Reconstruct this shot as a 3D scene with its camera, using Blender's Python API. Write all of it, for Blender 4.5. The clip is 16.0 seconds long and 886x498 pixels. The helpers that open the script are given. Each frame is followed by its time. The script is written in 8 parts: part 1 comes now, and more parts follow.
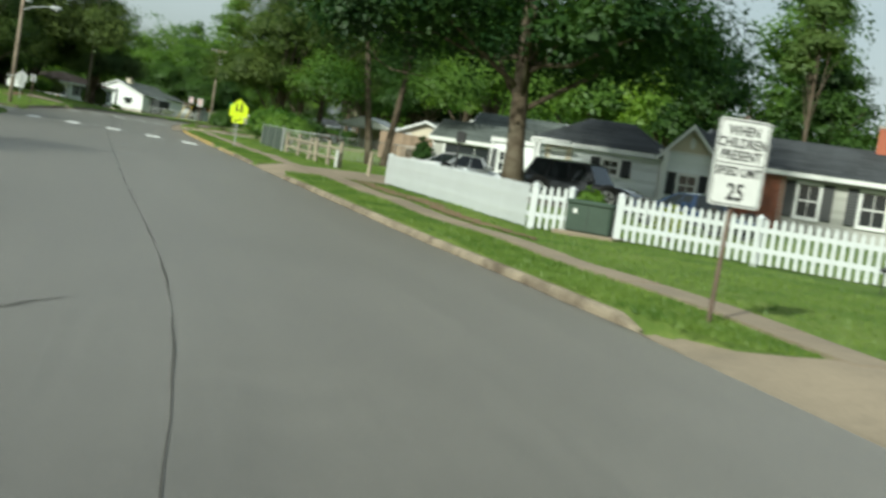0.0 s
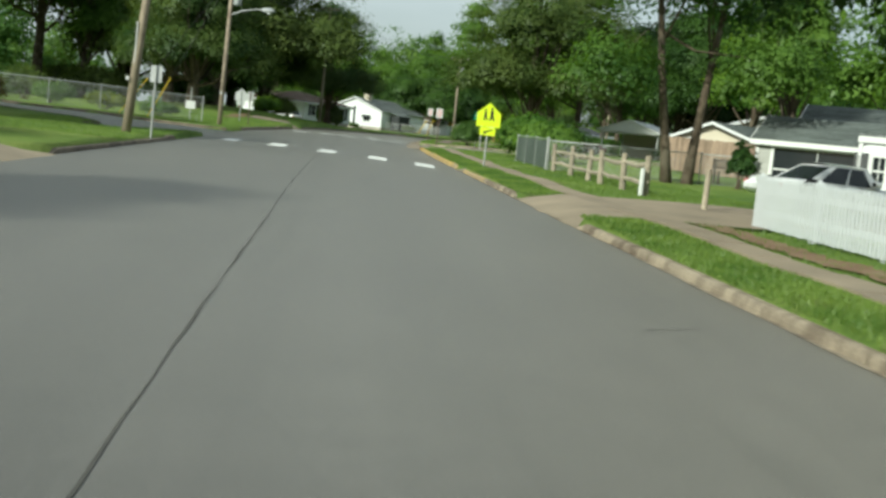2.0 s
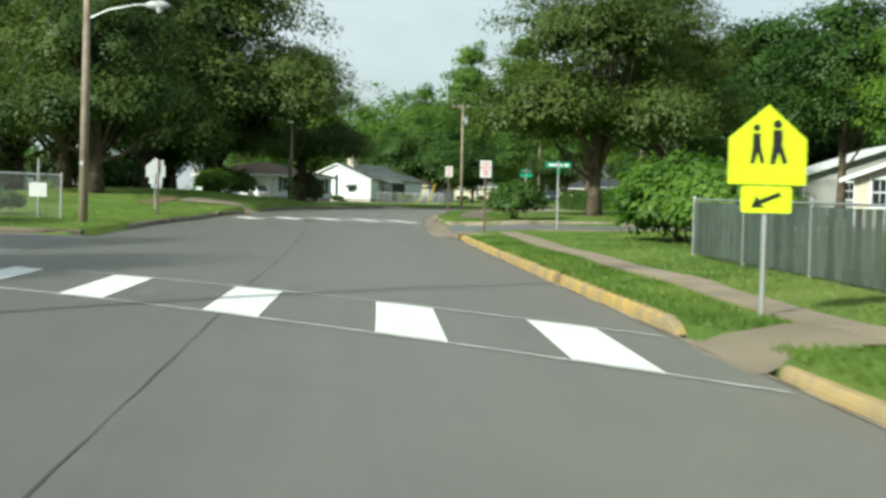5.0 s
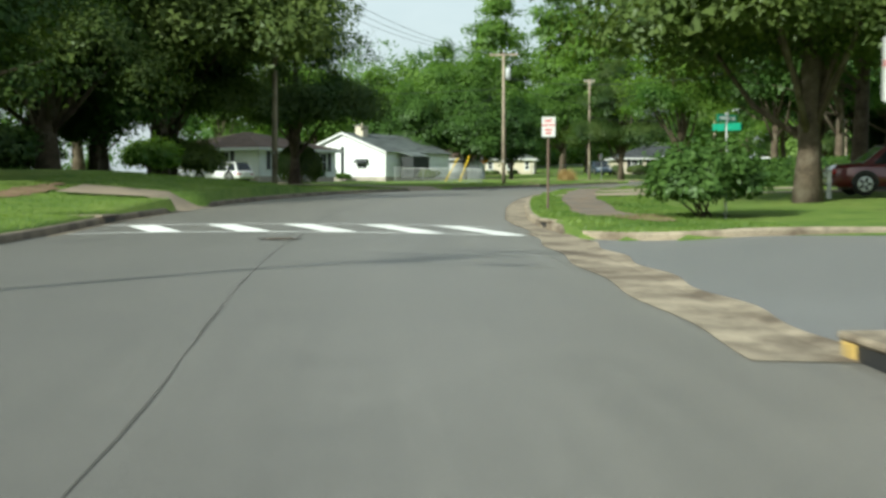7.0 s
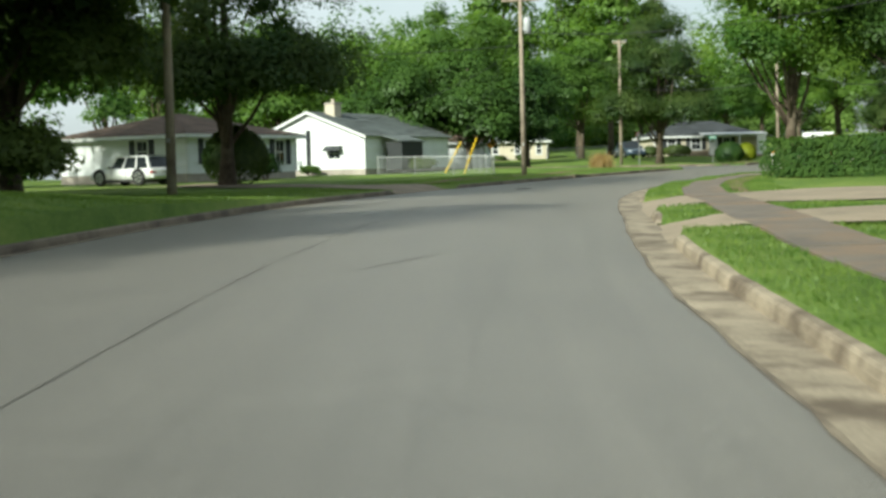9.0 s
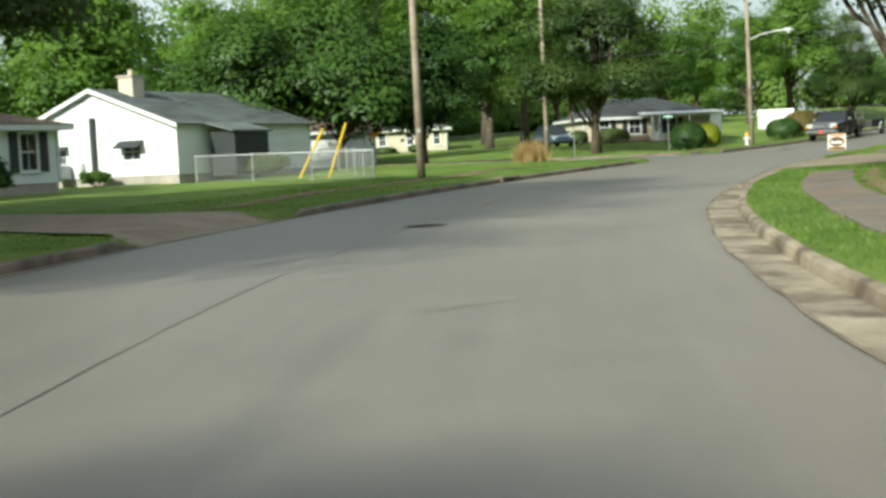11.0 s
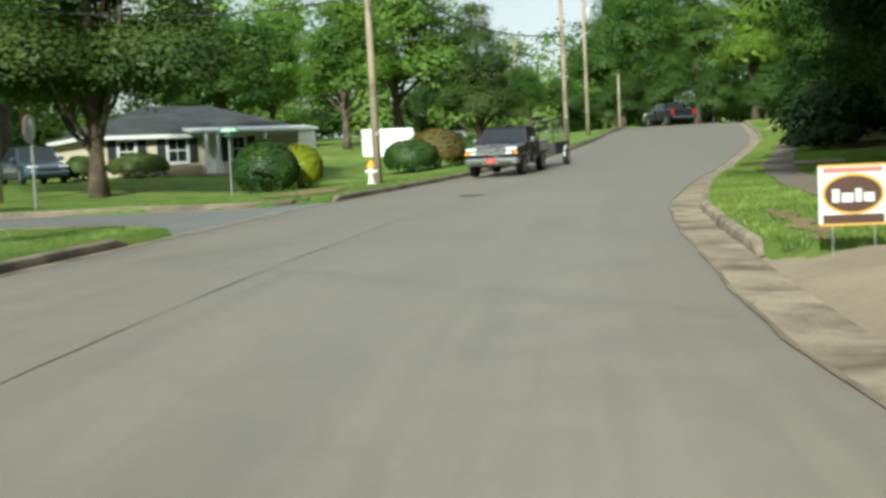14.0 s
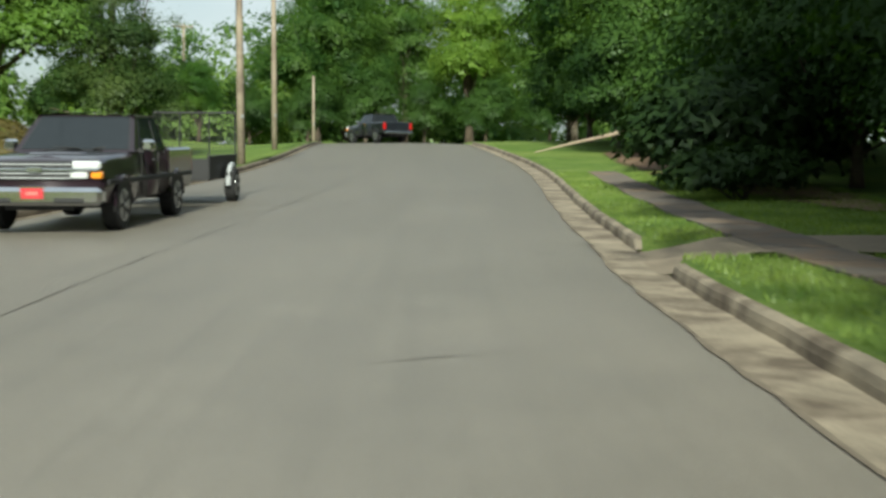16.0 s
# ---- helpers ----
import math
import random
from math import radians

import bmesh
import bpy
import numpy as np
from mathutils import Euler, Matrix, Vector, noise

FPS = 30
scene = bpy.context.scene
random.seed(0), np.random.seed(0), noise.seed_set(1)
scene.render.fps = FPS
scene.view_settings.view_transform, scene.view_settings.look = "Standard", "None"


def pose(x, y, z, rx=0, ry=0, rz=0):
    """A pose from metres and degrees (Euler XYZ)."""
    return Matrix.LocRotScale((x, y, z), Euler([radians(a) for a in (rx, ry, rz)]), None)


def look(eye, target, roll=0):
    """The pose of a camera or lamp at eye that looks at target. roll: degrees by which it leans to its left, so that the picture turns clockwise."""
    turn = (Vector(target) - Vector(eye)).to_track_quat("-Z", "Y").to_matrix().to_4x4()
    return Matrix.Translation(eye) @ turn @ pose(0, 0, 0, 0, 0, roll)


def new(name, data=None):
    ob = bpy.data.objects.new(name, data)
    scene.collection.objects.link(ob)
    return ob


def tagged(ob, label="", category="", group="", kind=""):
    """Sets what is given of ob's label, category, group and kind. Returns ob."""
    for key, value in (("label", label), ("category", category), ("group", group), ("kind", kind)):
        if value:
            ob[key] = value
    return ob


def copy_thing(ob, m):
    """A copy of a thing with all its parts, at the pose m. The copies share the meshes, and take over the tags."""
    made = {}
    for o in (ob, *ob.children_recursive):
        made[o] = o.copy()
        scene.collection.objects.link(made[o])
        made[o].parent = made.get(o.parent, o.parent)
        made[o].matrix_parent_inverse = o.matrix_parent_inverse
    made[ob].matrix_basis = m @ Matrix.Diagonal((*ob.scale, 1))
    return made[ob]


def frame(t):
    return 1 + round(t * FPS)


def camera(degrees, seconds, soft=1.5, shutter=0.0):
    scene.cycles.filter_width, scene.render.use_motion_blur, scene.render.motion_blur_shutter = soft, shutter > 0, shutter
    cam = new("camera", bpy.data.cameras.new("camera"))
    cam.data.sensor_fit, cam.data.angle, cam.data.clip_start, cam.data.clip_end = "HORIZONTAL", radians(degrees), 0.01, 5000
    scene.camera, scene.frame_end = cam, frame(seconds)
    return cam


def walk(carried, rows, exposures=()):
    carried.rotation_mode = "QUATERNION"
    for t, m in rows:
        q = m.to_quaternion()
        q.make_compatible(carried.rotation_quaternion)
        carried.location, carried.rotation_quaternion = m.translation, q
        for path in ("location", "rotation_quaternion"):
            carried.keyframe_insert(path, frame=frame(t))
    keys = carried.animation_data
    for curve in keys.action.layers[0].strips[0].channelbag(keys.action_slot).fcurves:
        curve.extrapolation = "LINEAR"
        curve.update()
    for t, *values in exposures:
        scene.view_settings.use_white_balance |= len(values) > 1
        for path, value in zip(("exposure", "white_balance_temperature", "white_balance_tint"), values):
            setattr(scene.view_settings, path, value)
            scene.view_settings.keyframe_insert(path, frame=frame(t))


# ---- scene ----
cam = camera(39.2, 16.0, 3.0, 0.25)
PATH = [
    (0, (-1.407, 4.861, 1.594), (-1.445, 6.857, 1.465), 8.7),
    (0.5, (-1.812, 8.321, 1.598), (-2.051, 10.305, 1.520), 7.7),
    (1, (-2.481, 11.796, 1.609), (-2.835, 13.764, 1.550), 7.1),
    (1.5, (-3.439, 15.402, 1.639), (-3.833, 17.360, 1.539), 6.7),
    (2, (-4.452, 19.078, 1.683), (-4.878, 21.025, 1.518), 6.0),
    (2.5, (-5.730, 23.021, 1.747), (-6.177, 24.965, 1.599), 5.3),
    (3, (-6.969, 27.087, 1.807), (-7.416, 29.032, 1.682), 4.3),
    (3.5, (-8.241, 31.275, 1.830), (-8.683, 33.223, 1.734), 3.4),
    (4, (-9.492, 35.479, 1.927), (-9.929, 37.430, 1.864), 2.3),
    (6.5, (-18.2, 65.304, 2.339), (-18.62, 67.258, 2.249), 0.8),
    (7, (-20.045, 70.951, 2.441), (-20.48, 72.901, 2.337), 0.1),
    (7.5, (-21.694, 76.059, 2.551), (-22.142, 78.005, 2.439), -0.3),
    (8, (-23.188, 81.597, 2.658), (-23.638, 83.542, 2.542), -0.7),
    (10.5, (-27.997, 110.888, 3.195), (-28.33, 112.855, 3.05), -2.7),
    (11, (-28.982, 116.667, 3.223), (-29.244, 118.644, 3.073), -2.8),
    (11.5, (-29.358, 122.188, 3.252), (-29.547, 124.172, 3.086), -3.2),
    (12, (-29.501, 127.654, 3.287), (-29.575, 129.645, 3.121), -3.5),
    (12.5, (-29.337, 132.832, 3.303), (-29.289, 134.825, 3.146), -4.0),
    (13, (-28.918, 138.464, 3.297), (-28.74, 140.451, 3.153), -3.6),
    (13.5, (-28.148, 143.997, 3.349), (-27.847, 145.97, 3.209), -3.0),
    (14, (-27.017, 149.517, 3.448), (-26.602, 151.469, 3.313), -2.6),
    (14.5, (-25.593, 155.18, 3.573), (-25.067, 157.105, 3.452), -2.2),
    (15, (-23.757, 160.472, 3.669), (-23.088, 162.354, 3.563), -1.6),
    (15.5, (-21.793, 166.334, 3.797), (-20.972, 168.155, 3.698), -0.7),
    (16, (-19.309, 172.363, 3.768), (-18.413, 174.147, 3.65), 0.3),
]
walk(cam, [(t, look(eye, target, roll)) for t, eye, target, roll in PATH],
     [(0, 0.08, 5950, -5), (3, 0.28, 5950, -4), (6.5, 0.5, 5900, -4), (9, 0.52, 6000, -3), (11, 0.6, 6050, -2), (12.5, 0.64, 6000, -2), (14, 0.58, 6000, -2), (16, 0.42, 6000, -3)])

# ---- world, sun and sky ----
SUN_AZ, SUN_EL = radians(209.0), radians(31.5)         # azimuth clockwise from north (+y)
world = bpy.data.worlds.new("sky")
scene.world = world
world.use_nodes = True
wn, wl = world.node_tree.nodes, world.node_tree.links
wn.clear()
w_out, w_bg, w_sky = wn.new("ShaderNodeOutputWorld"), wn.new("ShaderNodeBackground"), wn.new("ShaderNodeTexSky")
w_sky.sky_type, w_sky.sun_disc = "NISHITA", False
w_sky.sun_elevation, w_sky.sun_rotation = SUN_EL, SUN_AZ
w_sky.dust_density, w_sky.air_density = 3.0, 1.2
w_co, w_map, w_noise, w_ramp, w_mix = (wn.new("ShaderNodeTexCoord"), wn.new("ShaderNodeMapping"), wn.new("ShaderNodeTexNoise"),
                                       wn.new("ShaderNodeValToRGB"), wn.new("ShaderNodeMix"))
w_map.inputs["Scale"].default_value = (1, 1, 2.6)
w_noise.inputs["Scale"].default_value, w_noise.inputs["Detail"].default_value, w_noise.inputs["Roughness"].default_value = 2.2, 6, 0.55
w_ramp.color_ramp.elements[0].position, w_ramp.color_ramp.elements[0].color = 0.34, (0.42, 0.42, 0.42, 1)
w_ramp.color_ramp.elements[1].position, w_ramp.color_ramp.elements[1].color = 0.66, (0.95, 0.95, 0.95, 1)
w_mix.data_type = "RGBA"
w_mix.inputs["B"].default_value = (6.9, 7.0, 7.05, 1)   # thin bright cloud
wl.new(w_co.outputs["Generated"], w_map.inputs["Vector"])
wl.new(w_map.outputs["Vector"], w_noise.inputs["Vector"])
wl.new(w_noise.outputs["Fac"], w_ramp.inputs["Fac"])
wl.new(w_ramp.outputs["Color"], w_mix.inputs["Factor"])
wl.new(w_sky.outputs["Color"], w_mix.inputs["A"])
wl.new(w_mix.outputs["Result"], w_bg.inputs["Color"])
w_bg.inputs["Strength"].default_value = 0.09
wl.new(w_bg.outputs["Background"], w_out.inputs["Surface"])

sun = new("sun", bpy.data.lights.new("sun", "SUN"))
sun.data.energy, sun.data.angle, sun.data.color = 5.0, radians(1.7), (1.0, 0.92, 0.78)
_to_sun = Vector((math.sin(SUN_AZ) * math.cos(SUN_EL), math.cos(SUN_AZ) * math.cos(SUN_EL), math.sin(SUN_EL)))
sun.rotation_euler = _to_sun.to_track_quat("Z", "Y").to_euler()


# ---- materials ----
def _nodes(name):
    m = bpy.data.materials.new(name)
    m.use_nodes = True
    n, l = m.node_tree.nodes, m.node_tree.links
    return m, n, l, n["Principled BSDF"]


def surf(name, base, rough=0.8, vary=0.3, scale=1.2, fine=30.0, bump=0.25, metal=0.0, stain=None, stain_at=0.6, stain_scale=0.5, spec=0.4, island=0.0, piece=0.0):
    """A worn surface: broad and fine variation, stains of another colour, relief. island, piece: tone from piece to piece."""
    m, n, l, b = _nodes(name)
    geo = n.new("ShaderNodeNewGeometry")
    a, c = n.new("ShaderNodeTexNoise"), n.new("ShaderNodeTexNoise")
    a.inputs["Scale"].default_value, a.inputs["Detail"].default_value = scale, 5
    c.inputs["Scale"].default_value, c.inputs["Detail"].default_value = fine, 4
    l.new(geo.outputs["Position"], a.inputs["Vector"])
    l.new(geo.outputs["Position"], c.inputs["Vector"])
    add = n.new("ShaderNodeMath")
    add.operation = "ADD"
    l.new(a.outputs["Fac"], add.inputs[0])
    l.new(c.outputs["Fac"], add.inputs[1])
    last = add.outputs[0]
    for on, amount, sock in ((island, island, "Random Per Island"), (piece, piece, "Random")):
        if on:
            src = geo if sock == "Random Per Island" else n.new("ShaderNodeObjectInfo")
            mul = n.new("ShaderNodeMath")
            mul.operation = "MULTIPLY_ADD"
            mul.inputs[1].default_value = amount
            l.new(src.outputs[sock], mul.inputs[0])
            l.new(last, mul.inputs[2])
            sub = n.new("ShaderNodeMath")
            sub.operation = "SUBTRACT"
            sub.inputs[1].default_value = amount / 2
            l.new(mul.outputs[0], sub.inputs[0])
            last = sub.outputs[0]
    mp = n.new("ShaderNodeMapRange")
    mp.inputs["From Min"].default_value, mp.inputs["From Max"].default_value = 0.65, 1.35
    mp.inputs["To Min"].default_value, mp.inputs["To Max"].default_value = 1 - vary, 1 + vary
    l.new(last, mp.inputs["Value"])
    col = n.new("ShaderNodeMix")
    col.data_type, col.blend_type = "RGBA", "MULTIPLY"
    col.inputs["Factor"].default_value = 1
    col.inputs["A"].default_value = (*base, 1)
    l.new(mp.outputs["Result"], col.inputs["B"])
    out = col.outputs["Result"]
    if stain:
        d = n.new("ShaderNodeTexNoise")
        d.inputs["Scale"].default_value, d.inputs["Detail"].default_value, d.inputs["Roughness"].default_value = stain_scale, 7, 0.65
        l.new(geo.outputs["Position"], d.inputs["Vector"])
        r = n.new("ShaderNodeMapRange")
        r.inputs["From Min"].default_value, r.inputs["From Max"].default_value = stain_at - 0.06, stain_at + 0.12
        l.new(d.outputs["Fac"], r.inputs["Value"])
        mx = n.new("ShaderNodeMix")
        mx.data_type = "RGBA"
        mx.inputs["B"].default_value = (*stain, 1)
        l.new(r.outputs["Result"], mx.inputs["Factor"])
        l.new(out, mx.inputs["A"])
        out = mx.outputs["Result"]
    l.new(out, b.inputs["Base Color"])
    b.inputs["Roughness"].default_value, b.inputs["Metallic"].default_value = rough, metal
    b.inputs["Specular IOR Level"].default_value = spec
    if bump:
        bp = n.new("ShaderNodeBump")
        bp.inputs["Strength"].default_value, bp.inputs["Distance"].default_value = bump, 0.02
        l.new(c.outputs["Fac"], bp.inputs["Height"])
        l.new(bp.outputs["Normal"], b.inputs["Normal"])
    return m


def leafy(name, dark, light, glow=0.35, big=0.35):
    """Leaves: a mix of tones from leaf to leaf and from bough to bough, some light coming through."""
    m, n, l, b = _nodes(name)
    n.remove(b)
    geo, tex = n.new("ShaderNodeNewGeometry"), n.new("ShaderNodeTexNoise")
    tex.inputs["Scale"].default_value, tex.inputs["Detail"].default_value = big, 3
    l.new(geo.outputs["Position"], tex.inputs["Vector"])
    mul = n.new("ShaderNodeMath")
    mul.operation = "MULTIPLY_ADD"
    mul.inputs[1].default_value = 0.2
    l.new(geo.outputs["Random Per Island"], mul.inputs[0])
    l.new(tex.outputs["Fac"], mul.inputs[2])
    obj = n.new("ShaderNodeObjectInfo")
    mul2 = n.new("ShaderNodeMath")
    mul2.operation = "MULTIPLY_ADD"
    mul2.inputs[1].default_value = 0.3
    l.new(obj.outputs["Random"], mul2.inputs[0])
    l.new(mul.outputs[0], mul2.inputs[2])
    ramp = n.new("ShaderNodeValToRGB")
    ramp.color_ramp.elements[0].position, ramp.color_ramp.elements[0].color = 0.49, (*dark, 1)
    ramp.color_ramp.elements[1].position, ramp.color_ramp.elements[1].color = 1.2, (*light, 1)
    ramp.color_ramp.elements[1].position = 1.0
    l.new(mul2.outputs[0], ramp.inputs["Fac"])
    dif, tr, gl, mx, mx2 = (n.new("ShaderNodeBsdfDiffuse"), n.new("ShaderNodeBsdfTranslucent"), n.new("ShaderNodeBsdfGlossy"),
                            n.new("ShaderNodeMixShader"), n.new("ShaderNodeMixShader"))
    warm = n.new("ShaderNodeMix")
    warm.data_type, warm.blend_type = "RGBA", "MULTIPLY"
    warm.inputs["Factor"].default_value = 1
    warm.inputs["B"].default_value = (1.5, 1.55, 0.6, 1)
    l.new(ramp.outputs["Color"], warm.inputs["A"])
    l.new(ramp.outputs["Color"], dif.inputs["Color"])
    l.new(warm.outputs["Result"], tr.inputs["Color"])
    gl.inputs["Roughness"].default_value = 0.45
    gl.inputs["Color"].default_value = (0.5, 0.55, 0.5, 1)
    mx.inputs["Fac"].default_value = glow
    mx2.inputs["Fac"].default_value = 0.03
    l.new(dif.outputs[0], mx.inputs[1])
    l.new(tr.outputs[0], mx.inputs[2])
    l.new(mx.outputs[0], mx2.inputs[1])
    l.new(gl.outputs[0], mx2.inputs[2])
    l.new(mx2.outputs[0], n["Material Output"].inputs["Surface"])
    return m


def plain(name, base, rough=0.5, metal=0.0, spec=0.5, coat=0.0, emit=0.0, alpha=1.0, trans=0.0):
    m, n, l, b = _nodes(name)
    geo, tex = n.new("ShaderNodeNewGeometry"), n.new("ShaderNodeTexNoise")
    tex.inputs["Scale"].default_value, tex.inputs["Detail"].default_value = 6, 6
    l.new(geo.outputs["Position"], tex.inputs["Vector"])
    mp = n.new("ShaderNodeMapRange")
    mp.inputs["To Min"].default_value, mp.inputs["To Max"].default_value = 0.86, 1.1
    l.new(tex.outputs["Fac"], mp.inputs["Value"])
    col = n.new("ShaderNodeMix")
    col.data_type, col.blend_type = "RGBA", "MULTIPLY"
    col.inputs["Factor"].default_value = 1
    col.inputs["A"].default_value = (*base, 1)
    l.new(mp.outputs["Result"], col.inputs["B"])
    l.new(col.outputs["Result"], b.inputs["Base Color"])
    b.inputs["Roughness"].default_value, b.inputs["Metallic"].default_value = rough, metal
    b.inputs["Specular IOR Level"].default_value, b.inputs["Coat Weight"].default_value = spec, coat
    b.inputs["Coat Roughness"].default_value = 0.05
    b.inputs["Transmission Weight"].default_value = trans
    return m


def grass_material():
    m, n, l, b = _nodes("lawn grass")
    geo = n.new("ShaderNodeNewGeometry")
    outs = []
    for sc, det in ((0.16, 4), (1.1, 5), (14, 5), (70, 3)):
        t = n.new("ShaderNodeTexNoise")
        t.inputs["Scale"].default_value, t.inputs["Detail"].default_value = sc, det
        l.new(geo.outputs["Position"], t.inputs["Vector"])
        outs.append(t.outputs["Fac"])
    s = outs[0]
    for o, k in ((outs[1], 0.7), (outs[2], 0.55), (outs[3], 0.5)):
        a = n.new("ShaderNodeMath")
        a.operation = "MULTIPLY_ADD"
        a.inputs[1].default_value = k
        l.new(o, a.inputs[0])
        l.new(s, a.inputs[2])
        s = a.outputs[0]
    r = n.new("ShaderNodeValToRGB")
    r.color_ramp.elements[0].position, r.color_ramp.elements[0].color = 0.42, (0.07, 0.13, 0.024, 1)
    r.color_ramp.elements[1].position, r.color_ramp.elements[1].color = 0.70, (0.26, 0.31, 0.08, 1)
    e = r.color_ramp.elements.new(0.54)
    e.color = (0.145, 0.222, 0.044, 1)
    dv = n.new("ShaderNodeMath")
    dv.operation = "DIVIDE"
    dv.inputs[1].default_value = 2.5
    l.new(s, dv.inputs[0])
    l.new(dv.outputs[0], r.inputs["Fac"])
    # bare red earth showing through in patches
    t = n.new("ShaderNodeTexNoise")
    t.inputs["Scale"].default_value, t.inputs["Detail"].default_value = 0.45, 7
    l.new(geo.outputs["Position"], t.inputs["Vector"])
    mr = n.new("ShaderNodeMapRange")
    mr.inputs["From Min"].default_value, mr.inputs["From Max"].default_value = 0.66, 0.76
    l.new(t.outputs["Fac"], mr.inputs["Value"])
    mx = n.new("ShaderNodeMix")
    mx.data_type = "RGBA"
    mx.inputs["B"].default_value = (0.16, 0.12, 0.06, 1)
    l.new(mr.outputs["Result"], mx.inputs["Factor"])
    l.new(r.outputs["Color"], mx.inputs["A"])
    l.new(mx.outputs["Result"], b.inputs["Base Color"])
    b.inputs["Roughness"].default_value, b.inputs["Specular IOR Level"].default_value = 0.9, 0.15
    bp = n.new("ShaderNodeBump")
    bp.inputs["Strength"].default_value, bp.inputs["Distance"].default_value = 0.9, 0.05
    l.new(outs[3], bp.inputs["Height"])
    l.new(bp.outputs["Normal"], b.inputs["Normal"])
    return m


def asphalt_material(name, base, patch, lanes=False):
    """Old asphalt: aggregate, broad blotches, tar marks and lengthwise wear."""
    m, n, l, b = _nodes(name)
    geo = n.new("ShaderNodeNewGeometry")
    vals = []
    for sc, det in ((0.25, 5), (1.7, 6), (45, 4), (160, 2)):
        t = n.new("ShaderNodeTexNoise")
        t.inputs["Scale"].default_value, t.inputs["Detail"].default_value = sc, det
        l.new(geo.outputs["Position"], t.inputs["Vector"])
        vals.append(t.outputs["Fac"])
    s = 0.0
    for o, k in ((vals[0], 0.5), (vals[1], 0.35), (vals[2], 0.8), (vals[3], 0.9)):
        a = n.new("ShaderNodeMath")
        a.operation = "MULTIPLY_ADD"
        a.inputs[1].default_value = k
        l.new(o, a.inputs[0])
        if s:
            l.new(s, a.inputs[2])
        else:
            a.inputs[2].default_value = 0
        s = a.outputs[0]
    if lanes:
        # wear that runs along the road: wheel tracks and long stains
        uv, mp = n.new("ShaderNodeUVMap"), n.new("ShaderNodeMapping")
        uv.uv_map = "along"
        mp.inputs["Scale"].default_value = (1.5, 0.035, 1)
        l.new(uv.outputs["UV"], mp.inputs["Vector"])
        for sc, k in ((1.0, 0.42), (4.0, 0.26)):
            t, a = n.new("ShaderNodeTexNoise"), n.new("ShaderNodeMath")
            t.inputs["Scale"].default_value, t.inputs["Detail"].default_value = sc, 4
            l.new(mp.outputs["Vector"], t.inputs["Vector"])
            a.operation = "MULTIPLY_ADD"
            a.inputs[1].default_value = k
            l.new(t.outputs["Fac"], a.inputs[0])
            l.new(s, a.inputs[2])
            s = a.outputs[0]
        take = n.new("ShaderNodeMath")
        take.operation, take.inputs[1].default_value = "SUBTRACT", 0.34
        l.new(s, take.inputs[0])
        s = take.outputs[0]
    mr = n.new("ShaderNodeMapRange")
    mr.inputs["From Min"].default_value, mr.inputs["From Max"].default_value = 0.95, 1.6
    mr.inputs["To Min"].default_value, mr.inputs["To Max"].default_value = 0.66, 1.34
    l.new(s, mr.inputs["Value"])
    col = n.new("ShaderNodeMix")
    col.data_type, col.blend_type = "RGBA", "MULTIPLY"
    col.inputs["Factor"].default_value = 1
    col.inputs["A"].default_value = (*base, 1)
    if lanes:
        # paler and warmer past the bend: stronger sunlight there is put into the colour
        xyz, far, day_tone = n.new("ShaderNodeSeparateXYZ"), n.new("ShaderNodeMapRange"), n.new("ShaderNodeMix")
        l.new(uv.outputs["UV"], xyz.inputs["Vector"])
        far.inputs["From Min"].default_value, far.inputs["From Max"].default_value = 150, 205
        l.new(xyz.outputs["Y"], far.inputs["Value"])
        day_tone.data_type = "RGBA"
        day_tone.inputs["A"].default_value = (base[0] * 0.68, base[1] * 0.69, base[2] * 0.7, 1)
        day_tone.inputs["B"].default_value = (base[0] * 1.06, base[1] * 1.01, base[2] * 0.93, 1)
        l.new(far.outputs["Result"], day_tone.inputs["Factor"])
        l.new(day_tone.outputs["Result"], col.inputs["A"])
    l.new(mr.outputs["Result"], col.inputs["B"])
    t = n.new("ShaderNodeTexNoise")
    t.inputs["Scale"].default_value, t.inputs["Detail"].default_value, t.inputs["Roughness"].default_value = 0.9, 8, 0.7
    l.new(geo.outputs["Position"], t.inputs["Vector"])
    r2 = n.new("ShaderNodeMapRange")
    r2.inputs["From Min"].default_value, r2.inputs["From Max"].default_value = 0.58, 0.74
    r2.inputs["To Max"].default_value = 0.3
    l.new(t.outputs["Fac"], r2.inputs["Value"])
    mx = n.new("ShaderNodeMix")
    mx.data_type = "RGBA"
    mx.inputs["B"].default_value = (*patch, 1)
    l.new(r2.outputs["Result"], mx.inputs["Factor"])
    l.new(col.outputs["Result"], mx.inputs["A"])
    l.new(mx.outputs["Result"], b.inputs["Base Color"])
    b.inputs["Roughness"].default_value, b.inputs["Specular IOR Level"].default_value = 0.5, 0.9
    b.inputs["Diffuse Roughness"].default_value = 1.0
    b.inputs["Sheen Tint"].default_value = (1.0, 0.95, 0.86, 1)
    b.inputs["Sheen Weight"].default_value, b.inputs["Sheen Roughness"].default_value = 0.72, 0.15      # sheen added to brighten the road at grazing view
    bp = n.new("ShaderNodeBump")
    bp.inputs["Strength"].default_value, bp.inputs["Distance"].default_value = 0.5, 0.008
    l.new(vals[3], bp.inputs["Height"])
    l.new(bp.outputs["Normal"], b.inputs["Normal"])
    return m


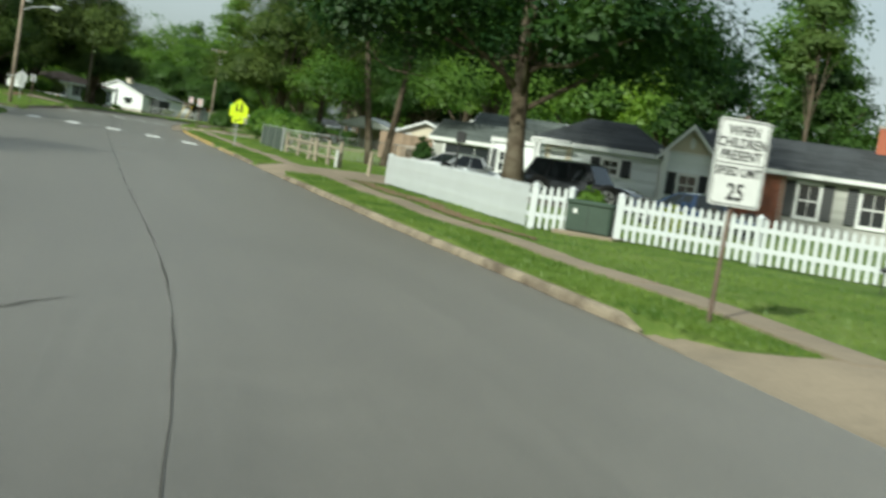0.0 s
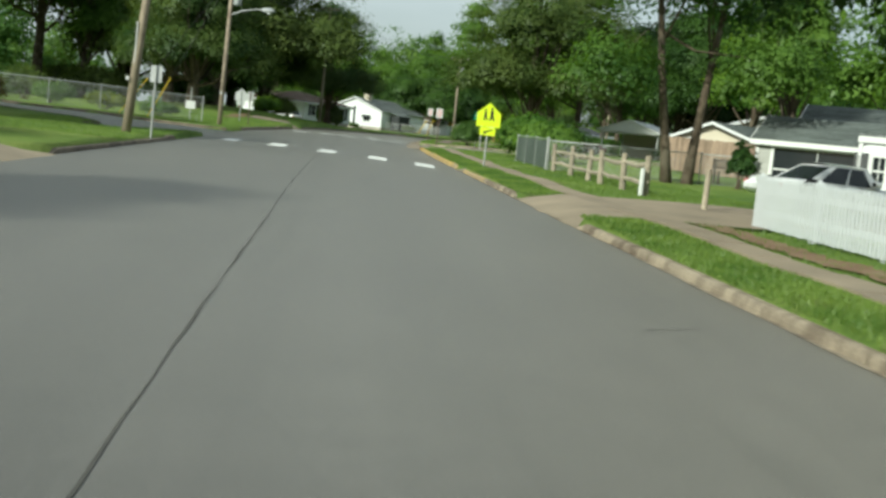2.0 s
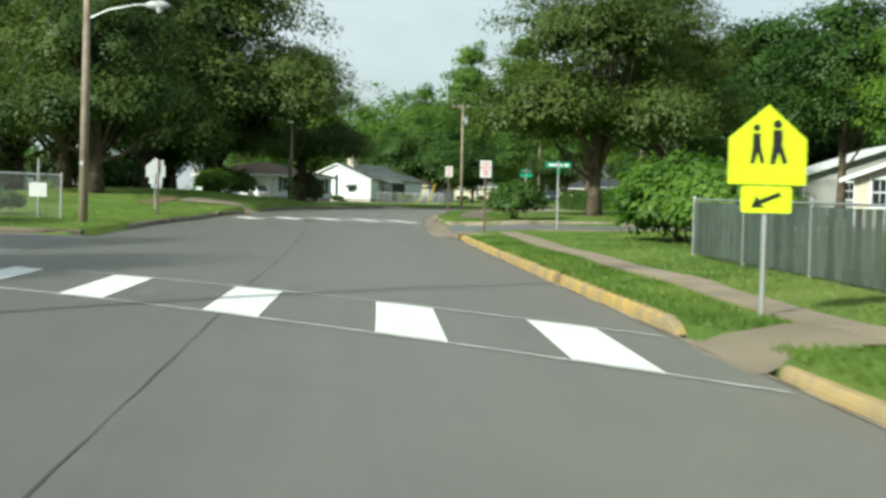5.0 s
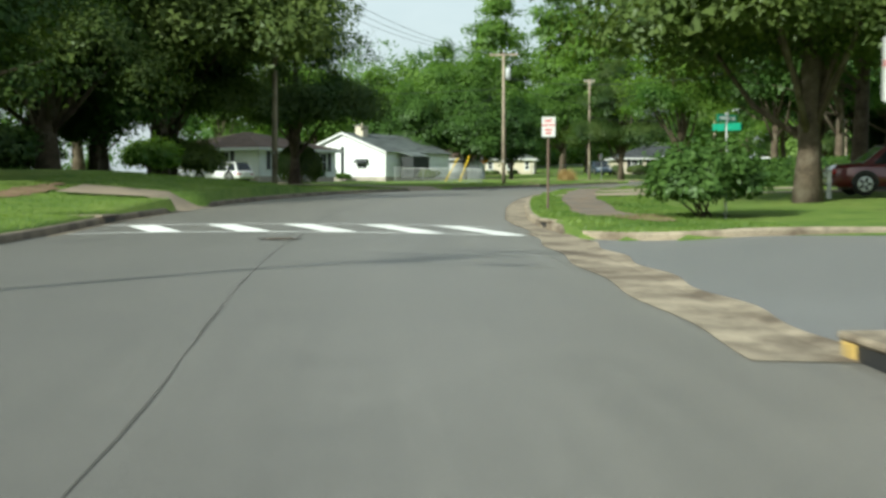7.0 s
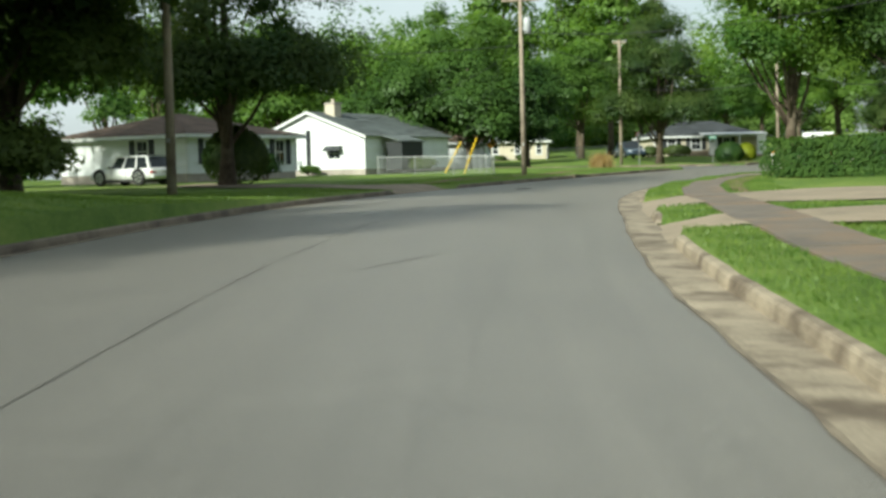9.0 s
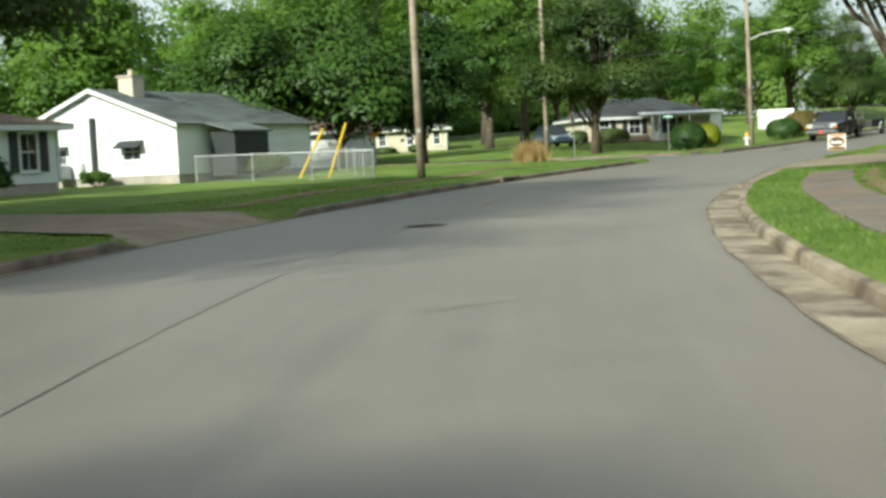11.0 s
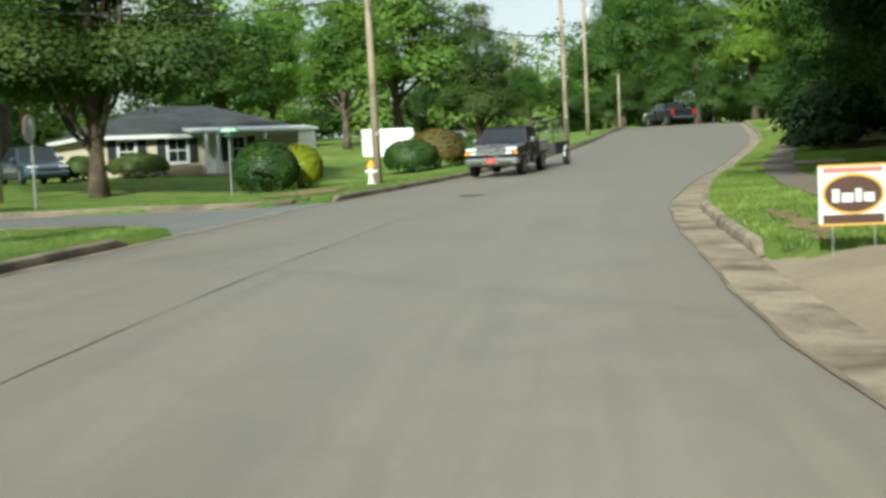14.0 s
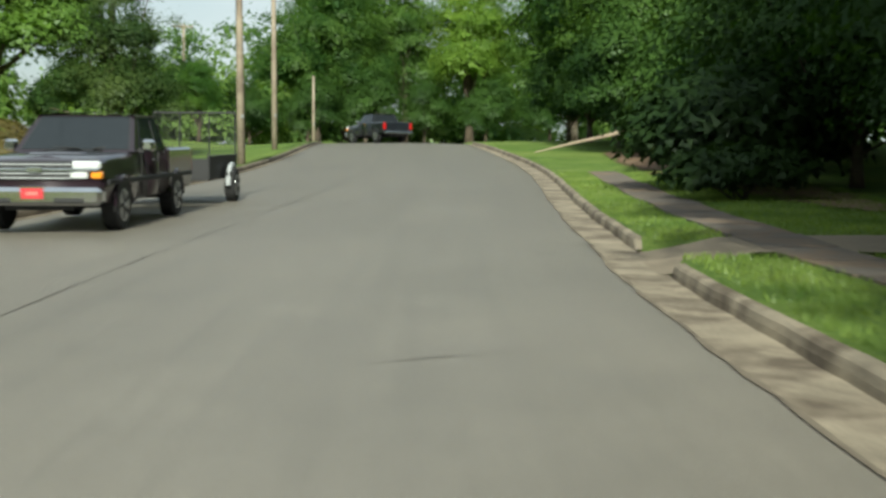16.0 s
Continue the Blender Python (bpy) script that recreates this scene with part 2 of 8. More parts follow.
GRASS = grass_material()
ASPHALT = asphalt_material("pale worn asphalt", (0.099, 0.092, 0.081), (0.079, 0.074, 0.066), True)
DARK_ASPHALT = asphalt_material("newer dark asphalt", (0.085, 0.086, 0.09), (0.068, 0.068, 0.072))
CONCRETE = surf("tan concrete", (0.24, 0.195, 0.14), 0.9, 0.3, 0.8, 40, 0.35, stain=(0.2, 0.165, 0.12), stain_at=0.56, stain_scale=0.9, piece=0.25)
KERB_C = surf("kerb concrete", (0.28, 0.235, 0.172), 0.9, 0.4, 1.5, 40, 0.4, stain=(0.11, 0.085, 0.06), stain_at=0.5, stain_scale=1.3)
KERB_D = surf("dirty kerb concrete", (0.2, 0.165, 0.12), 0.9, 0.35, 1.5, 40, 0.4, stain=(0.1, 0.08, 0.06), stain_at=0.5, stain_scale=1.1)
KERB_Y = surf("worn yellow kerb paint", (0.42, 0.285, 0.075), 0.85, 0.3, 2, 40, 0.3, stain=(0.26, 0.21, 0.13), stain_at=0.48, stain_scale=2.5)
KERB_YW = surf("nearly worn-off yellow kerb paint", (0.36, 0.265, 0.12), 0.85, 0.3, 2, 40, 0.3, stain=(0.25, 0.2, 0.13), stain_at=0.5, stain_scale=2.5)
PATHWAY = surf("old dark path", (0.14, 0.12, 0.1), 0.95, 0.3, 1.2, 40, 0.4, stain=(0.19, 0.135, 0.09), stain_at=0.52, stain_scale=1.1)
EARTH = surf("bare red earth", (0.18, 0.11, 0.065), 0.95, 0.3, 1.5, 30, 0.4, stain=(0.2, 0.16, 0.09), stain_at=0.55, stain_scale=1.5)
GRAVEL = surf("pale dirt and gravel", (0.25, 0.2, 0.145), 0.95, 0.3, 1.5, 30, 0.5, stain=(0.17, 0.14, 0.09), stain_at=0.55, stain_scale=1.3)
SEAM = surf("tar seam", (0.064, 0.061, 0.055), 0.9, 0.3, 2, 40, 0.2)
PAINT = surf("worn white road paint", (0.68, 0.68, 0.66), 0.75, 0.12, 1.5, 60, 0.2, stain=(0.42, 0.42, 0.4), stain_at=0.66, stain_scale=3)
YPAINT = surf("faded yellow road paint", (0.45, 0.31, 0.06), 0.8, 0.3, 3, 60, 0.2, stain=(0.22, 0.21, 0.19), stain_at=0.5, stain_scale=6)
IRON = surf("rusty cast iron", (0.09, 0.075, 0.06), 0.7, 0.4, 6, 60, 0.5, metal=0.5)
BARK = surf("grey-brown bark", (0.085, 0.065, 0.045), 0.95, 0.5, 3, 22, 0.9, stain=(0.14, 0.12, 0.09), stain_at=0.56, stain_scale=1.5)
POLE = surf("weathered pole timber", (0.3, 0.25, 0.19), 0.9, 0.35, 1.2, 25, 0.6, stain=(0.17, 0.13, 0.1), stain_at=0.55, stain_scale=0.8)
TIMBER = surf("grey split timber", (0.3, 0.26, 0.2), 0.9, 0.4, 2, 25, 0.6, piece=0.3)
BOARDS = surf("weathered fence boards", (0.26, 0.19, 0.14), 0.9, 0.35, 1.5, 25, 0.5, piece=0.5)
GALV = surf("galvanised steel", (0.42, 0.43, 0.43), 0.45, 0.2, 3, 40, 0.1, metal=0.7)
RUSTPOST = surf("brown steel post", (0.13, 0.09, 0.07), 0.7, 0.3, 3, 40, 0.2, metal=0.2)
SIGNBACK = plain("sign back aluminium", (0.55, 0.56, 0.57), 0.45, 0.6)
WHITE = surf("white vinyl", (0.52, 0.545, 0.56), 0.55, 0.06, 1.5, 30, 0.1, stain=(0.62, 0.6, 0.54), stain_at=0.7, stain_scale=0.8)
SIGNWHITE = plain("white sign sheeting", (0.6, 0.61, 0.6), 0.45)
SIGNBLACK = plain("black sign ink", (0.015, 0.015, 0.015), 0.5)
SIGNRED = plain("red sign ink", (0.5, 0.03, 0.04), 0.5)
SIGNLIME = plain("fluorescent yellow-green sheeting", (0.66, 0.82, 0.02), 0.4)
SIGNGREEN = plain("green sign sheeting", (0.01, 0.22, 0.13), 0.45)
SIGNORANGE = plain("orange sign sheeting", (0.8, 0.33, 0.02), 0.45)
YELLOWP = plain("yellow plastic", (0.75, 0.52, 0.02), 0.5)
SIDING_W = surf("white painted siding", (0.72, 0.74, 0.75), 0.7, 0.08, 1, 20, 0.1, stain=(0.52, 0.53, 0.51), stain_at=0.66, stain_scale=0.6)
SIDING_B = surf("pale blue-white siding", (0.68, 0.715, 0.74), 0.7, 0.08, 1, 20, 0.1, stain=(0.46, 0.5, 0.52), stain_at=0.66, stain_scale=0.6)
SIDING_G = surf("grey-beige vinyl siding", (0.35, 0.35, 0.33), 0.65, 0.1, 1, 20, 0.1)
SIDING_T = surf("tan painted siding", (0.52, 0.47, 0.37), 0.75, 0.1, 1, 20, 0.1, stain=(0.4, 0.36, 0.28), stain_at=0.64, stain_scale=0.6)
BRICK = surf("red brick", (0.26, 0.085, 0.05), 0.9, 0.35, 3, 25, 0.3, piece=0.6, island=0.6)
MORTAR = surf("mortar", (0.38, 0.34, 0.3), 0.95, 0.2, 3, 40, 0.3)
ROOF_D = surf("dark asphalt shingles", (0.05, 0.055, 0.06), 0.9, 0.35, 0.8, 14, 0.5, island=0.5)
ROOF_G = surf("grey-green asphalt shingles", (0.1, 0.115, 0.11), 0.9, 0.35, 0.8, 14, 0.5, island=0.5)
ROOF_B = surf("brown asphalt shingles", (0.12, 0.085, 0.065), 0.9, 0.35, 0.8, 14, 0.5, island=0.5)
ROOF_W = surf("pale sheet-metal roof", (0.7, 0.71, 0.71), 0.5, 0.1, 0.8, 14, 0.1, metal=0.2)
TRIM = plain("white trim paint", (0.64, 0.65, 0.65), 0.6)
SHUTTER = plain("black shutter paint", (0.018, 0.022, 0.024), 0.6)
GLASS = plain("dark window glass", (0.02, 0.024, 0.028), 0.06, 0.0, 0.45)
CURTAIN = plain("pale window blind", (0.5, 0.5, 0.46), 0.8)
DOORP = plain("white door paint", (0.66, 0.67, 0.67), 0.5)
BOXGREEN = surf("dark green enamel", (0.04, 0.062, 0.046), 0.5, 0.2, 2, 30, 0.1)
SLAT = surf("faded grey-green fence slats", (0.07, 0.088, 0.078), 0.6, 0.3, 2, 30, 0.1, piece=0.7)
WIRE = plain("black cable", (0.02, 0.02, 0.02), 0.6)
CERAMIC = plain("transformer grey enamel", (0.4, 0.42, 0.43), 0.4)
RUBBER = surf("tyre rubber", (0.022, 0.022, 0.022), 0.85, 0.2, 3, 40, 0.2)
CHROME = plain("chrome", (0.75, 0.76, 0.77), 0.12, 1.0)
ALLOY = plain("alloy wheel", (0.55, 0.56, 0.57), 0.3, 0.9)
LAMPGLASS = plain("headlamp glass", (0.75, 0.77, 0.78), 0.1, 0.2, 0.9, coat=1.0)
AMBER = plain("amber lens", (0.85, 0.3, 0.02), 0.2, 0, 0.7)
REDLENS = plain("red lens", (0.4, 0.01, 0.01), 0.2, 0, 0.7)
BLACKPL = plain("black plastic", (0.02, 0.02, 0.021), 0.6)
CAR_PLUM = plain("dark plum metallic car paint", (0.03, 0.018, 0.026), 0.28, 0.35, 0.6, coat=1.0)
CAR_WHITE = plain("white car paint", (0.72, 0.73, 0.74), 0.3, 0.0, 0.5, coat=1.0)
CAR_BLACK = plain("black-blue car paint", (0.015, 0.018, 0.024), 0.28, 0.2, 0.6, coat=1.0)
CAR_NAVY = plain("navy car paint", (0.02, 0.04, 0.1), 0.28, 0.2, 0.6, coat=1.0)
CAR_MAROON = plain("maroon car paint", (0.11, 0.012, 0.016), 0.28, 0.2, 0.6, coat=1.0)
CAR_SILVER = plain("silver car paint", (0.42, 0.43, 0.44), 0.3, 0.6, 0.6, coat=1.0)
CAR_BLUE = plain("slate blue car paint", (0.05, 0.08, 0.12), 0.28, 0.3, 0.6, coat=1.0)
LEAF_A = leafy("oak leaves", (0.035, 0.085, 0.018), (0.15, 0.25, 0.045), 0.45)
LEAF_B = leafy("bright maple leaves", (0.055, 0.125, 0.022), (0.21, 0.32, 0.05), 0.48)
LEAF_C = leafy("dark magnolia leaves", (0.03, 0.062, 0.016), (0.125, 0.165, 0.042), 0.35)
LEAF_D = leafy("dull pine needles", (0.035, 0.07, 0.022), (0.12, 0.175, 0.05), 0.3)
# oak green darkened so that the colour carries the crowns' shade
LEAF_W = leafy("woodland leaves darkened for shade", (0.013, 0.036, 0.009), (0.066, 0.125, 0.024), 0.3)
# near-black green: the wood's deep shade is put into the leaf colour
LEAF_V = leafy("woodland leaves toned for deep shade", (0.008, 0.021, 0.007), (0.032, 0.06, 0.014), 0.2)
# haze of distance is put into this paler leaf colour
LEAF_F = leafy("far leaves paled for haze", (0.06, 0.13, 0.035), (0.22, 0.32, 0.075), 0.45, 0.15)
LEAF_Y = leafy("golden shrub leaves", (0.1, 0.14, 0.01), (0.33, 0.37, 0.025), 0.4)
LEAF_R = leafy("reddish shrub leaves", (0.06, 0.05, 0.015), (0.18, 0.13, 0.04), 0.3)
LEAF_Q = leafy("reddish new shrub leaves", (0.06, 0.06, 0.02), (0.2, 0.15, 0.05), 0.3, 1.2)
LEAF_H = leafy("clipped shrub leaves", (0.022, 0.055, 0.015), (0.075, 0.135, 0.028), 0.3, 1.2)
STRAW = leafy("dry pampas blades", (0.3, 0.2, 0.09), (0.62, 0.47, 0.26), 0.35, 1.5)
BLADE = leafy("grass blades", (0.085, 0.155, 0.03), (0.26, 0.34, 0.085), 0.45, 0.9)
TWIG = surf("bare dry wood", (0.34, 0.27, 0.2), 0.9, 0.3, 4, 30, 0.3)


# ---- mesh helpers ----
class Geo:
    """Vertices and faces of one mesh."""

    def __init__(self):
        self.v, self.f = [], []

    def add(self, verts, faces):
        k = len(self.v)
        self.v += [tuple(p) for p in verts]
        self.f += [tuple(i + k for i in q) for q in faces]
        return self

    def box(self, x0, y0, z0, x1, y1, z1, m=None):
        p = [(x, y, z) for x in (x0, x1) for y in (y0, y1) for z in (z0, z1)]
        if m is not None:
            p = [m @ Vector(q) for q in p]
        return self.add(p, [(0, 1, 3, 2), (4, 6, 7, 5), (0, 4, 5, 1), (2, 3, 7, 6), (0, 2, 6, 4), (1, 5, 7, 3)])

    def soft(self, x0, y0, z0, x1, y1, z1, b, m=None):
        """A box with chamfered edges."""
        b = min(b, (x1 - x0) / 2.01, (y1 - y0) / 2.01, (z1 - z0) / 2.01)
        bm = bmesh.new()
        for x, sx in ((x0, 1), (x1, -1)):
            for y, sy in ((y0, 1), (y1, -1)):
                for z, sz in ((z0, 1), (z1, -1)):
                    for q in ((x, y + sy * b, z + sz * b), (x + sx * b, y, z + sz * b), (x + sx * b, y + sy * b, z)):
                        bm.verts.new(q)
        bmesh.ops.convex_hull(bm, input=bm.verts)
        bm.verts.index_update()
        vs = [m @ v.co if m is not None else v.co.copy() for v in bm.verts]
        fs = [[v.index for v in f.verts] for f in bm.faces]
        bm.free()
        return self.add(vs, fs)

    def tube(self, pts, radii, n=8, cap=True):
        pts = [Vector(p) for p in pts]
        if not hasattr(radii, "__len__"):
            radii = [radii] * len(pts)
        rings = []
        for i, p in enumerate(pts):
            d = (pts[min(i + 1, len(pts) - 1)] - pts[max(i - 1, 0)]).normalized()
            a = d.orthogonal().normalized() if abs(d.z) < 0.9 else (Vector((1, 0, 0)) - d * d.x).normalized()
            c = d.cross(a)
            rings.append([p + (a * math.cos(t) + c * math.sin(t)) * radii[i] for t in (2 * math.pi * k / n for k in range(n))])
        fs = [(i * n + k, i * n + (k + 1) % n, (i + 1) * n + (k + 1) % n, (i + 1) * n + k) for i in range(len(pts) - 1) for k in range(n)]
        if cap:
            fs += [tuple(reversed(range(n))), tuple((len(pts) - 1) * n + k for k in range(n))]
        return self.add([q for r in rings for q in r], fs)

    def prism(self, outline, t0, t1, axes="xzy"):
        """An outline in the plane of the first two axes, drawn out along the third."""
        ax = ["xyz".index(c) for c in axes]
        vs = []
        for t in (t0, t1):
            for a, b in outline:
                q = [0, 0, 0]
                q[ax[0]], q[ax[1]], q[ax[2]] = a, b, t
                vs.append(q)
        n = len(outline)
        return self.add(vs, [tuple(range(n)), tuple(reversed(range(n, 2 * n)))] + [(k, k + n, (k + 1) % n + n, (k + 1) % n) for k in range(n)])

    def strip(self, rows):
        """A sheet through rows of points."""
        n = len(rows[0])
        k = len(self.v)
        for r in rows:
            self.v += [tuple(p) for p in r]
        self.f += [(k + i * n + j, k + (i + 1) * n + j, k + (i + 1) * n + j + 1, k + i * n + j + 1) for i in range(len(rows) - 1) for j in range(n - 1)]
        return self

    def mesh(self, name, material, smooth=False, fix=True, weld=False):
        me = bpy.data.meshes.new(name)
        me.from_pydata([tuple(p) for p in self.v], [], self.f)
        me.materials.append(material)
        if fix:
            bm = bmesh.new()
            bm.from_mesh(me)
            bmesh.ops.recalc_face_normals(bm, faces=bm.faces)
            if weld:
                bmesh.ops.remove_doubles(bm, verts=bm.verts, dist=0.0005)
            bm.to_mesh(me)
            bm.free()
        if smooth:
            me.polygons.foreach_set("use_smooth", [True] * len(me.polygons))
        me.update()
        return me


def part(name, geo, material, parent, label="", smooth=False, kind="", loc=None, rot=0.0):
    ob = new(name, geo if isinstance(geo, bpy.types.Mesh) else geo.mesh(name, material, smooth))
    ob.parent = parent
    if loc is not None:
        ob.location, ob.rotation_euler = loc, (0, 0, rot)
    if label or kind:
        tagged(ob, label=label, kind=kind)
    return ob


def thing(name, label, category, x, y, z, turn=0.0, group="", kind=""):
    ob = new(name)
    ob.location, ob.rotation_euler = (x, y, z), (0, 0, turn)
    return tagged(ob, label, category, group, kind)


def structure(name, label, category, geo, material, smooth=False, fix=True):
    return tagged(new(name, geo.mesh(name, material, smooth, fix)), label, category, kind="structure")


def words(text, size, material, parent, x, y, z, turn=0.0, name="lettering", wide=1.0):
    """Lettering that stands upright and faces -y."""
    cu = bpy.data.curves.new("lettering", "FONT")
    cu.body, cu.size, cu.align_x, cu.extrude, cu.offset, cu.resolution_u = text, size, "CENTER", 0.001, size * 0.022, 3
    tmp = bpy.data.objects.new("lettering", cu)
    scene.collection.objects.link(tmp)
    me = bpy.data.meshes.new_from_object(tmp.evaluated_get(bpy.context.evaluated_depsgraph_get()))
    bpy.data.objects.remove(tmp)
    me.transform(Matrix.Translation((x, y, z)) @ Matrix.Rotation(turn, 4, "Z") @ Matrix.Rotation(math.pi / 2, 4, "X") @ Matrix.Diagonal((wide, 1, 1, 1)))
    me.materials.clear()
    me.materials.append(material)
    return part(name, me, material, parent)


# ---- the plan: road line, grades and ground ----
CENTRE = [(6.0, -60), (3.6, -30), (1.2, -10), (-0.9, 1.0), (-3.3, 12.5), (-6.3, 22), (-9.5, 32.2), (-11.1, 37.2), (-19.6, 64.9),
          (-23.0, 76), (-26.2, 88), (-28.5, 99.5), (-30.2, 110.6), (-31.05, 116.5), (-31.55, 122.2), (-31.75, 127.7), (-31.6, 133),
          (-31.2, 138.5), (-30.4, 144.1), (-29.2, 149.7), (-27.7, 155.4), (-25.75, 161.1), (-23.65, 166.9), (-21.3, 172.9),
          (-17.4, 181.6), (-12.3, 191.3), (-2.3, 209.7), (7.7, 231.5), (11.5, 240), (22, 262), (35, 290), (51, 320)]
GRADE = [(-60, 0.2), (0, 0.30), (20, 0.44), (37, 0.72), (65, 1.12), (82, 1.46), (96, 1.62), (111, 1.96), (128, 2.06), (144, 2.14), (158, 2.36),
         (172, 2.62), (181, 2.72), (191, 3.0), (200, 3.45), (210, 4.0), (231, 5.2), (239, 5.6), (250, 5.95), (262, 6.1), (290, 6.4), (340, 6.5)]


def _curve(knots, step=0.5):
    """A smooth line through the knots, sampled evenly."""
    p = np.array(knots, float)
    out = []
    for i in range(len(p) - 1):
        a, b = p[i], p[i + 1]
        ta = (p[i + 1] - p[max(i - 1, 0)]) / (np.linalg.norm(p[i + 1] - p[i]) + np.linalg.norm(p[i] - p[max(i - 1, 0)]))
        j = min(i + 2, len(p) - 1)
        tb = (p[j] - p[i]) / (np.linalg.norm(p[j] - p[i + 1]) + np.linalg.norm(p[i + 1] - p[i]))
        n = np.linalg.norm(b - a)
        for u in np.linspace(0, 1, max(2, int(n / 0.25)), endpoint=False):
            h = (2 * u**3 - 3 * u**2 + 1, u**3 - 2 * u**2 + u, -2 * u**3 + 3 * u**2, u**3 - u**2)
            out.append(h[0] * a + h[1] * n * ta + h[2] * b + h[3] * n * tb)
    out = np.array(out)
    d = np.concatenate([[0], np.cumsum(np.linalg.norm(np.diff(out, axis=0), axis=1))])
    s = np.arange(0, d[-1], step)
    return np.stack([np.interp(s, d, out[:, 0]), np.interp(s, d, out[:, 1])], 1)


STEP, FAR_Z = 0.5, 0.0
LINE = _curve(CENTRE, STEP)
for _ in range(60):
    LINE[1:-1] = 0.25 * LINE[:-2] + 0.5 * LINE[1:-1] + 0.25 * LINE[2:]
_way = np.arange(len(LINE)) * STEP
LINE[:, 0] -= 0.45 * np.interp(_way, [155.5, 160.5, 171, 181], [0, 1, 1, 0])   # the road swings out past the crossing
for _ in range(12):
    LINE[1:-1] = 0.25 * LINE[:-2] + 0.5 * LINE[1:-1] + 0.25 * LINE[2:]
TANG = np.gradient(LINE, axis=0)
TANG /= np.linalg.norm(TANG, axis=1)[:, None]
SIDE = np.stack([TANG[:, 1], -TANG[:, 0]], 1)          # to the right of the way
LZ = np.interp(LINE[:, 1], [g[0] for g in GRADE], [g[1] for g in GRADE])
for _ in range(200):
    LZ[1:-1] = 0.25 * LZ[:-2] + 0.5 * LZ[1:-1] + 0.25 * LZ[2:]
HALF = 4.45                                            # kerb face from the centre line


def half_at(s):
    """The road narrows a little past the second crossing."""
    return np.interp(s, [165, 190, 205, 215, 222, 235, 240, 246, 255], [HALF, HALF + 0.05, HALF - 0.06, HALF - 0.06, HALF - 0.32, HALF - 0.4, HALF - 0.2, HALF + 0.03, HALF + 0.25])


def at(s, d):
    """The plan's place s metres along the road and d metres to its right."""
    i = np.clip(np.asarray(s, float) / STEP, 0, len(LINE) - 1.001)
    k = i.astype(int)
    f = (i - k)[..., None]
    p = LINE[k] * (1 - f) + LINE[k + 1] * f
    n = SIDE[k] * (1 - f) + SIDE[k + 1] * f
    return p + n * np.asarray(d, float)[..., None]


def road_sd(x, y):
    """s and d of places of the plan."""
    x, y = np.atleast_1d(np.asarray(x, float)), np.atleast_1d(np.asarray(y, float))
    q = LINE[::4]
    k = np.concatenate([np.argmin((xs[:, None] - q[None, :, 0])**2 + (ys[:, None] - q[None, :, 1])**2, axis=1) for xs, ys in
                        ((x[i:i + 4000], y[i:i + 4000]) for i in range(0, len(x), 4000))]) * 4
    dx, dy = x - LINE[k, 0], y - LINE[k, 1]
    return k * STEP + dx * TANG[k, 0] + dy * TANG[k, 1], dx * SIDE[k, 0] + dy * SIDE[k, 1]


def road_z(s, d):
    """The carriageway's height: a crown that falls to both gutters."""
    return np.interp(s, np.arange(len(LZ)) * STEP, LZ) + 0.07 * (1 - (np.abs(d) / HALF)**2) - 0.02


def lawn_z(x, y):
    """The height of lawns and verges, before streets and drives are cut into them."""
    s, d = road_sd(x, y)
    a = np.abs(d)
    base = np.interp(s, np.arange(len(LZ)) * STEP, LZ)
    z = base + 0.13 + 0.018 * np.clip(a - HALF, 0, 12)
    x, y = np.atleast_1d(x), np.atleast_1d(y)
    # a bank on the left past the first side street, and lower ground by the far cottage
    z = z + 0.75 * np.exp(-((x + 42)**2 / 60 + (y - 108)**2 / 130))
    z = z - np.clip((-d - 4.8) * 0.09, 0, 0.55) * np.clip((y - 174) / 26, 0, 1)
    z = z + np.clip((-d - 9) * 0.06, 0, 0.62) * np.clip((y - 186) / 12, 0, 1)
    return z + 0.03 * np.sin(x * 0.9) * np.sin(y * 0.7 + 1)


# ---- openings in the kerbs: side streets and drives ----
def opening(s, side, half, radius, length, turn=0.0, street=False):
    """A street or drive that leaves the road at s; turn: degrees it leans forward from square."""
    o = at(np.array([s]), np.array([side * float(half_at(s))]))[0]
    k = int(s / STEP)
    n = SIDE[k] * side
    a = radians(turn)
    u = n * math.cos(a) + TANG[k] * math.sin(a)
    v = TANG[k] * math.cos(a) - n * math.sin(a)
    return dict(o=o, u=u, v=v, half=half, r=radius, length=length, street=street, s=s, side=side)


def op_uv(op, x, y):
    dx, dy = np.asarray(x) - op["o"][0], np.asarray(y) - op["o"][1]
    return dx * op["u"][0] + dy * op["u"][1], dx * op["v"][0] + dy * op["v"][1]


def op_half(op, u):
    r = op["r"]
    c = np.clip(np.asarray(u, float), 0, r)
    return op["half"] + r - np.sqrt(np.maximum(r * r - (r - c)**2, 0))


STREET_L1 = opening(131.5, -1, 4.8, 6.2, 60, 18, True)
STREET_R = opening(148.5, 1, 4.4, 3.2, 60, 3, True)
STREET_L2 = opening(238.0, -1, 3.5, 2.5, 60, -6, True)
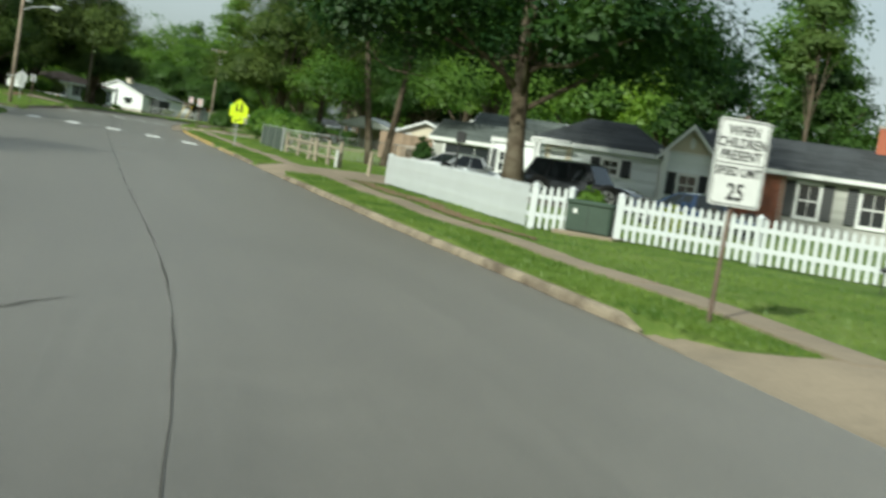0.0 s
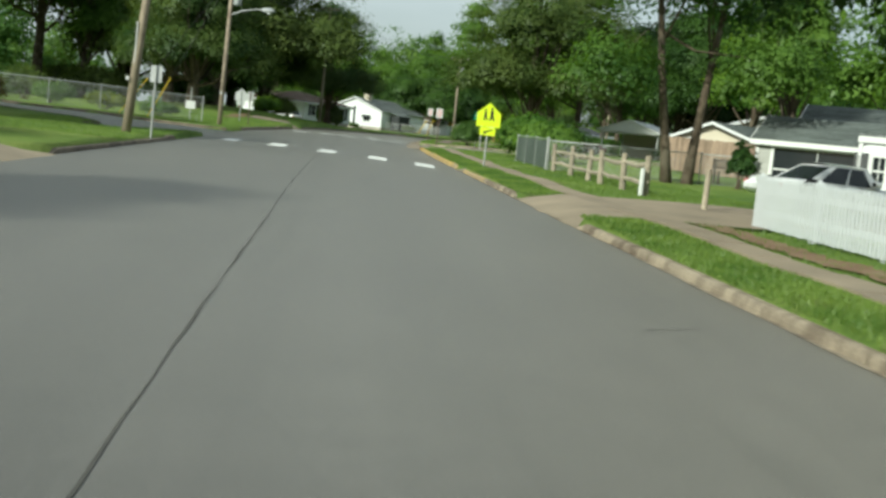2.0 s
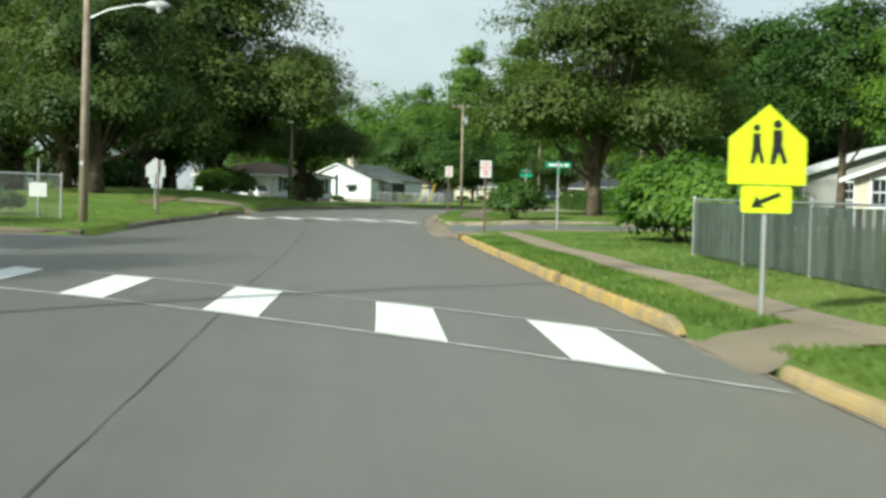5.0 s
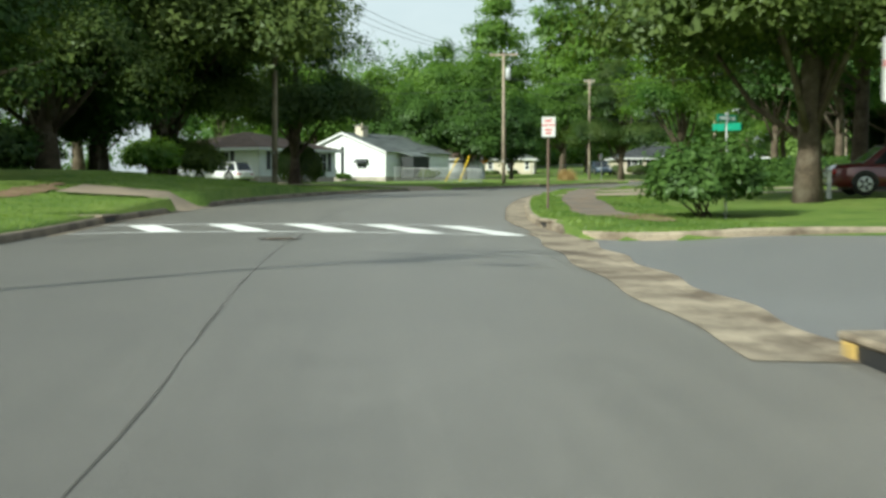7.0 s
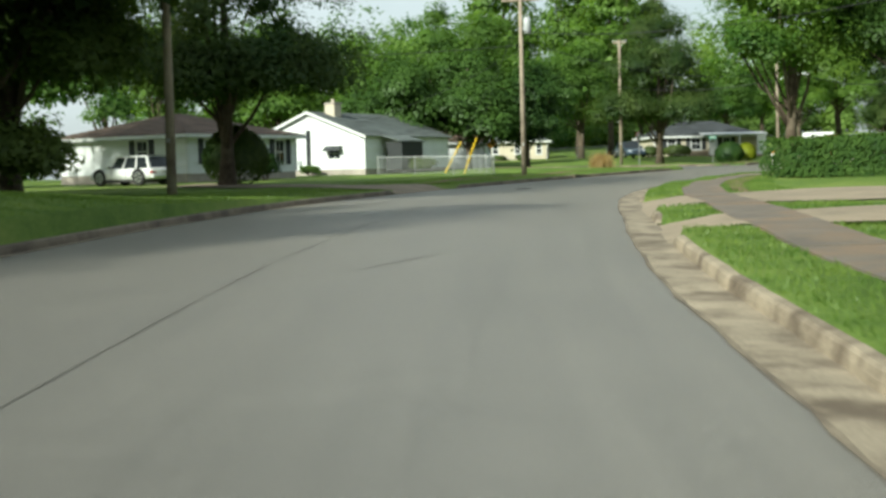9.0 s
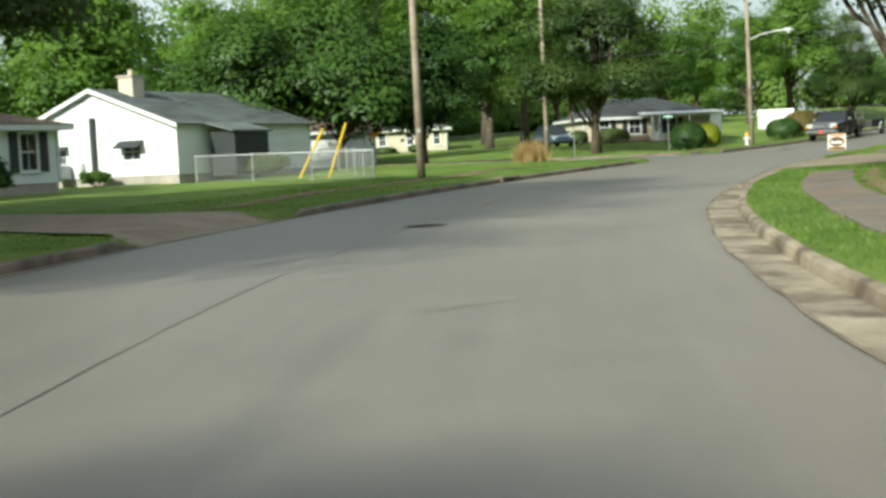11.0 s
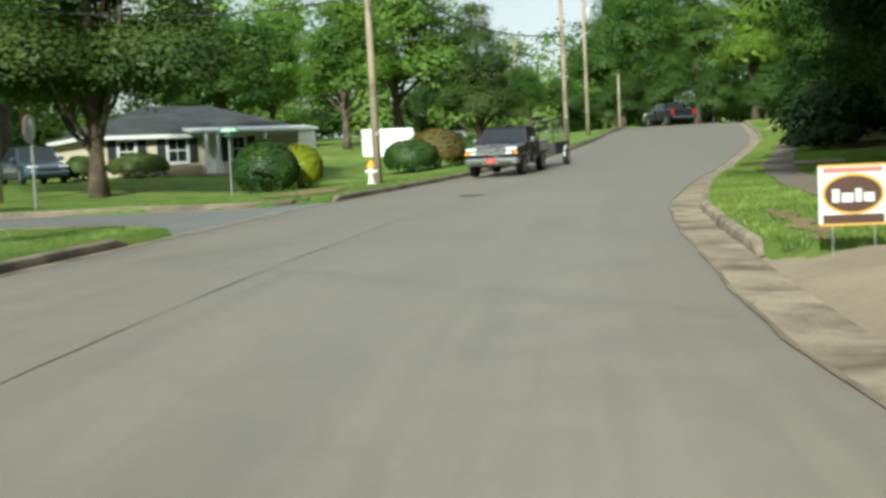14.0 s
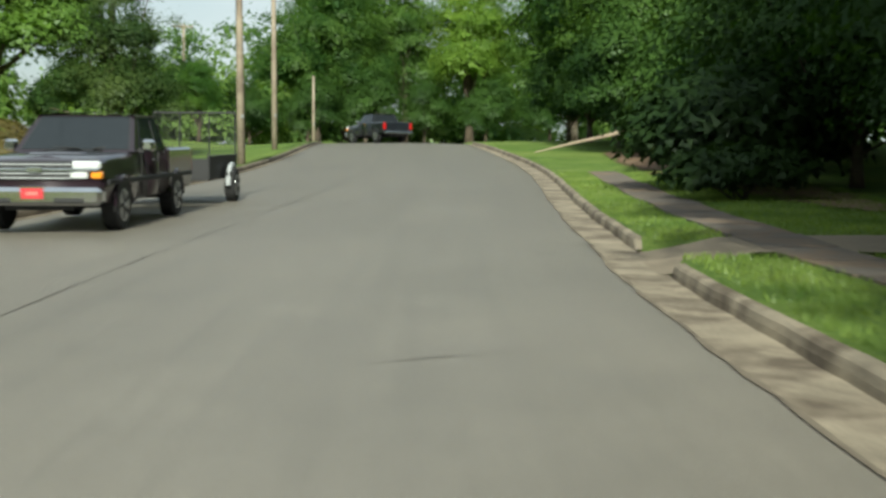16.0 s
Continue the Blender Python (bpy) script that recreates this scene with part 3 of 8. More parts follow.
DRIVES = [opening(70.9, 1, 3.4, 1.4, 14, 0), opening(101.5, 1, 3.15, 0.35, 10, 0), opening(99.5, -1, 3.0, 1.0, 14, 0),
          opening(118.4, 1, 0.9, 0.3, 1.6, 0), opening(167.0, -1, 1.1, 0.7, 3.4, 0), opening(202.0, -1, 2.5, 0.8, 12, 10),
          opening(183.4, 1, 2.9, 0.9, 10, 0), opening(221.8, 1, 4.3, 1.2, 12, 0), opening(253.0, 1, 1.0, 0.4, 3.6, 0), opening(175.5, 1, 1.5, 0.5, 12, 0)]
OPENINGS = [STREET_L1, STREET_R, STREET_L2] + DRIVES


def op_z(op, x, y):
    """The surface of a street or drive."""
    s, d = road_sd(x, y)
    out = np.abs(d) - half_at(s)
    top = lawn_z(x, y)
    if op["street"]:
        z = top - 0.1
        f = np.clip(out / 2.5, 0, 1)
    else:
        z = top + 0.025
        f = np.clip(out / 0.9, 0, 1)
    return np.where(out < 0, road_z(s, d) - 0.02, (road_z(s, np.sign(d) * HALF) + 0.012) * (1 - f) + z * f)


def ground_z(x, y):
    """The sheet of lawn with the road, streets and drives let into it."""
    x, y = np.asarray(x, float), np.asarray(y, float)
    s, d = road_sd(x, y)
    z = lawn_z(x, y)
    z = np.where(np.abs(d) < half_at(s) + 0.08, np.minimum(z, road_z(s, d) - 0.25), z)
    for op in OPENINGS:
        u, v = op_uv(op, x, y)
        inside = (u > -1) & (u < op["length"]) & (np.abs(v) < op_half(op, u) - 0.02)
        z = np.where(inside, np.minimum(z, op_z(op, x, y) - 0.09), z)
    return z


def outer_z(z, d):
    """Past the built-up strip the land levels out to the far country."""
    f = np.clip((np.abs(d) - 50) / 20, 0, 1)
    return z * (1 - f) + (FAR_Z + 0.02) * f


def far_ground(x, y):
    s, d = road_sd(x, y)
    return float(outer_z(lawn_z(np.array([x]), np.array([y])), d)[0])


def gz(x, y):
    return float(lawn_z(np.array([x]), np.array([y]))[0])


def rz(x, y):
    s, d = road_sd(x, y)
    return float(road_z(s, d)[0])


# ---- ground, road, gutters, kerbs ----
S_MAX = (len(LINE) - 2) * STEP
cols = np.concatenate([-np.geomspace(70, 16, 14), -np.arange(15.2, HALF + 0.3, -0.42), [-HALF - 0.12, -HALF + 0.02, 0, HALF - 0.02, HALF + 0.12],
                       np.arange(HALF + 0.45, 15.2, 0.42), np.geomspace(16, 70, 14)])
srow = np.concatenate([np.arange(0, 56, 2.0), np.arange(56, 290, 0.5), np.arange(290, S_MAX, 2.0)])
SS, DD = np.meshgrid(srow, cols, indexing="ij")
PP = at(SS.ravel(), (DD + np.sign(DD) * (half_at(SS) - HALF)).ravel())
ZZ = ground_z(PP[:, 0], PP[:, 1])
ZZ = outer_z(ZZ, DD.ravel())
g = Geo()
g.strip([[(PP[i * len(cols) + j][0], PP[i * len(cols) + j][1], ZZ[i * len(cols) + j]) for j in range(len(cols))] for i in range(len(srow))])
# the far country, out to the horizon
ring = [(2500 * math.cos(a), 100 + 2500 * math.sin(a), FAR_Z) for a in (2 * math.pi * k / 32 for k in range(32))]
g.add([(-10, 120, FAR_Z - 0.6)] + ring, [(0, 1 + k, 1 + (k + 1) % 32) for k in range(32)])
ground = structure("ground", "mown green lawns and verges with thin dry patches", "ground", g, GRASS, smooth=True, fix=False)

dcol = np.linspace(-HALF, HALF, 23)
sr = np.arange(0, S_MAX, 1.0)


def sheet(s_list, d_lists, z_of):
    rows = []
    for s, ds in zip(s_list, d_lists):
        p = at(np.full(len(ds), s), np.array(ds))
        z = z_of(np.full(len(ds), s), np.array(ds), p)
        rows.append([(a[0], a[1], h) for a, h in zip(p, z)])
    return rows


g = Geo().strip(sheet(sr, [dcol * float(half_at(s)) / HALF for s in sr], lambda s, d, p: road_z(s, d)))
road = structure("road", "pale grey worn asphalt two-lane residential road", "road", g, ASPHALT, smooth=True, fix=False)
_co = np.array([v.co[:2] for v in road.data.vertices])
_rs, _rd = road_sd(_co[:, 0], _co[:, 1])
_uv = road.data.uv_layers.new(name="along")
_ix = np.array([lp.vertex_index for lp in road.data.loops])
_uv.data.foreach_set("uv", np.stack([_rd[_ix], _rs[_ix]], 1).ravel().astype(np.float32))


def gaps(side, lo, hi):
    """Stretches of kerb between the openings of one side."""
    cuts = sorted((op["s"] - op_half(op, 0) / abs(math.cos(math.atan2(op["u"] @ TANG[int(op["s"] / STEP)], op["u"] @ SIDE[int(op["s"] / STEP)] * side))) ,
                   op["s"] + op_half(op, 0)) for op in OPENINGS if op["side"] == side)
    out, a = [], lo
    for c0, c1 in cuts:
        if c0 > a:
            out.append((a, min(c0, hi)))
        a = max(a, float(c1))
    out.append((a, hi))
    return [(a, b) for a, b in out if b - a > 0.3]


def kerb_run(name, label, a, b, side, material, dip=(True, True)):
    """A cast kerb with a rounded nose; its ends dip to the ground."""
    g = Geo()
    n = max(2, int((b - a) / 0.5))
    rows = []
    for s in np.linspace(a, b, n + 1):
        e = min(1.0, (s - a) / 0.5 + 0.12 if dip[0] else 1.0, (b - s) / 0.5 + 0.12 if dip[1] else 1.0)
        e *= 0.72 if s < 118 else 1.0                  # the old kerb of the first stretch stands lower
        wob = 0.012 * math.sin(s * 1.3) + 0.01 * math.sin(s * 4.1)
        prof = [(-0.015, -0.12), (0.0, 0.06), (0.014, 0.115), (0.04, 0.138), (0.115, 0.145), (0.14, 0.125), (0.14, -0.12)]
        p = at(np.full(7, s), np.array([side * (float(half_at(s)) + q[0] + wob) for q in prof]))
        z0 = float(road_z(np.array([s]), np.array([HALF]))[0])
        rows.append([(p[i][0], p[i][1], z0 + (prof[i][1] * e if prof[i][1] > 0 else prof[i][1])) for i in range(7)])
    g.strip(rows)
    return structure(name, label, "kerb", g, material, smooth=False)


for side, mat_k, lab in ((1, KERB_C, "tan weathered concrete kerb along the verge"), (-1, KERB_D, "dark stained concrete kerb along the lawn")):
    for a, b in gaps(side, 4, 318):
        step = 6.0 if side == 1 and 95 < b < 122 else 24.0
        for k in range(max(1, math.ceil((b - a) / step))):
            c, d = a + k * step, min(b, a + (k + 1) * step)
            if d - c < 0.4:
                continue
            yellow = side == 1 and (a > 119 and b < 146 or c > 110 and b < 122)
            kerb_run("kerb_painted" if yellow else "kerb", "kerb with chipped yellow paint" if yellow else lab, c, d - (0.012 if d < b else 0), side, (KERB_Y if a > 119 else KERB_YW) if yellow else mat_k, (k == 0, d >= b))

# concrete gutters: narrow on the first stretch, a broad pan after the second crossing
for side in (1, -1):
    for a, b, w in ((4, 140.6, 0.07), (155, 318, 0.5)):
        n = int((b - a) / 0.5)
        ss = np.linspace(a, b, n)
        dl = []
        for s in ss:
            e = w * (1 if side > 0 else 0.45) + 0.012 * math.sin(s * 2.3) + 0.014 * math.sin(s * 0.9 + 1)
            hs = float(half_at(s))
            dl.append([side * (hs - e), side * (hs - e * 0.5), side * (hs + 0.01)])
        g = Geo().strip(sheet(ss, dl, lambda s, d, p: road_z(s, d) + 0.006))
        structure("gutter", "stained concrete gutter pan with dirt and leaves", "gutter", g, KERB_C if side > 0 else KERB_D, smooth=True, fix=False)
        if side > 0 and a > 100:
            # a ragged line of dirt where asphalt meets concrete
            rows = []
            for s, ds in zip(ss, dl):
                h = 0.012 + 0.012 * abs(math.sin(s * 3.1)) + 0.008 * math.sin(s * 7.7)
                rows.append([ds[0] - h, ds[0] + h])
            g = Geo().strip(sheet(ss, rows, lambda s, d, p: road_z(s, d) + 0.011))
            structure("gutter_joint", "dark dirt in the joint beside the gutter", "joint", g, KERB_D, fix=False)


def op_sheet(name, label, op, material, inner=0.0):
    us = np.concatenate([np.arange(-1.2, 8, 0.3), np.arange(8, op["length"] + 0.01, 1.0)])
    us = us[us <= op["length"]]
    rows = []
    for u in us:
        h = float(op_half(op, max(u, 0)))
        vs = np.linspace(-h, h, 15)
        x, y = op["o"][0] + op["u"][0] * u + op["v"][0] * vs, op["o"][1] + op["u"][1] * u + op["v"][1] * vs
        z = op_z(op, x, y)
        rows.append([(a, b, c) for a, b, c in zip(x, y, z)])
    return structure(name, label, "street" if op["street"] else "driveway", Geo().strip(rows), material, smooth=True, fix=False)


for op in (STREET_L1, STREET_R, STREET_L2):
    op_sheet("side_street", "dark grey asphalt side street joining the road", op, DARK_ASPHALT)
    # kerb returns on both sides of the mouth
    for sg in (1, -1):
        rows = []
        for u in np.concatenate([np.arange(0.02, 4, 0.25), np.arange(4, 40, 1.5)]):
            h = float(op_half(op, u))
            row = []
            e0 = op["o"] + op["u"] * u + op["v"] * sg * h
            if abs(road_sd(*e0)[1][0]) < float(half_at(op["s"])) + 0.02:
                continue
            for off, zz in ((0, -0.1), (0.0, 0.06), (0.05, 0.1), (0.15, 0.1), (0.17, -0.1)):
                v = sg * (h + off - 0.02)
                x, y = op["o"] + op["u"] * u + op["v"] * v
                z = float(op_z(op, np.array([x]), np.array([y]))[0])
                row.append((x, y, z + zz + (0.03 if zz > 0 else 0)))
            rows.append(row)
        structure("kerb_return", "worn concrete kerb curving into the side street", "kerb", Geo().strip(rows), KERB_C if op["side"] > 0 else KERB_D)
for i, op in enumerate(DRIVES):
    if i == 5:
        op_sheet("driveway", "dirt and gravel driveway crossing the verge", op, GRAVEL)
    else:
        op_sheet("driveway", "cracked tan concrete driveway apron", op, CONCRETE)

# concrete pan across the mouth of the right-hand side street
ss = np.linspace(141.4, 155.9, 36)
g = Geo().strip(sheet(ss, [[3.8 - 0.05 * math.sin(s * 1.7), HALF - 0.05, 4.6 + 0.07 * math.sin(s * 2.1)] for s in ss],
                      lambda s, d, p: np.where(d < HALF, road_z(s, d) + 0.008, op_z(STREET_R, p[:, 0], p[:, 1]) + 0.012)))
structure("gutter", "broken concrete gutter pan across the side street", "gutter", g, KERB_C, fix=False)

# the joint between the two lanes' paving
SEAM_D = [(0, 0.25), (75, 0.2), (92, 0.14), (111, 0.08), (125, 0.2), (132, 0.36), (140, 0.38), (145, 0.22), (151, 0.02), (175, -0.2), (193, -0.5), (215, -0.62), (228, -0.71), (246, -0.55), (254, -0.76), (320, -0.8)]
ss = np.arange(30, 320, 0.4)
dl = []
for s in ss:
    c = float(np.interp(s, [q[0] for q in SEAM_D], [q[1] for q in SEAM_D])) + 0.006 * math.sin(s * 0.55) + 0.004 * math.sin(s * 4.3)
    w = 0.006 + 0.004 * math.sin(s * 1.9) * math.sin(s * 0.23)
    dl.append([c - w, c + w])
structure("road_seam", "dark lengthwise seam in the asphalt", "seam", Geo().strip(sheet(ss, dl, lambda s, d, p: road_z(s, d) + 0.004)), SEAM, fix=False)
rng = random.Random(5)
for s0, d0, ang, ln in ((72, -1.3, 0.6, 1.6), (66, -2.2, -0.4, 1.4), (88, 3.0, 1.1, 0.9), (190, 1.2, 0.9, 1.1), (233, -3.3, 1.2, 2.2), (229, -2.7, 0.9, 2.0), (206, -1.9, 0.1, 2.6),
                        (170, 1.0, 0.3, 1.8), (109, -2.8, 0.5, 2.4), (246, 1.9, 1.3, 0.8), (160, -2.4, 1.0, 1.6)):
    rows, s, d = [], s0, d0
    for k in range(10):
        w = 0.012 * math.sin(math.pi * (k + 0.5) / 10) + 0.003
        rows.append((s, [d - w, d + w]))
        s += ln / 10 * math.cos(ang) + rng.uniform(-0.03, 0.03) * 0.3 + 0.02
        d += ln / 10 * math.sin(ang) + rng.uniform(-0.05, 0.05)
    structure("road_crack", "thin dark crack in the asphalt", "crack", Geo().strip(sheet([r[0] for r in rows], [r[1] for r in rows], lambda s, d, p: road_z(s, d) + 0.004)), SEAM, fix=False)


def painted(rows_sd, material, parent, name="stripe"):
    """A painted patch between two edges given as rows of (s, d) pairs."""
    g = Geo()
    rows = []
    for r in rows_sd:
        q = np.array(r, float)
        p = at(q[:, 0], q[:, 1])
        z = road_z(q[:, 0], q[:, 1]) + 0.007
        rows.append([(a[0], a[1], h) for a, h in zip(p, z)])
    g.strip(rows)
    return part(name, g.mesh(name, material, fix=False), material, parent)


def crossing(label, s_left, s_right, half_len, stripes, slant, lines, d_lo, d_hi):
    t = thing("crosswalk", label, "crosswalk", 0, 0, 0, kind="structure")

    def mid(d):
        return s_left + (s_right - s_left) * (d - d_lo) / (d_hi - d_lo)
    for d in stripes:
        w = 0.29
        painted([[(mid(d + x) + u, d + x + slant * u / half_len) for x in (-w, w)] for u in np.linspace(-half_len, half_len, 6)], PAINT, t)
    if lines:
        for off in (-half_len - 0.08, half_len + 0.08):
            ds = np.linspace(d_lo, d_hi, 30)
            painted([[(mid(d) + off - 0.07, d), (mid(d) + off + 0.07, d)] for d in ds], PAINT if lines > 1 else YFADE, t, "border_line")
    return t


YFADE = surf("nearly worn-off white line", (0.36, 0.36, 0.35), 0.8, 0.25, 1.5, 60, 0.2, stain=(0.22, 0.215, 0.205), stain_at=0.5, stain_scale=4)
crossing("school crosswalk with five white bars worn into asphalt", 126.2, 117.9, 1.5, [-3.2, -1.45, 0.3, 1.95, 3.4], 0.05, 1, -4.2, 4.3)
crossing("white ladder crosswalk with slanting bars between two lines", 157.3, 156.4, 1.38, [-2.95, -1.4, 0.1, 1.6, 3.0], -0.46, 2, -4.2, 3.6)

yl = thing("centre_marking", "scraps of faded yellow centre line on asphalt", "road marking", 0, 0, 0, kind="structure")
for s0, s1, d in ((206.0, 206.9, -0.62), (205.2, 205.6, -0.95), (207.1, 207.4, -0.6)):
    painted([[(s, d - 0.06), (s, d + 0.06)] for s in np.linspace(s0, s1, 4)], YPAINT, yl, "paint_scrap")


def manhole(s, d):
    x, y = at(np.array([s]), np.array([d]))[0]
    z = float(road_z(np.array([s]), np.array([d]))[0])
    t = thing("manhole_cover", "round rusty cast-iron manhole cover in the asphalt", "manhole cover", x, y, z, group="manhole covers")
    g = Geo().tube([(0, 0, -0.05), (0, 0, 0.012)], [0.29, 0.29], 28)
    part("cover", g, IRON, t)
    g = Geo()
    n = 28
    for r0, r1, h in ((0.295, 0.35, 0.009),):
        vs = [(r * math.cos(a), r * math.sin(a), h) for r in (r0, r1) for a in (2 * math.pi * k / n for k in range(n))]
        g.add(vs, [(k, (k + 1) % n, n + (k + 1) % n, n + k) for k in range(n)])
    part("patch_ring", g, SEAM, t, "tarred patch round the cover")
    for k in range(-2, 3):
        g = Geo().box(-0.2 + 0.03 * abs(k), k * 0.09 - 0.013, 0.012, 0.2 - 0.03 * abs(k), k * 0.09 + 0.013, 0.018)
        part("rib", g, IRON, t)


manhole(153.3, -0.25)
manhole(200.2, -0.36)
manhole(242.9, -0.82)


def inlet(s, side):
    """A storm drain: a dark mouth under a concrete lid in the kerb."""
    x, y = at(np.array([s]), np.array([side * (float(half_at(s)) + 0.02)]))[0]
    k = int(s / STEP)
    z = float(road_z(np.array([s]), np.array([HALF]))[0])
    t = thing("storm_drain", "dark storm drain mouth under a stained kerb lid", "storm drain", x, y, z, math.atan2(TANG[k][1], TANG[k][0]), group="storm drains")
    # solid black block: the opening's inner shade is put into its colour
    part("mouth", Geo().box(-0.5, -0.03, 0.0, 0.5, 0.03, 0.11), BLACKPL, t)
    part("lid", Geo().soft(-0.75, -0.06 if side < 0 else -0.75, 0.115, 0.75, 0.75 if side < 0 else 0.06, 0.175, 0.02), KERB_D if side < 0 else KERB_C, t)
    for e in (-0.6, 0.6):
        part("cheek", Geo().soft(e - 0.12, -0.05, 0, e + 0.12, 0.05, 0.12, 0.015), KERB_D if side < 0 or s > 150 else KERB_Y, t)


inlet(160.2, -1)
inlet(141.0, 1)
inlet(158.2, 1)
inlet(219.5, -1)

# ---- pavements ----


def slab_path(label, s0, s1, d0, d1, size, material, seed):
    """A path of separate slabs, laid a little unevenly."""
    rngp = random.Random(seed)
    top = thing("pavement", label, "pavement", 0, 0, 0, kind="structure")
    n = int((s1 - s0) / size)
    for i in range(n):
        a, b = s0 + i * size + 0.012, s0 + (i + 1) * size - 0.012
        skip = False
        for op in OPENINGS:
            if op["side"] > 0 and op["street"] and abs((a + b) / 2 - op["s"]) < op["half"] + 0.4:
                skip = True
        if skip:
            continue
        g = Geo()
        e = rngp.uniform(-0.03, 0.03)
        lift = 0.03 + rngp.uniform(-0.006, 0.008)
        rows = []
        for s in (a, (a + b) / 2, b):
            q = at(np.full(2, s), np.array([d0 + e, d1 + e]))
            z = lawn_z(q[:, 0], q[:, 1]) + lift
            rows.append([(q[0][0], q[0][1], z[0] - 0.08), (q[0][0], q[0][1], z[0]), (q[1][0], q[1][1], z[1]), (q[1][0], q[1][1], z[1] - 0.08)])
        g.strip(rows)
        g.f += [(0, 1, 2, 3), (8, 11, 10, 9)]
        part("slab", g, material, top)
    return top


slab_path("tan concrete pavement slabs with grass at the edges", 74.0, 141.5, 5.56, 6.06, 1.5, CONCRETE, 3)
slab_path("narrow old brown path with dirt across it", 159.0, 214.0, 5.5, 6.5, 1.6, PATHWAY, 4)
slab_path("dark old asphalt path beside the verge", 227.0, 276.0, 5.75, 6.55, 1.6, PATHWAY, 6)


def smear(label, s0, s1, d, w, seed, lift=0.022):
    """A strip of bare earth with ragged edges."""
    r = random.Random(seed)
    ss = np.linspace(s0, s1, max(4, int((s1 - s0) / 0.35)))
    rows = []
    for k, s in enumerate(ss):
        e = math.sin(math.pi * (k + 0.3) / (len(ss) - 0.4))**0.5
        c = d + r.uniform(-0.1, 0.1)
        h = w * e * r.uniform(0.6, 1.2)
        rows.append([c - h, c, c + h])
    g = Geo().strip(sheet(ss, rows, lambda s, d, p: lawn_z(p[:, 0], p[:, 1]) + lift))
    structure("bare_earth", label, "earth", g, EARTH, fix=False)


smear("strip of bare red earth beside the pavement", 84, 103, 6.55, 0.3, 1)
smear("strip of bare red earth along the worn verge", 205, 229, -6.9, 0.4, 2)
smear("bare trodden earth by the corner", 244, 250, -6.2, 0.9, 3)
smear("strip of bare red earth beside the path", 186, 214, 6.9, 0.3, 4)
smear("strip of bare red earth beside the path", 228, 250, 7.1, 0.25, 8)
smear("bare red earth at the end of the kerb", 226.8, 232, 4.8, 0.16, 9)
smear("brown earth and leaf litter under the wood", 259, 292, 9.0, 1.5, 12)
smear("trodden earth on the bank", 162, 168, -8.4, 0.5, 10)
smear("trodden earth at the corner of the lawn", 156.5, 161.5, 6.4, 0.6, 11)


# ---- plants ----
def leaf_mesh(name, centres, normals, sizes, material, rs, wide=0.34):
    """One pointed leaf or spray of leaves at each centre."""
    n = len(centres)
    soft = normals + rs.normal(0, 0.12, (n, 3))
    soft /= np.linalg.norm(soft, axis=1)[:, None] + 1e-9
    nrm = soft + rs.normal(0, 0.3, (n, 3))
    nrm /= np.linalg.norm(nrm, axis=1)[:, None] + 1e-9
    ref = rs.normal(0, 1, (n, 3))
    a = np.cross(nrm, ref)
    a /= np.linalg.norm(a, axis=1)[:, None] + 1e-9
    b = np.cross(nrm, a)
    s = sizes[:, None]
    v = np.stack([centres - a * s * 0.4 - b * s * wide, centres + a * s * 0.68, centres - a * s * 0.4 + b * s * wide], 1).reshape(-1, 3)
    me = bpy.data.meshes.new(name)
    me.vertices.add(3 * n)
    me.vertices.foreach_set("co", v.ravel())
    me.loops.add(3 * n)
    me.loops.foreach_set("vertex_index", np.arange(3 * n, dtype=np.int32))
    me.polygons.add(n)
    me.polygons.foreach_set("loop_start", np.arange(0, 3 * n, 3, dtype=np.int32))
    me.polygons.foreach_set("loop_total", np.full(n, 3, dtype=np.int32))
    me.materials.append(material)
    me.update(calc_edges=True)
    me.polygons.foreach_set("use_smooth", [True] * n)
    me.normals_split_custom_set_from_vertices(np.repeat(soft, 3, axis=0).tolist())
    return me


def crown_points(rs, lobes, clumps, per, spread, size, droop=0.0):
    """Leaf places in clumps near the outside of some lobes (x, y, z, rx, ry, rz)."""
    lobes = np.array(lobes, float)
    wgt = lobes[:, 3] * lobes[:, 4]
    pick = rs.choice(len(lobes), clumps, p=wgt / wgt.sum())
    d = rs.normal(0, 1, (clumps, 3))
    d /= np.linalg.norm(d, axis=1)[:, None]
    d[:, 2] = np.where(d[:, 2] < -0.35, -d[:, 2] * 0.6, d[:, 2])
    rad = rs.uniform(0.2, 1.0, clumps)**0.55 * rs.uniform(0.9, 1.12, clumps)
    c = lobes[pick, :3] + d * lobes[pick, 3:] * rad[:, None]
    k = np.repeat(np.arange(clumps), per)
    o = rs.normal(0, 1, (len(k), 3)) * np.array([1, 1, 0.55]) * (spread * rs.uniform(0.6, 1.35, clumps))[k][:, None]
    far = np.linalg.norm(o, axis=1) / (spread * 1.9)
    o /= np.maximum(far, 1.0)[:, None] ** 1.4
    p = c[k] + o
    p[:, 2] -= droop * np.linalg.norm(o[:, :2], axis=1)
    nrm = d[k] * 0.45 + o / (np.linalg.norm(o, axis=1)[:, None] + 1e-6) * 0.55 + np.array([0, 0, 0.5])
    return c, p, nrm, size * rs.uniform(0.65, 1.35, len(k))


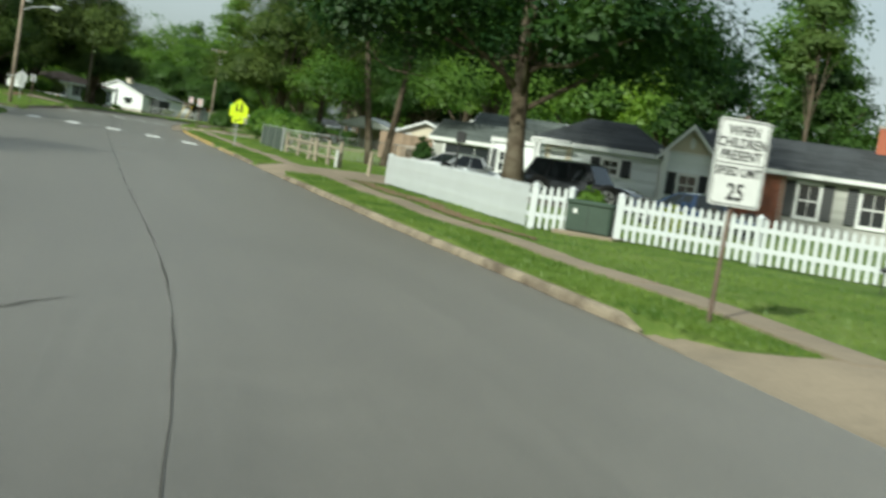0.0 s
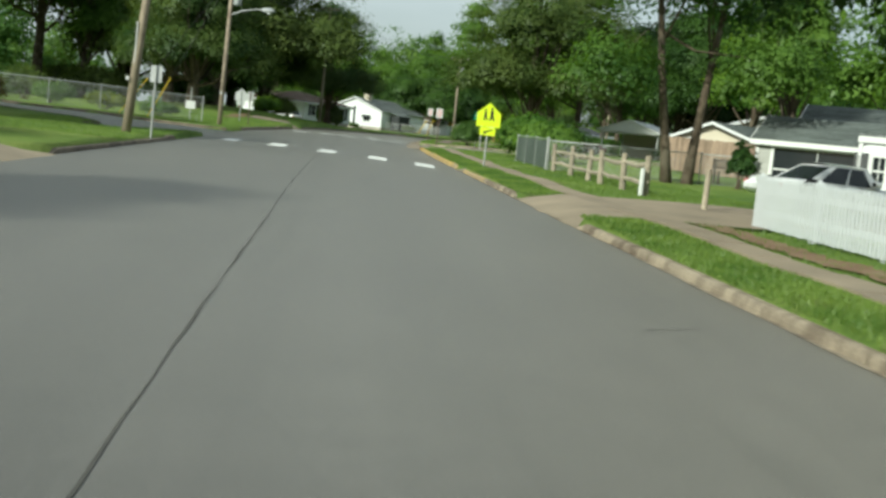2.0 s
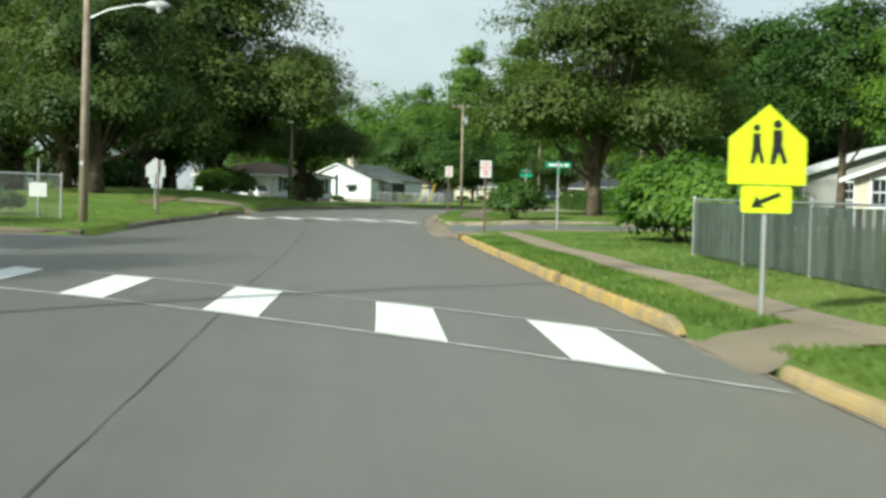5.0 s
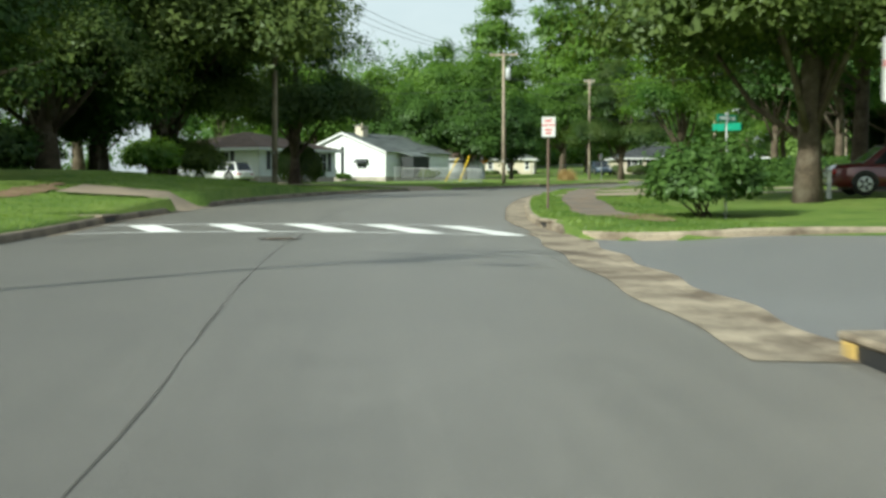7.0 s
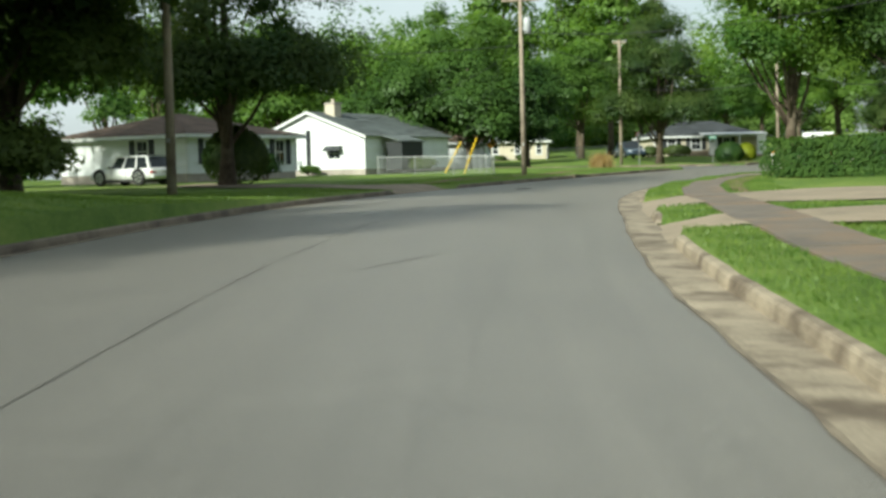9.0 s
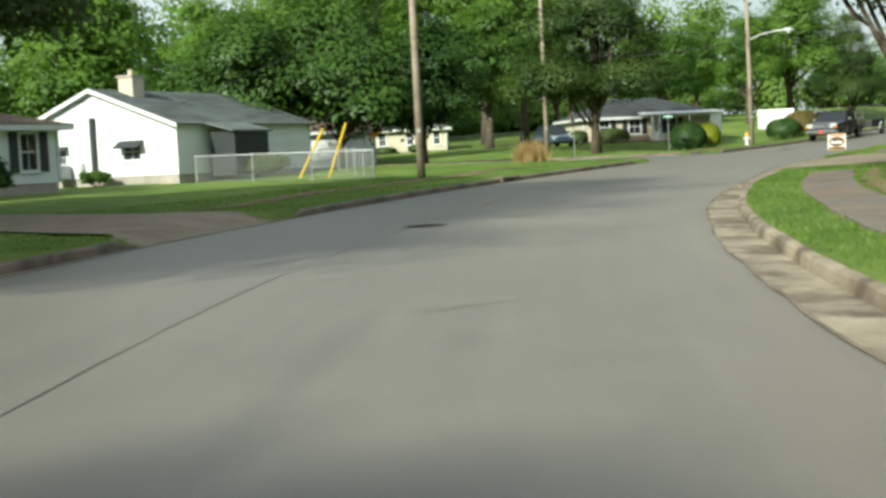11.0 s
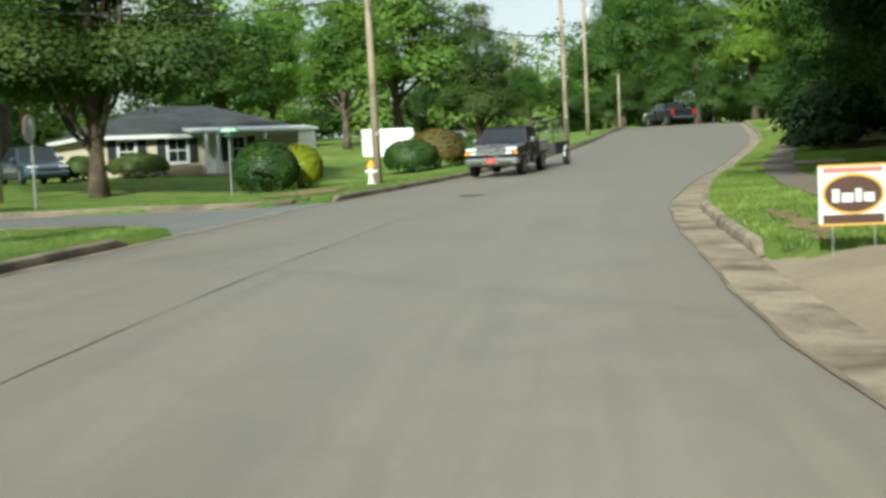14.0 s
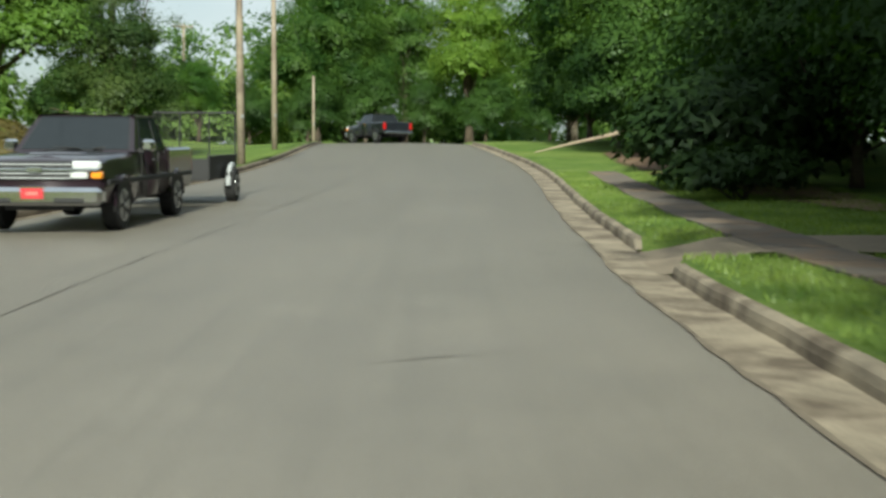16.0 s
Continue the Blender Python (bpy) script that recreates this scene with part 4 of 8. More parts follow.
def filled(rs, lobes, p, nrm, sz, count, size, droop=0.0):
    """Adds big shaded sprays inside the lobes, so that no daylight shows through."""
    inner = [(*l[:3], l[3] * 0.66, l[4] * 0.66, l[5] * 0.66) for l in lobes]
    _, p2, n2, s2 = crown_points(rs, inner, max(1, count // 6), 6, size * 0.6, size, droop)
    return np.concatenate([p, p2]), np.concatenate([nrm, n2]), np.concatenate([sz, s2])


def trunk_geo(rs, height, r0, lean, limbs, flare=1.5, n=9):
    """A tapered trunk with limbs that reach up into the clumps."""
    g = Geo()
    top = Vector((lean[0], lean[1], height))
    bend = Vector((rs.normal(0, 0.15), rs.normal(0, 0.15), 0))
    pts, rad = [], []
    for k in range(9):
        f = k / 8
        pts.append(top * f + bend * math.sin(f * 3.0))
        rad.append(r0 * (1 - 0.68 * f) * (1 + (flare - 1) * math.exp(-f * 22)))
    pts[0].z = -0.3
    g.tube(pts, rad, n)
    for start, end in limbs:
        f = start
        p0 = top * f + bend * math.sin(f * 3.0)
        e = Vector(end)
        m1 = p0.lerp(e, 0.35) + Vector((0, 0, -0.05 * (e - p0).length))
        m2 = p0.lerp(e, 0.7) + Vector((rs.normal(0, 0.2), rs.normal(0, 0.2), 0.04 * (e - p0).length))
        r = r0 * (1 - 0.68 * f) * 0.42
        g.tube([p0, m1, m2, e], [r, r * 0.7, r * 0.42, r * 0.12], 6)
    return g


TREE_KINDS = {}


def make_tree(key, label, seed, height, trunk_h, r0, lobes, clumps, per, spread, size, material, lean=(0, 0), limbs=9, droop=0.15, category="tree"):
    """One kind of tree, fine for those beside the road and coarser for those far from it."""
    for tail, share, grow in (("_near", 3.3, 0.54), ("", 1.5, 0.78), ("_far", 0.72, 1.12)):
        rs = np.random.RandomState(seed)
        c, p, nrm, sz = crown_points(rs, lobes, clumps, int(per * share), spread, size * grow, droop)
        p, nrm, sz = filled(rs, lobes, p, nrm, sz, clumps * (11 if tail == "_near" else 8), 0.4 if tail == "_near" else 0.5, droop)
        pick = rs.choice(len(c), min(limbs, len(c)), replace=False)
        lim = [(float(np.clip(trunk_h / height * rs.uniform(0.75, 1.5), 0.12, 0.85)), tuple(c[i])) for i in pick]
        t = thing("tree", label, category, 0, 0, -100)
        part("trunk", trunk_geo(rs, height * 0.8, r0, lean, lim), BARK, t, smooth=True)
        part("crown", leaf_mesh("crown", p, nrm, sz, material, rs), material, t)
        TREE_KINDS[key + tail] = t


make_tree("oak", "broad leafy oak with a rough grey-brown trunk", 11, 12.5, 3.4, 0.34,
          [(0, 0, 7.6, 4.6, 4.6, 3.6), (2.6, 0.8, 5.4, 3.0, 3.0, 2.2), (-2.5, 1.2, 5.6, 3.0, 3.0, 2.2), (0.4, -2.7, 5.0, 2.9, 2.9, 2.0), (0.3, 2.4, 9.4, 2.6, 2.6, 2.2), (-1.2, -1.0, 10.6, 2.4, 2.4, 1.7), (-1.6, 2.4, 4.9, 2.4, 2.4, 1.5)],
          300, 56, 0.6, 0.28, LEAF_A, limbs=9)
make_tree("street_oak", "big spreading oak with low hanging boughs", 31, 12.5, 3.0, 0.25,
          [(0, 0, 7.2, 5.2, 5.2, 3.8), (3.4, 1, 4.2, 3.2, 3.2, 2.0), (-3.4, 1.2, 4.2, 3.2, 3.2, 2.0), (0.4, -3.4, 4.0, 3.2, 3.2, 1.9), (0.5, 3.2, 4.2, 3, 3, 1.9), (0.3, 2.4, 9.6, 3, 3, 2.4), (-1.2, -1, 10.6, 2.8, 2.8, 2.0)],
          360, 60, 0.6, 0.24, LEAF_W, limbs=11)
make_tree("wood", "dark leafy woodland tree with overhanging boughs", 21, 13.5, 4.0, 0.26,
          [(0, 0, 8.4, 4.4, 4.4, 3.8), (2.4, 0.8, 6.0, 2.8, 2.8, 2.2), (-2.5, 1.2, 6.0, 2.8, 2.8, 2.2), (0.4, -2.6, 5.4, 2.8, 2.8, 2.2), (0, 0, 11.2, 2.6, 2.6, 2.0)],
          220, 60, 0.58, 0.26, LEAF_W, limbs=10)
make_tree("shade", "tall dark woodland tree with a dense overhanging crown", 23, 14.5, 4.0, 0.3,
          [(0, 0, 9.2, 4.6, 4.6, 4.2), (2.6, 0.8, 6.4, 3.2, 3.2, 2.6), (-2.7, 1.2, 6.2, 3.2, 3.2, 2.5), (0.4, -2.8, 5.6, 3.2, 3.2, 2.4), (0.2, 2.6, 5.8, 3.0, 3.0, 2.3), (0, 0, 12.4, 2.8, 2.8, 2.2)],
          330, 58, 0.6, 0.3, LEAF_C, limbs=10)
# same form as the tree above, with deep shade darkened into its leaves
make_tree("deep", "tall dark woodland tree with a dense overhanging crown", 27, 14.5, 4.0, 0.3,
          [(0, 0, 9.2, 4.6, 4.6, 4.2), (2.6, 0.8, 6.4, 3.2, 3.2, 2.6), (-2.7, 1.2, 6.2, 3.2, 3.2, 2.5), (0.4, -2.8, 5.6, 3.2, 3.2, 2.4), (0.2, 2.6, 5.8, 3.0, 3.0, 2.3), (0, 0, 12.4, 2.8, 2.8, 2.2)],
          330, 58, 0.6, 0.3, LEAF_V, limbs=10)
make_tree("low_shade", "dark broad tree with boughs sweeping low over the lawn", 25, 13.0, 2.0, 0.3,
          [(0, 0, 7.8, 4.6, 4.6, 4.2), (2.6, 0.8, 4.9, 3.3, 3.3, 2.5), (-2.7, 1.2, 4.6, 3.3, 3.3, 2.4), (0.4, -2.8, 4.3, 3.3, 3.3, 2.3), (0.2, 2.6, 4.5, 3.0, 3.0, 2.2), (0, 0, 11.2, 2.8, 2.8, 2.2)],
          330, 58, 0.6, 0.3, LEAF_C, limbs=10)
make_tree("poplar", "tall pale green poplar with a loose pointed crown", 24, 16.5, 3.4, 0.26,
          [(0, 0, 8.0, 3.7, 3.7, 4.6), (0.5, -0.3, 12.0, 2.8, 2.8, 3.2), (-0.8, 0.6, 6.0, 3.0, 3.0, 2.6), (0.2, 0.2, 14.8, 1.7, 1.7, 2.0)],
          240, 56, 0.5, 0.26, LEAF_A, limbs=12)
make_tree("maple", "bright green maple with a rounded crown", 12, 11.0, 2.4, 0.26,
          [(0, 0, 6.8, 3.4, 3.4, 3.8), (1.3, 0.5, 5.0, 2.4, 2.4, 2.0), (-1.4, -0.5, 5.2, 2.4, 2.4, 2.0), (0.2, 0.2, 9.4, 2.0, 2.0, 1.9)],
          190, 60, 0.52, 0.24, LEAF_B, limbs=12)
make_tree("tall", "tall narrow broadleaf tree with a dense green crown", 13, 15.5, 3.2, 0.3,
          [(0, 0, 8.6, 3.3, 3.3, 5.0), (0.9, -0.4, 12.4, 2.2, 2.2, 2.8), (-1.2, 0.6, 6.0, 2.6, 2.6, 2.4)],
          190, 58, 0.55, 0.26, LEAF_A, limbs=12)
make_tree("magnolia", "dense dark evergreen tree with foliage down to the lawn", 14, 13.0, 1.5, 0.34,
          [(0, 0, 3.6, 4.4, 4.4, 2.9), (0, 0, 6.6, 3.8, 3.8, 3.0), (0.2, 0.1, 9.4, 2.6, 2.6, 2.6), (0, 0, 11.6, 1.3, 1.3, 1.5)],
          230, 60, 0.55, 0.25, LEAF_C, limbs=14, droop=0.35)
make_tree("pine", "tall thin pine with tufted boughs near the top", 15, 19.0, 10.5, 0.24,
          [(0, 0, 13.2, 2.3, 2.3, 1.6), (0.4, 0.3, 15.6, 2.1, 2.1, 1.4), (-0.2, 0, 17.8, 1.3, 1.3, 1.3), (1.0, -0.6, 11.6, 1.6, 1.6, 0.8)],
          90, 60, 0.42, 0.22, LEAF_D, limbs=16)
make_tree("slim", "slender young tree with a light open crown", 16, 8.5, 2.6, 0.13,
          [(0, 0, 5.6, 2.1, 2.1, 2.6), (0.6, 0.5, 7.2, 1.5, 1.5, 1.5)], 100, 60, 0.48, 0.2, LEAF_B, limbs=10)
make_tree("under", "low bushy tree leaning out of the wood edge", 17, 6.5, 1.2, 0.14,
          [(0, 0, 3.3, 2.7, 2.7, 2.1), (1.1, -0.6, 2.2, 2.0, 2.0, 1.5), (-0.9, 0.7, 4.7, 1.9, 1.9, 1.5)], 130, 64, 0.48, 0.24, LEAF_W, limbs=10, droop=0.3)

rs_t = np.random.RandomState(18)
tw = thing("tree", "double-stemmed tree with a light open crown", "tree", 0, 0, -100)
cc, pp, nn_, zz_ = crown_points(rs_t, [(0, 0, 8.5, 3.6, 3.6, 2.8), (1.8, 0.4, 6.4, 2.4, 2.4, 1.6), (-1.9, -0.3, 6.6, 2.4, 2.4, 1.7), (0.2, 0, 10.8, 2.2, 2.2, 1.5), (-2.6, 0.3, 3.4, 1.7, 1.7, 1.5), (2.2, -1.6, 3.9, 1.6, 1.6, 1.4)], 230, 190, 0.52, 0.135, 0.2)
for e, ln_ in ((-0.35, -1.3), (0.4, 1.6)):
    lim = [(float(rs_t.uniform(0.4, 0.85)), (float(q[0] - e), float(q[1]), float(q[2]))) for q in cc[rs_t.choice(len(cc), 7, replace=False)]]
    o = part("trunk", trunk_geo(rs_t, 9.5, 0.17, (ln_, 0.2), lim, 1.3), BARK, tw, smooth=True)
    o.location = (e, 0, 0)
part("crown", leaf_mesh("crown", pp, nn_, zz_, LEAF_A, rs_t), LEAF_A, tw)
TREE_KINDS["twin"] = TREE_KINDS["twin_far"] = TREE_KINDS["twin_near"] = tw

TREE_LIST = []


def tree(key, x, y, scale=1.0, turn=None, label="", group="", sink=0.0, fine=True):
    near = float(np.min(np.hypot(LINE[:, 0] - x, LINE[:, 1] - y)))
    src = TREE_KINDS[key + ("_near" if near < 16 and fine else "" if near < 30 and fine is not None else "_far")]
    a = turn if turn is not None else (x * 7.3 + y * 3.1) % 6.28
    m = Matrix.Translation((x, y, gz(x, y) - sink)) @ Matrix.Rotation(a, 4, "Z") @ Matrix.Scale(scale, 4)
    ob = copy_thing(src, m)
    if label:
        ob["label"] = label
    if group:
        ob["group"] = group
    TREE_LIST.append((x, y))
    return ob


def clipped(label, x, y, rx, ry, h, material, leaves, size, seed, turn=0.0):
    """A shrub clipped to a smooth rounded form."""
    rs = np.random.RandomState(seed)
    d = rs.normal(0, 1, (leaves, 3))
    d[:, 2] = np.abs(d[:, 2]) - 0.45
    d /= np.linalg.norm(d, axis=1)[:, None]
    lump = 1 + 0.05 * np.sin(d[:, 0] * 5 + seed) * np.sin(d[:, 1] * 4 + 1) + rs.normal(0, 0.025, leaves)
    lump[: leaves // 5] *= rs.uniform(0.75, 0.95, leaves // 5)
    p = d * lump[:, None] * [rx, ry, h * 0.56] + [0, 0, h * 0.47]
    p[:, 2] = np.maximum(p[:, 2], 0.03)
    t = thing("shrub", label, "bush", x, y, gz(x, y), turn)
    part("foliage", leaf_mesh("foliage", p, d + [0, 0, 0.15], size * rs.uniform(0.7, 1.3, leaves), material, rs), material, t)
    g = Geo()
    for k in range(5):
        a = 1.26 * k
        g.tube([(0.06 * math.cos(a), 0.06 * math.sin(a), -0.1), (rx * 0.3 * math.cos(a), ry * 0.3 * math.sin(a), h * 0.5)], [0.03, 0.012], 5)
    part("woody_base", g, BARK, t, kind="stuff")
    return t


def bush(name, label, x, y, rx, ry, h, material, leaves=2600, size=0.14, seed=1, lumps=5, category="bush", turn=0.0):
    rs = np.random.RandomState(seed)
    lobes = [(0, 0, h * 0.5, rx * 0.88, ry * 0.88, h * 0.5)]
    for k in range(lumps):
        a = rs.uniform(0, 6.28)
        lobes.append((rx * 0.42 * math.cos(a), ry * 0.42 * math.sin(a), h * rs.uniform(0.35, 0.62), rx * 0.55, ry * 0.55, h * rs.uniform(0.3, 0.42)))
    per = 20
    c, p, nrm, sz = crown_points(rs, lobes, int(leaves * 2.6) // per, per, 0.13 * min(rx, h), size * 0.85, 0.1)
    p, nrm, sz = filled(rs, lobes, p, nrm, sz, leaves // 2, min(rx, ry, h) * 0.15)
    low = p[:, 2] < 0.02
    p[low, 2] = rs.uniform(0.02, h * 0.4, low.sum())
    t = thing(name, label, category, x, y, gz(x, y), turn)
    part("foliage", leaf_mesh("foliage", p, nrm, sz, material, rs), material, t)
    g = Geo()
    for k in range(6):
        i = rs.randint(len(c))
        g.tube([(rs.normal(0, 0.1), rs.normal(0, 0.1), -0.1), tuple(np.array(c[i]) * [0.5, 0.5, 0.5]), tuple(c[i])], [0.03, 0.02, 0.006], 5)
    part("woody_base", g, BARK, t, kind="stuff")
    return t


# ---- poles, wires and signs ----
def pole(name, label, x, y, h, r=0.15, lean=(0, 0), arm=0.0, arms=1, lamp=None, can=False, turn=0.0, riser=False):
    t = thing(name, label, "utility pole", x, y, gz(x, y), turn)
    part("shaft", Geo().tube([(0, 0, -0.4), (lean[0] * 0.5, lean[1] * 0.5, h * 0.5), (lean[0], lean[1], h)], [r * 1.1, r * 0.9, r * 0.68], 12), POLE, t, smooth=True)
    for k in range(arms if arm else 0):
        z = h - 0.25 - 0.75 * k
        a = part("crossarm", Geo().soft(lean[0] - arm, lean[1] - 0.05 + r * 0.8, z, lean[0] + arm, lean[1] + 0.06 + r * 0.8, z + 0.12, 0.012), POLE, t)
        for e in (-0.92, -0.45, 0.45, 0.92):
            part("insulator", Geo().tube([(lean[0] + e * arm, lean[1] + r * 0.8, z + 0.12), (lean[0] + e * arm, lean[1] + r * 0.8, z + 0.2), (lean[0] + e * arm, lean[1] + r * 0.8, z + 0.27)], [0.02, 0.05, 0.035], 8), CERAMIC, a)
        for e in (-1, 1):
            part("brace", Geo().tube([(lean[0] + e * arm * 0.55, lean[1] + r * 0.8, z), (lean[0], lean[1] + r * 0.7, z - 0.45)], 0.014, 5), GALV, a)
    if can:
        c = part("transformer", Geo().tube([(lean[0] + 0.34, lean[1], h - 1.95), (lean[0] + 0.34, lean[1], h - 1.92), (lean[0] + 0.34, lean[1], h - 1.2), (lean[0] + 0.34, lean[1], h - 1.12)], [0.16, 0.19, 0.19, 0.14], 16), CERAMIC, t, "grey steel transformer can", smooth=True)
        for e in (-0.07, 0.07):
            part("bushing", Geo().tube([(lean[0] + 0.34 + e, lean[1], h - 1.12), (lean[0] + 0.34 + e, lean[1], h - 0.9)], [0.03, 0.018], 7), CERAMIC, c)
    if lamp:
        ax, ay, z = lamp
        d = Vector((ax, ay, 0))
        u = d.normalized()
        f = z / h
        st = Vector((lean[0] * f, lean[1] * f, z - 0.35))
        part("lamp_arm", Geo().tube([st, st + u * d.length * 0.35 + Vector((0, 0, 0.27)), st + u * d.length * 0.8 + Vector((0, 0, 0.42)), st + d + Vector((0, 0, 0.42))], 0.03, 7), GALV, t, "curved steel lamp arm")
        e = st + d + Vector((0, 0, 0.42))
        hd = part("lamp_head", Geo().tube([e - u * 0.1, e + u * 0.05, e + u * 0.35, e + u * 0.55], [0.05, 0.11, 0.13, 0.04], 12), CERAMIC, t, "grey cobra-head street lamp", smooth=True)
        part("refractor", Geo().tube([e + u * 0.27 + Vector((0, 0, -0.06)), e + u * 0.27 + Vector((0, 0, -0.2))], [0.12, 0.06], 12), LAMPGLASS, hd)
    if riser:
        part("riser_pipe", Geo().tube([(r * 0.95, 0.02, 0), (r * 0.9, 0.02, 3.2)], 0.03, 6), GALV, t)
    part("pole_tag", Geo().box(-0.05, -r * 1.05 - 0.004, 1.5, 0.05, -r * 0.98, 1.62), GALV, t)
    return t


def wire(label, a, b, sag, r=0.012, n=14):
    a, b = Vector(a), Vector(b)
    pts = []
    for k in range(n + 1):
        f = k / n
        p = a.lerp(b, f)
        p.z -= sag * 4 * f * (1 - f)
        pts.append(p)
    ob = new("overhead_wire", Geo().tube(pts, r, 5).mesh("overhead_wire", WIRE))
    return tagged(ob, label, "wire", group="overhead wires")


def plate(outline, y0, y1):
    return Geo().prism(outline, y0, y1, "xzy")


def rounded(w, h, r, n=4):
    pts = []
    for cx, cz, a0 in ((w / 2 - r, h / 2 - r, 0), (-w / 2 + r, h / 2 - r, 90), (-w / 2 + r, -h / 2 + r, 180), (w / 2 - r, -h / 2 + r, 270)):
        pts += [(cx + r * math.cos(radians(a0 + 90 * k / n)), cz + r * math.sin(radians(a0 + 90 * k / n))) for k in range(n + 1)]
    return pts


def post_of(t, h, material, r=0.03, lean=(0, 0)):
    g = Geo()
    g.tube([(0, 0, -0.3), (lean[0], lean[1], h)], r, 8)
    return part("post", g, material, t)


def shifted(outline, dz, dx=0.0):
    return [(a + dx, b + dz) for a, b in outline]


def sign_thing(name, label, x, y, face, category="sign", z=None):
    """A sign whose face looks along the plan direction face."""
    return thing(name, label, category, x, y, gz(x, y) if z is None else z, math.atan2(face[1], face[0]) + math.pi / 2)


def speed_sign(x, y, face):
    t = sign_thing("speed_limit_sign", "white school speed limit sign with black lettering on a steel post", x, y, face)
    post_of(t, 1.88, RUSTPOST, 0.024, (0.06, 0))
    zc = 1.45
    p = part("panel", plate(shifted(rounded(0.5, 0.78, 0.04), zc, 0.04), -0.055, -0.045), SIGNWHITE, t)
    edge = part("border", Geo(), SIGNBLACK, p)
    g = Geo()
    o, i = shifted(rounded(0.475, 0.755, 0.035), zc, 0.04), shifted(rounded(0.455, 0.735, 0.03), zc, 0.04)
    n = len(o)
    g.add([(a, -0.057, b) for a, b in o] + [(a, -0.057, b) for a, b in i], [(k, (k + 1) % n, n + (k + 1) % n, n + k) for k in range(n)])
    edge.data = g.mesh("border", SIGNBLACK)
    for txt, size, dz in (("WHEN", 0.115, 0.245), ("CHILDREN", 0.115, 0.135), ("PRESENT", 0.115, 0.025), ("SPEED LIMIT", 0.105, -0.115), ("25", 0.2, -0.33)):
        words(txt, size * 1.05, SIGNBLACK, p, 0.04, -0.057, zc + dz, wide=0.82 if txt != "SPEED LIMIT" else 0.74)
    part("divider", Geo().box(-0.19, -0.058, zc - 0.012, 0.27, -0.056, zc - 0.004), SIGNBLACK, p)
    for dz in (0.33, -0.33):
        part("bolt", Geo().tube([(0.04, -0.055, zc + dz), (0.04, -0.064, zc + dz)], 0.011, 8), GALV, p)
    t.scale = (0.97, 1.0, 1.03)


def pentagon(w):
    h = w / 2
    return [(-h, -h), (h, -h), (h, h * 0.15), (0, h), (-h, h * 0.15)]


def school_sign(x, y, face, back=False, size=0.9):
    lab = "back of a grey aluminium school crossing sign on a post" if back else "fluorescent yellow-green school crossing sign with an arrow plate"
    t = sign_thing("school_crossing_sign", lab, x, y, face, z=gz(x, y) - 0.16)
    t.scale = (size, size, size)
    post_of(t, 2.4, GALV, 0.03)
    p = part("panel", plate(shifted(pentagon(0.86), 2.05), -0.045, -0.037), SIGNLIME, t)
    part("panel_back", plate(shifted(pentagon(0.86), 2.05), -0.036, -0.032), SIGNBACK, p, "bare aluminium back")
    a = part("arrow_plate", plate(shifted(rounded(0.56, 0.29, 0.03), 1.46), -0.045, -0.037), SIGNLIME, t)
    part("plate_back", plate(shifted(rounded(0.56, 0.29, 0.03), 1.46), -0.036, -0.032), SIGNBACK, a, "bare aluminium back")
    # two plain dark marks stand for the symbol
    for dx, s in ((-0.13, 0.8), (0.1, 1.0)):
        part("symbol", plate([(dx - 0.075 * s, 1.84), (dx - 0.02 * s, 1.84), (dx + 0.02 * s, 1.97), (dx + 0.07 * s, 1.84), (dx + 0.12 * s, 1.86), (dx + 0.055 * s, 2.05),
                              (dx + 0.06 * s, 2.0 + 0.21 * s), (dx - 0.05 * s, 2.0 + 0.21 * s), (dx - 0.05 * s, 2.04)], -0.049, -0.046), SIGNBLACK, p)
        part("symbol", plate(shifted([(0.05 * s * math.cos(k * 0.7854), 0.05 * s * math.sin(k * 0.7854)) for k in range(8)], 2.06 + 0.21 * s, dx), -0.049, -0.046), SIGNBLACK, p)
    part("arrow", plate([(-0.17, 1.37), (-0.02, 1.375), (-0.06, 1.41), (0.16, 1.5), (0.14, 1.545), (-0.08, 1.455), (-0.115, 1.5)], -0.049, -0.046), SIGNBLACK, a)


def parking_sign(x, y, face, back=False, post_mat=None, h=2.2):
    t = sign_thing("no_parking_sign", "small white no parking sign with red lettering on a post" if not back else "back of a small aluminium sign on a post", x, y, face)
    post_of(t, h, post_mat or RUSTPOST, 0.03)
    z = h - 0.24
    p = part("panel", plate(shifted(rounded(0.32, 0.47, 0.025), z), -0.045, -0.038), SIGNWHITE, t)
    part("panel_back", plate(shifted(rounded(0.32, 0.47, 0.025), z), -0.037, -0.033), SIGNBACK, p)
    words("NO", 0.12, SIGNRED, p, 0, -0.047, z + 0.1)
    words("PARKING", 0.075, SIGNRED, p, 0, -0.047, z + 0.01)
    for dz, w in ((-0.07, 0.17), (-0.15, 0.14)):
        part("text_bar", Geo().box(-w / 2, -0.048, z + dz - 0.018, w / 2, -0.046, z + dz + 0.018), SIGNRED, p)


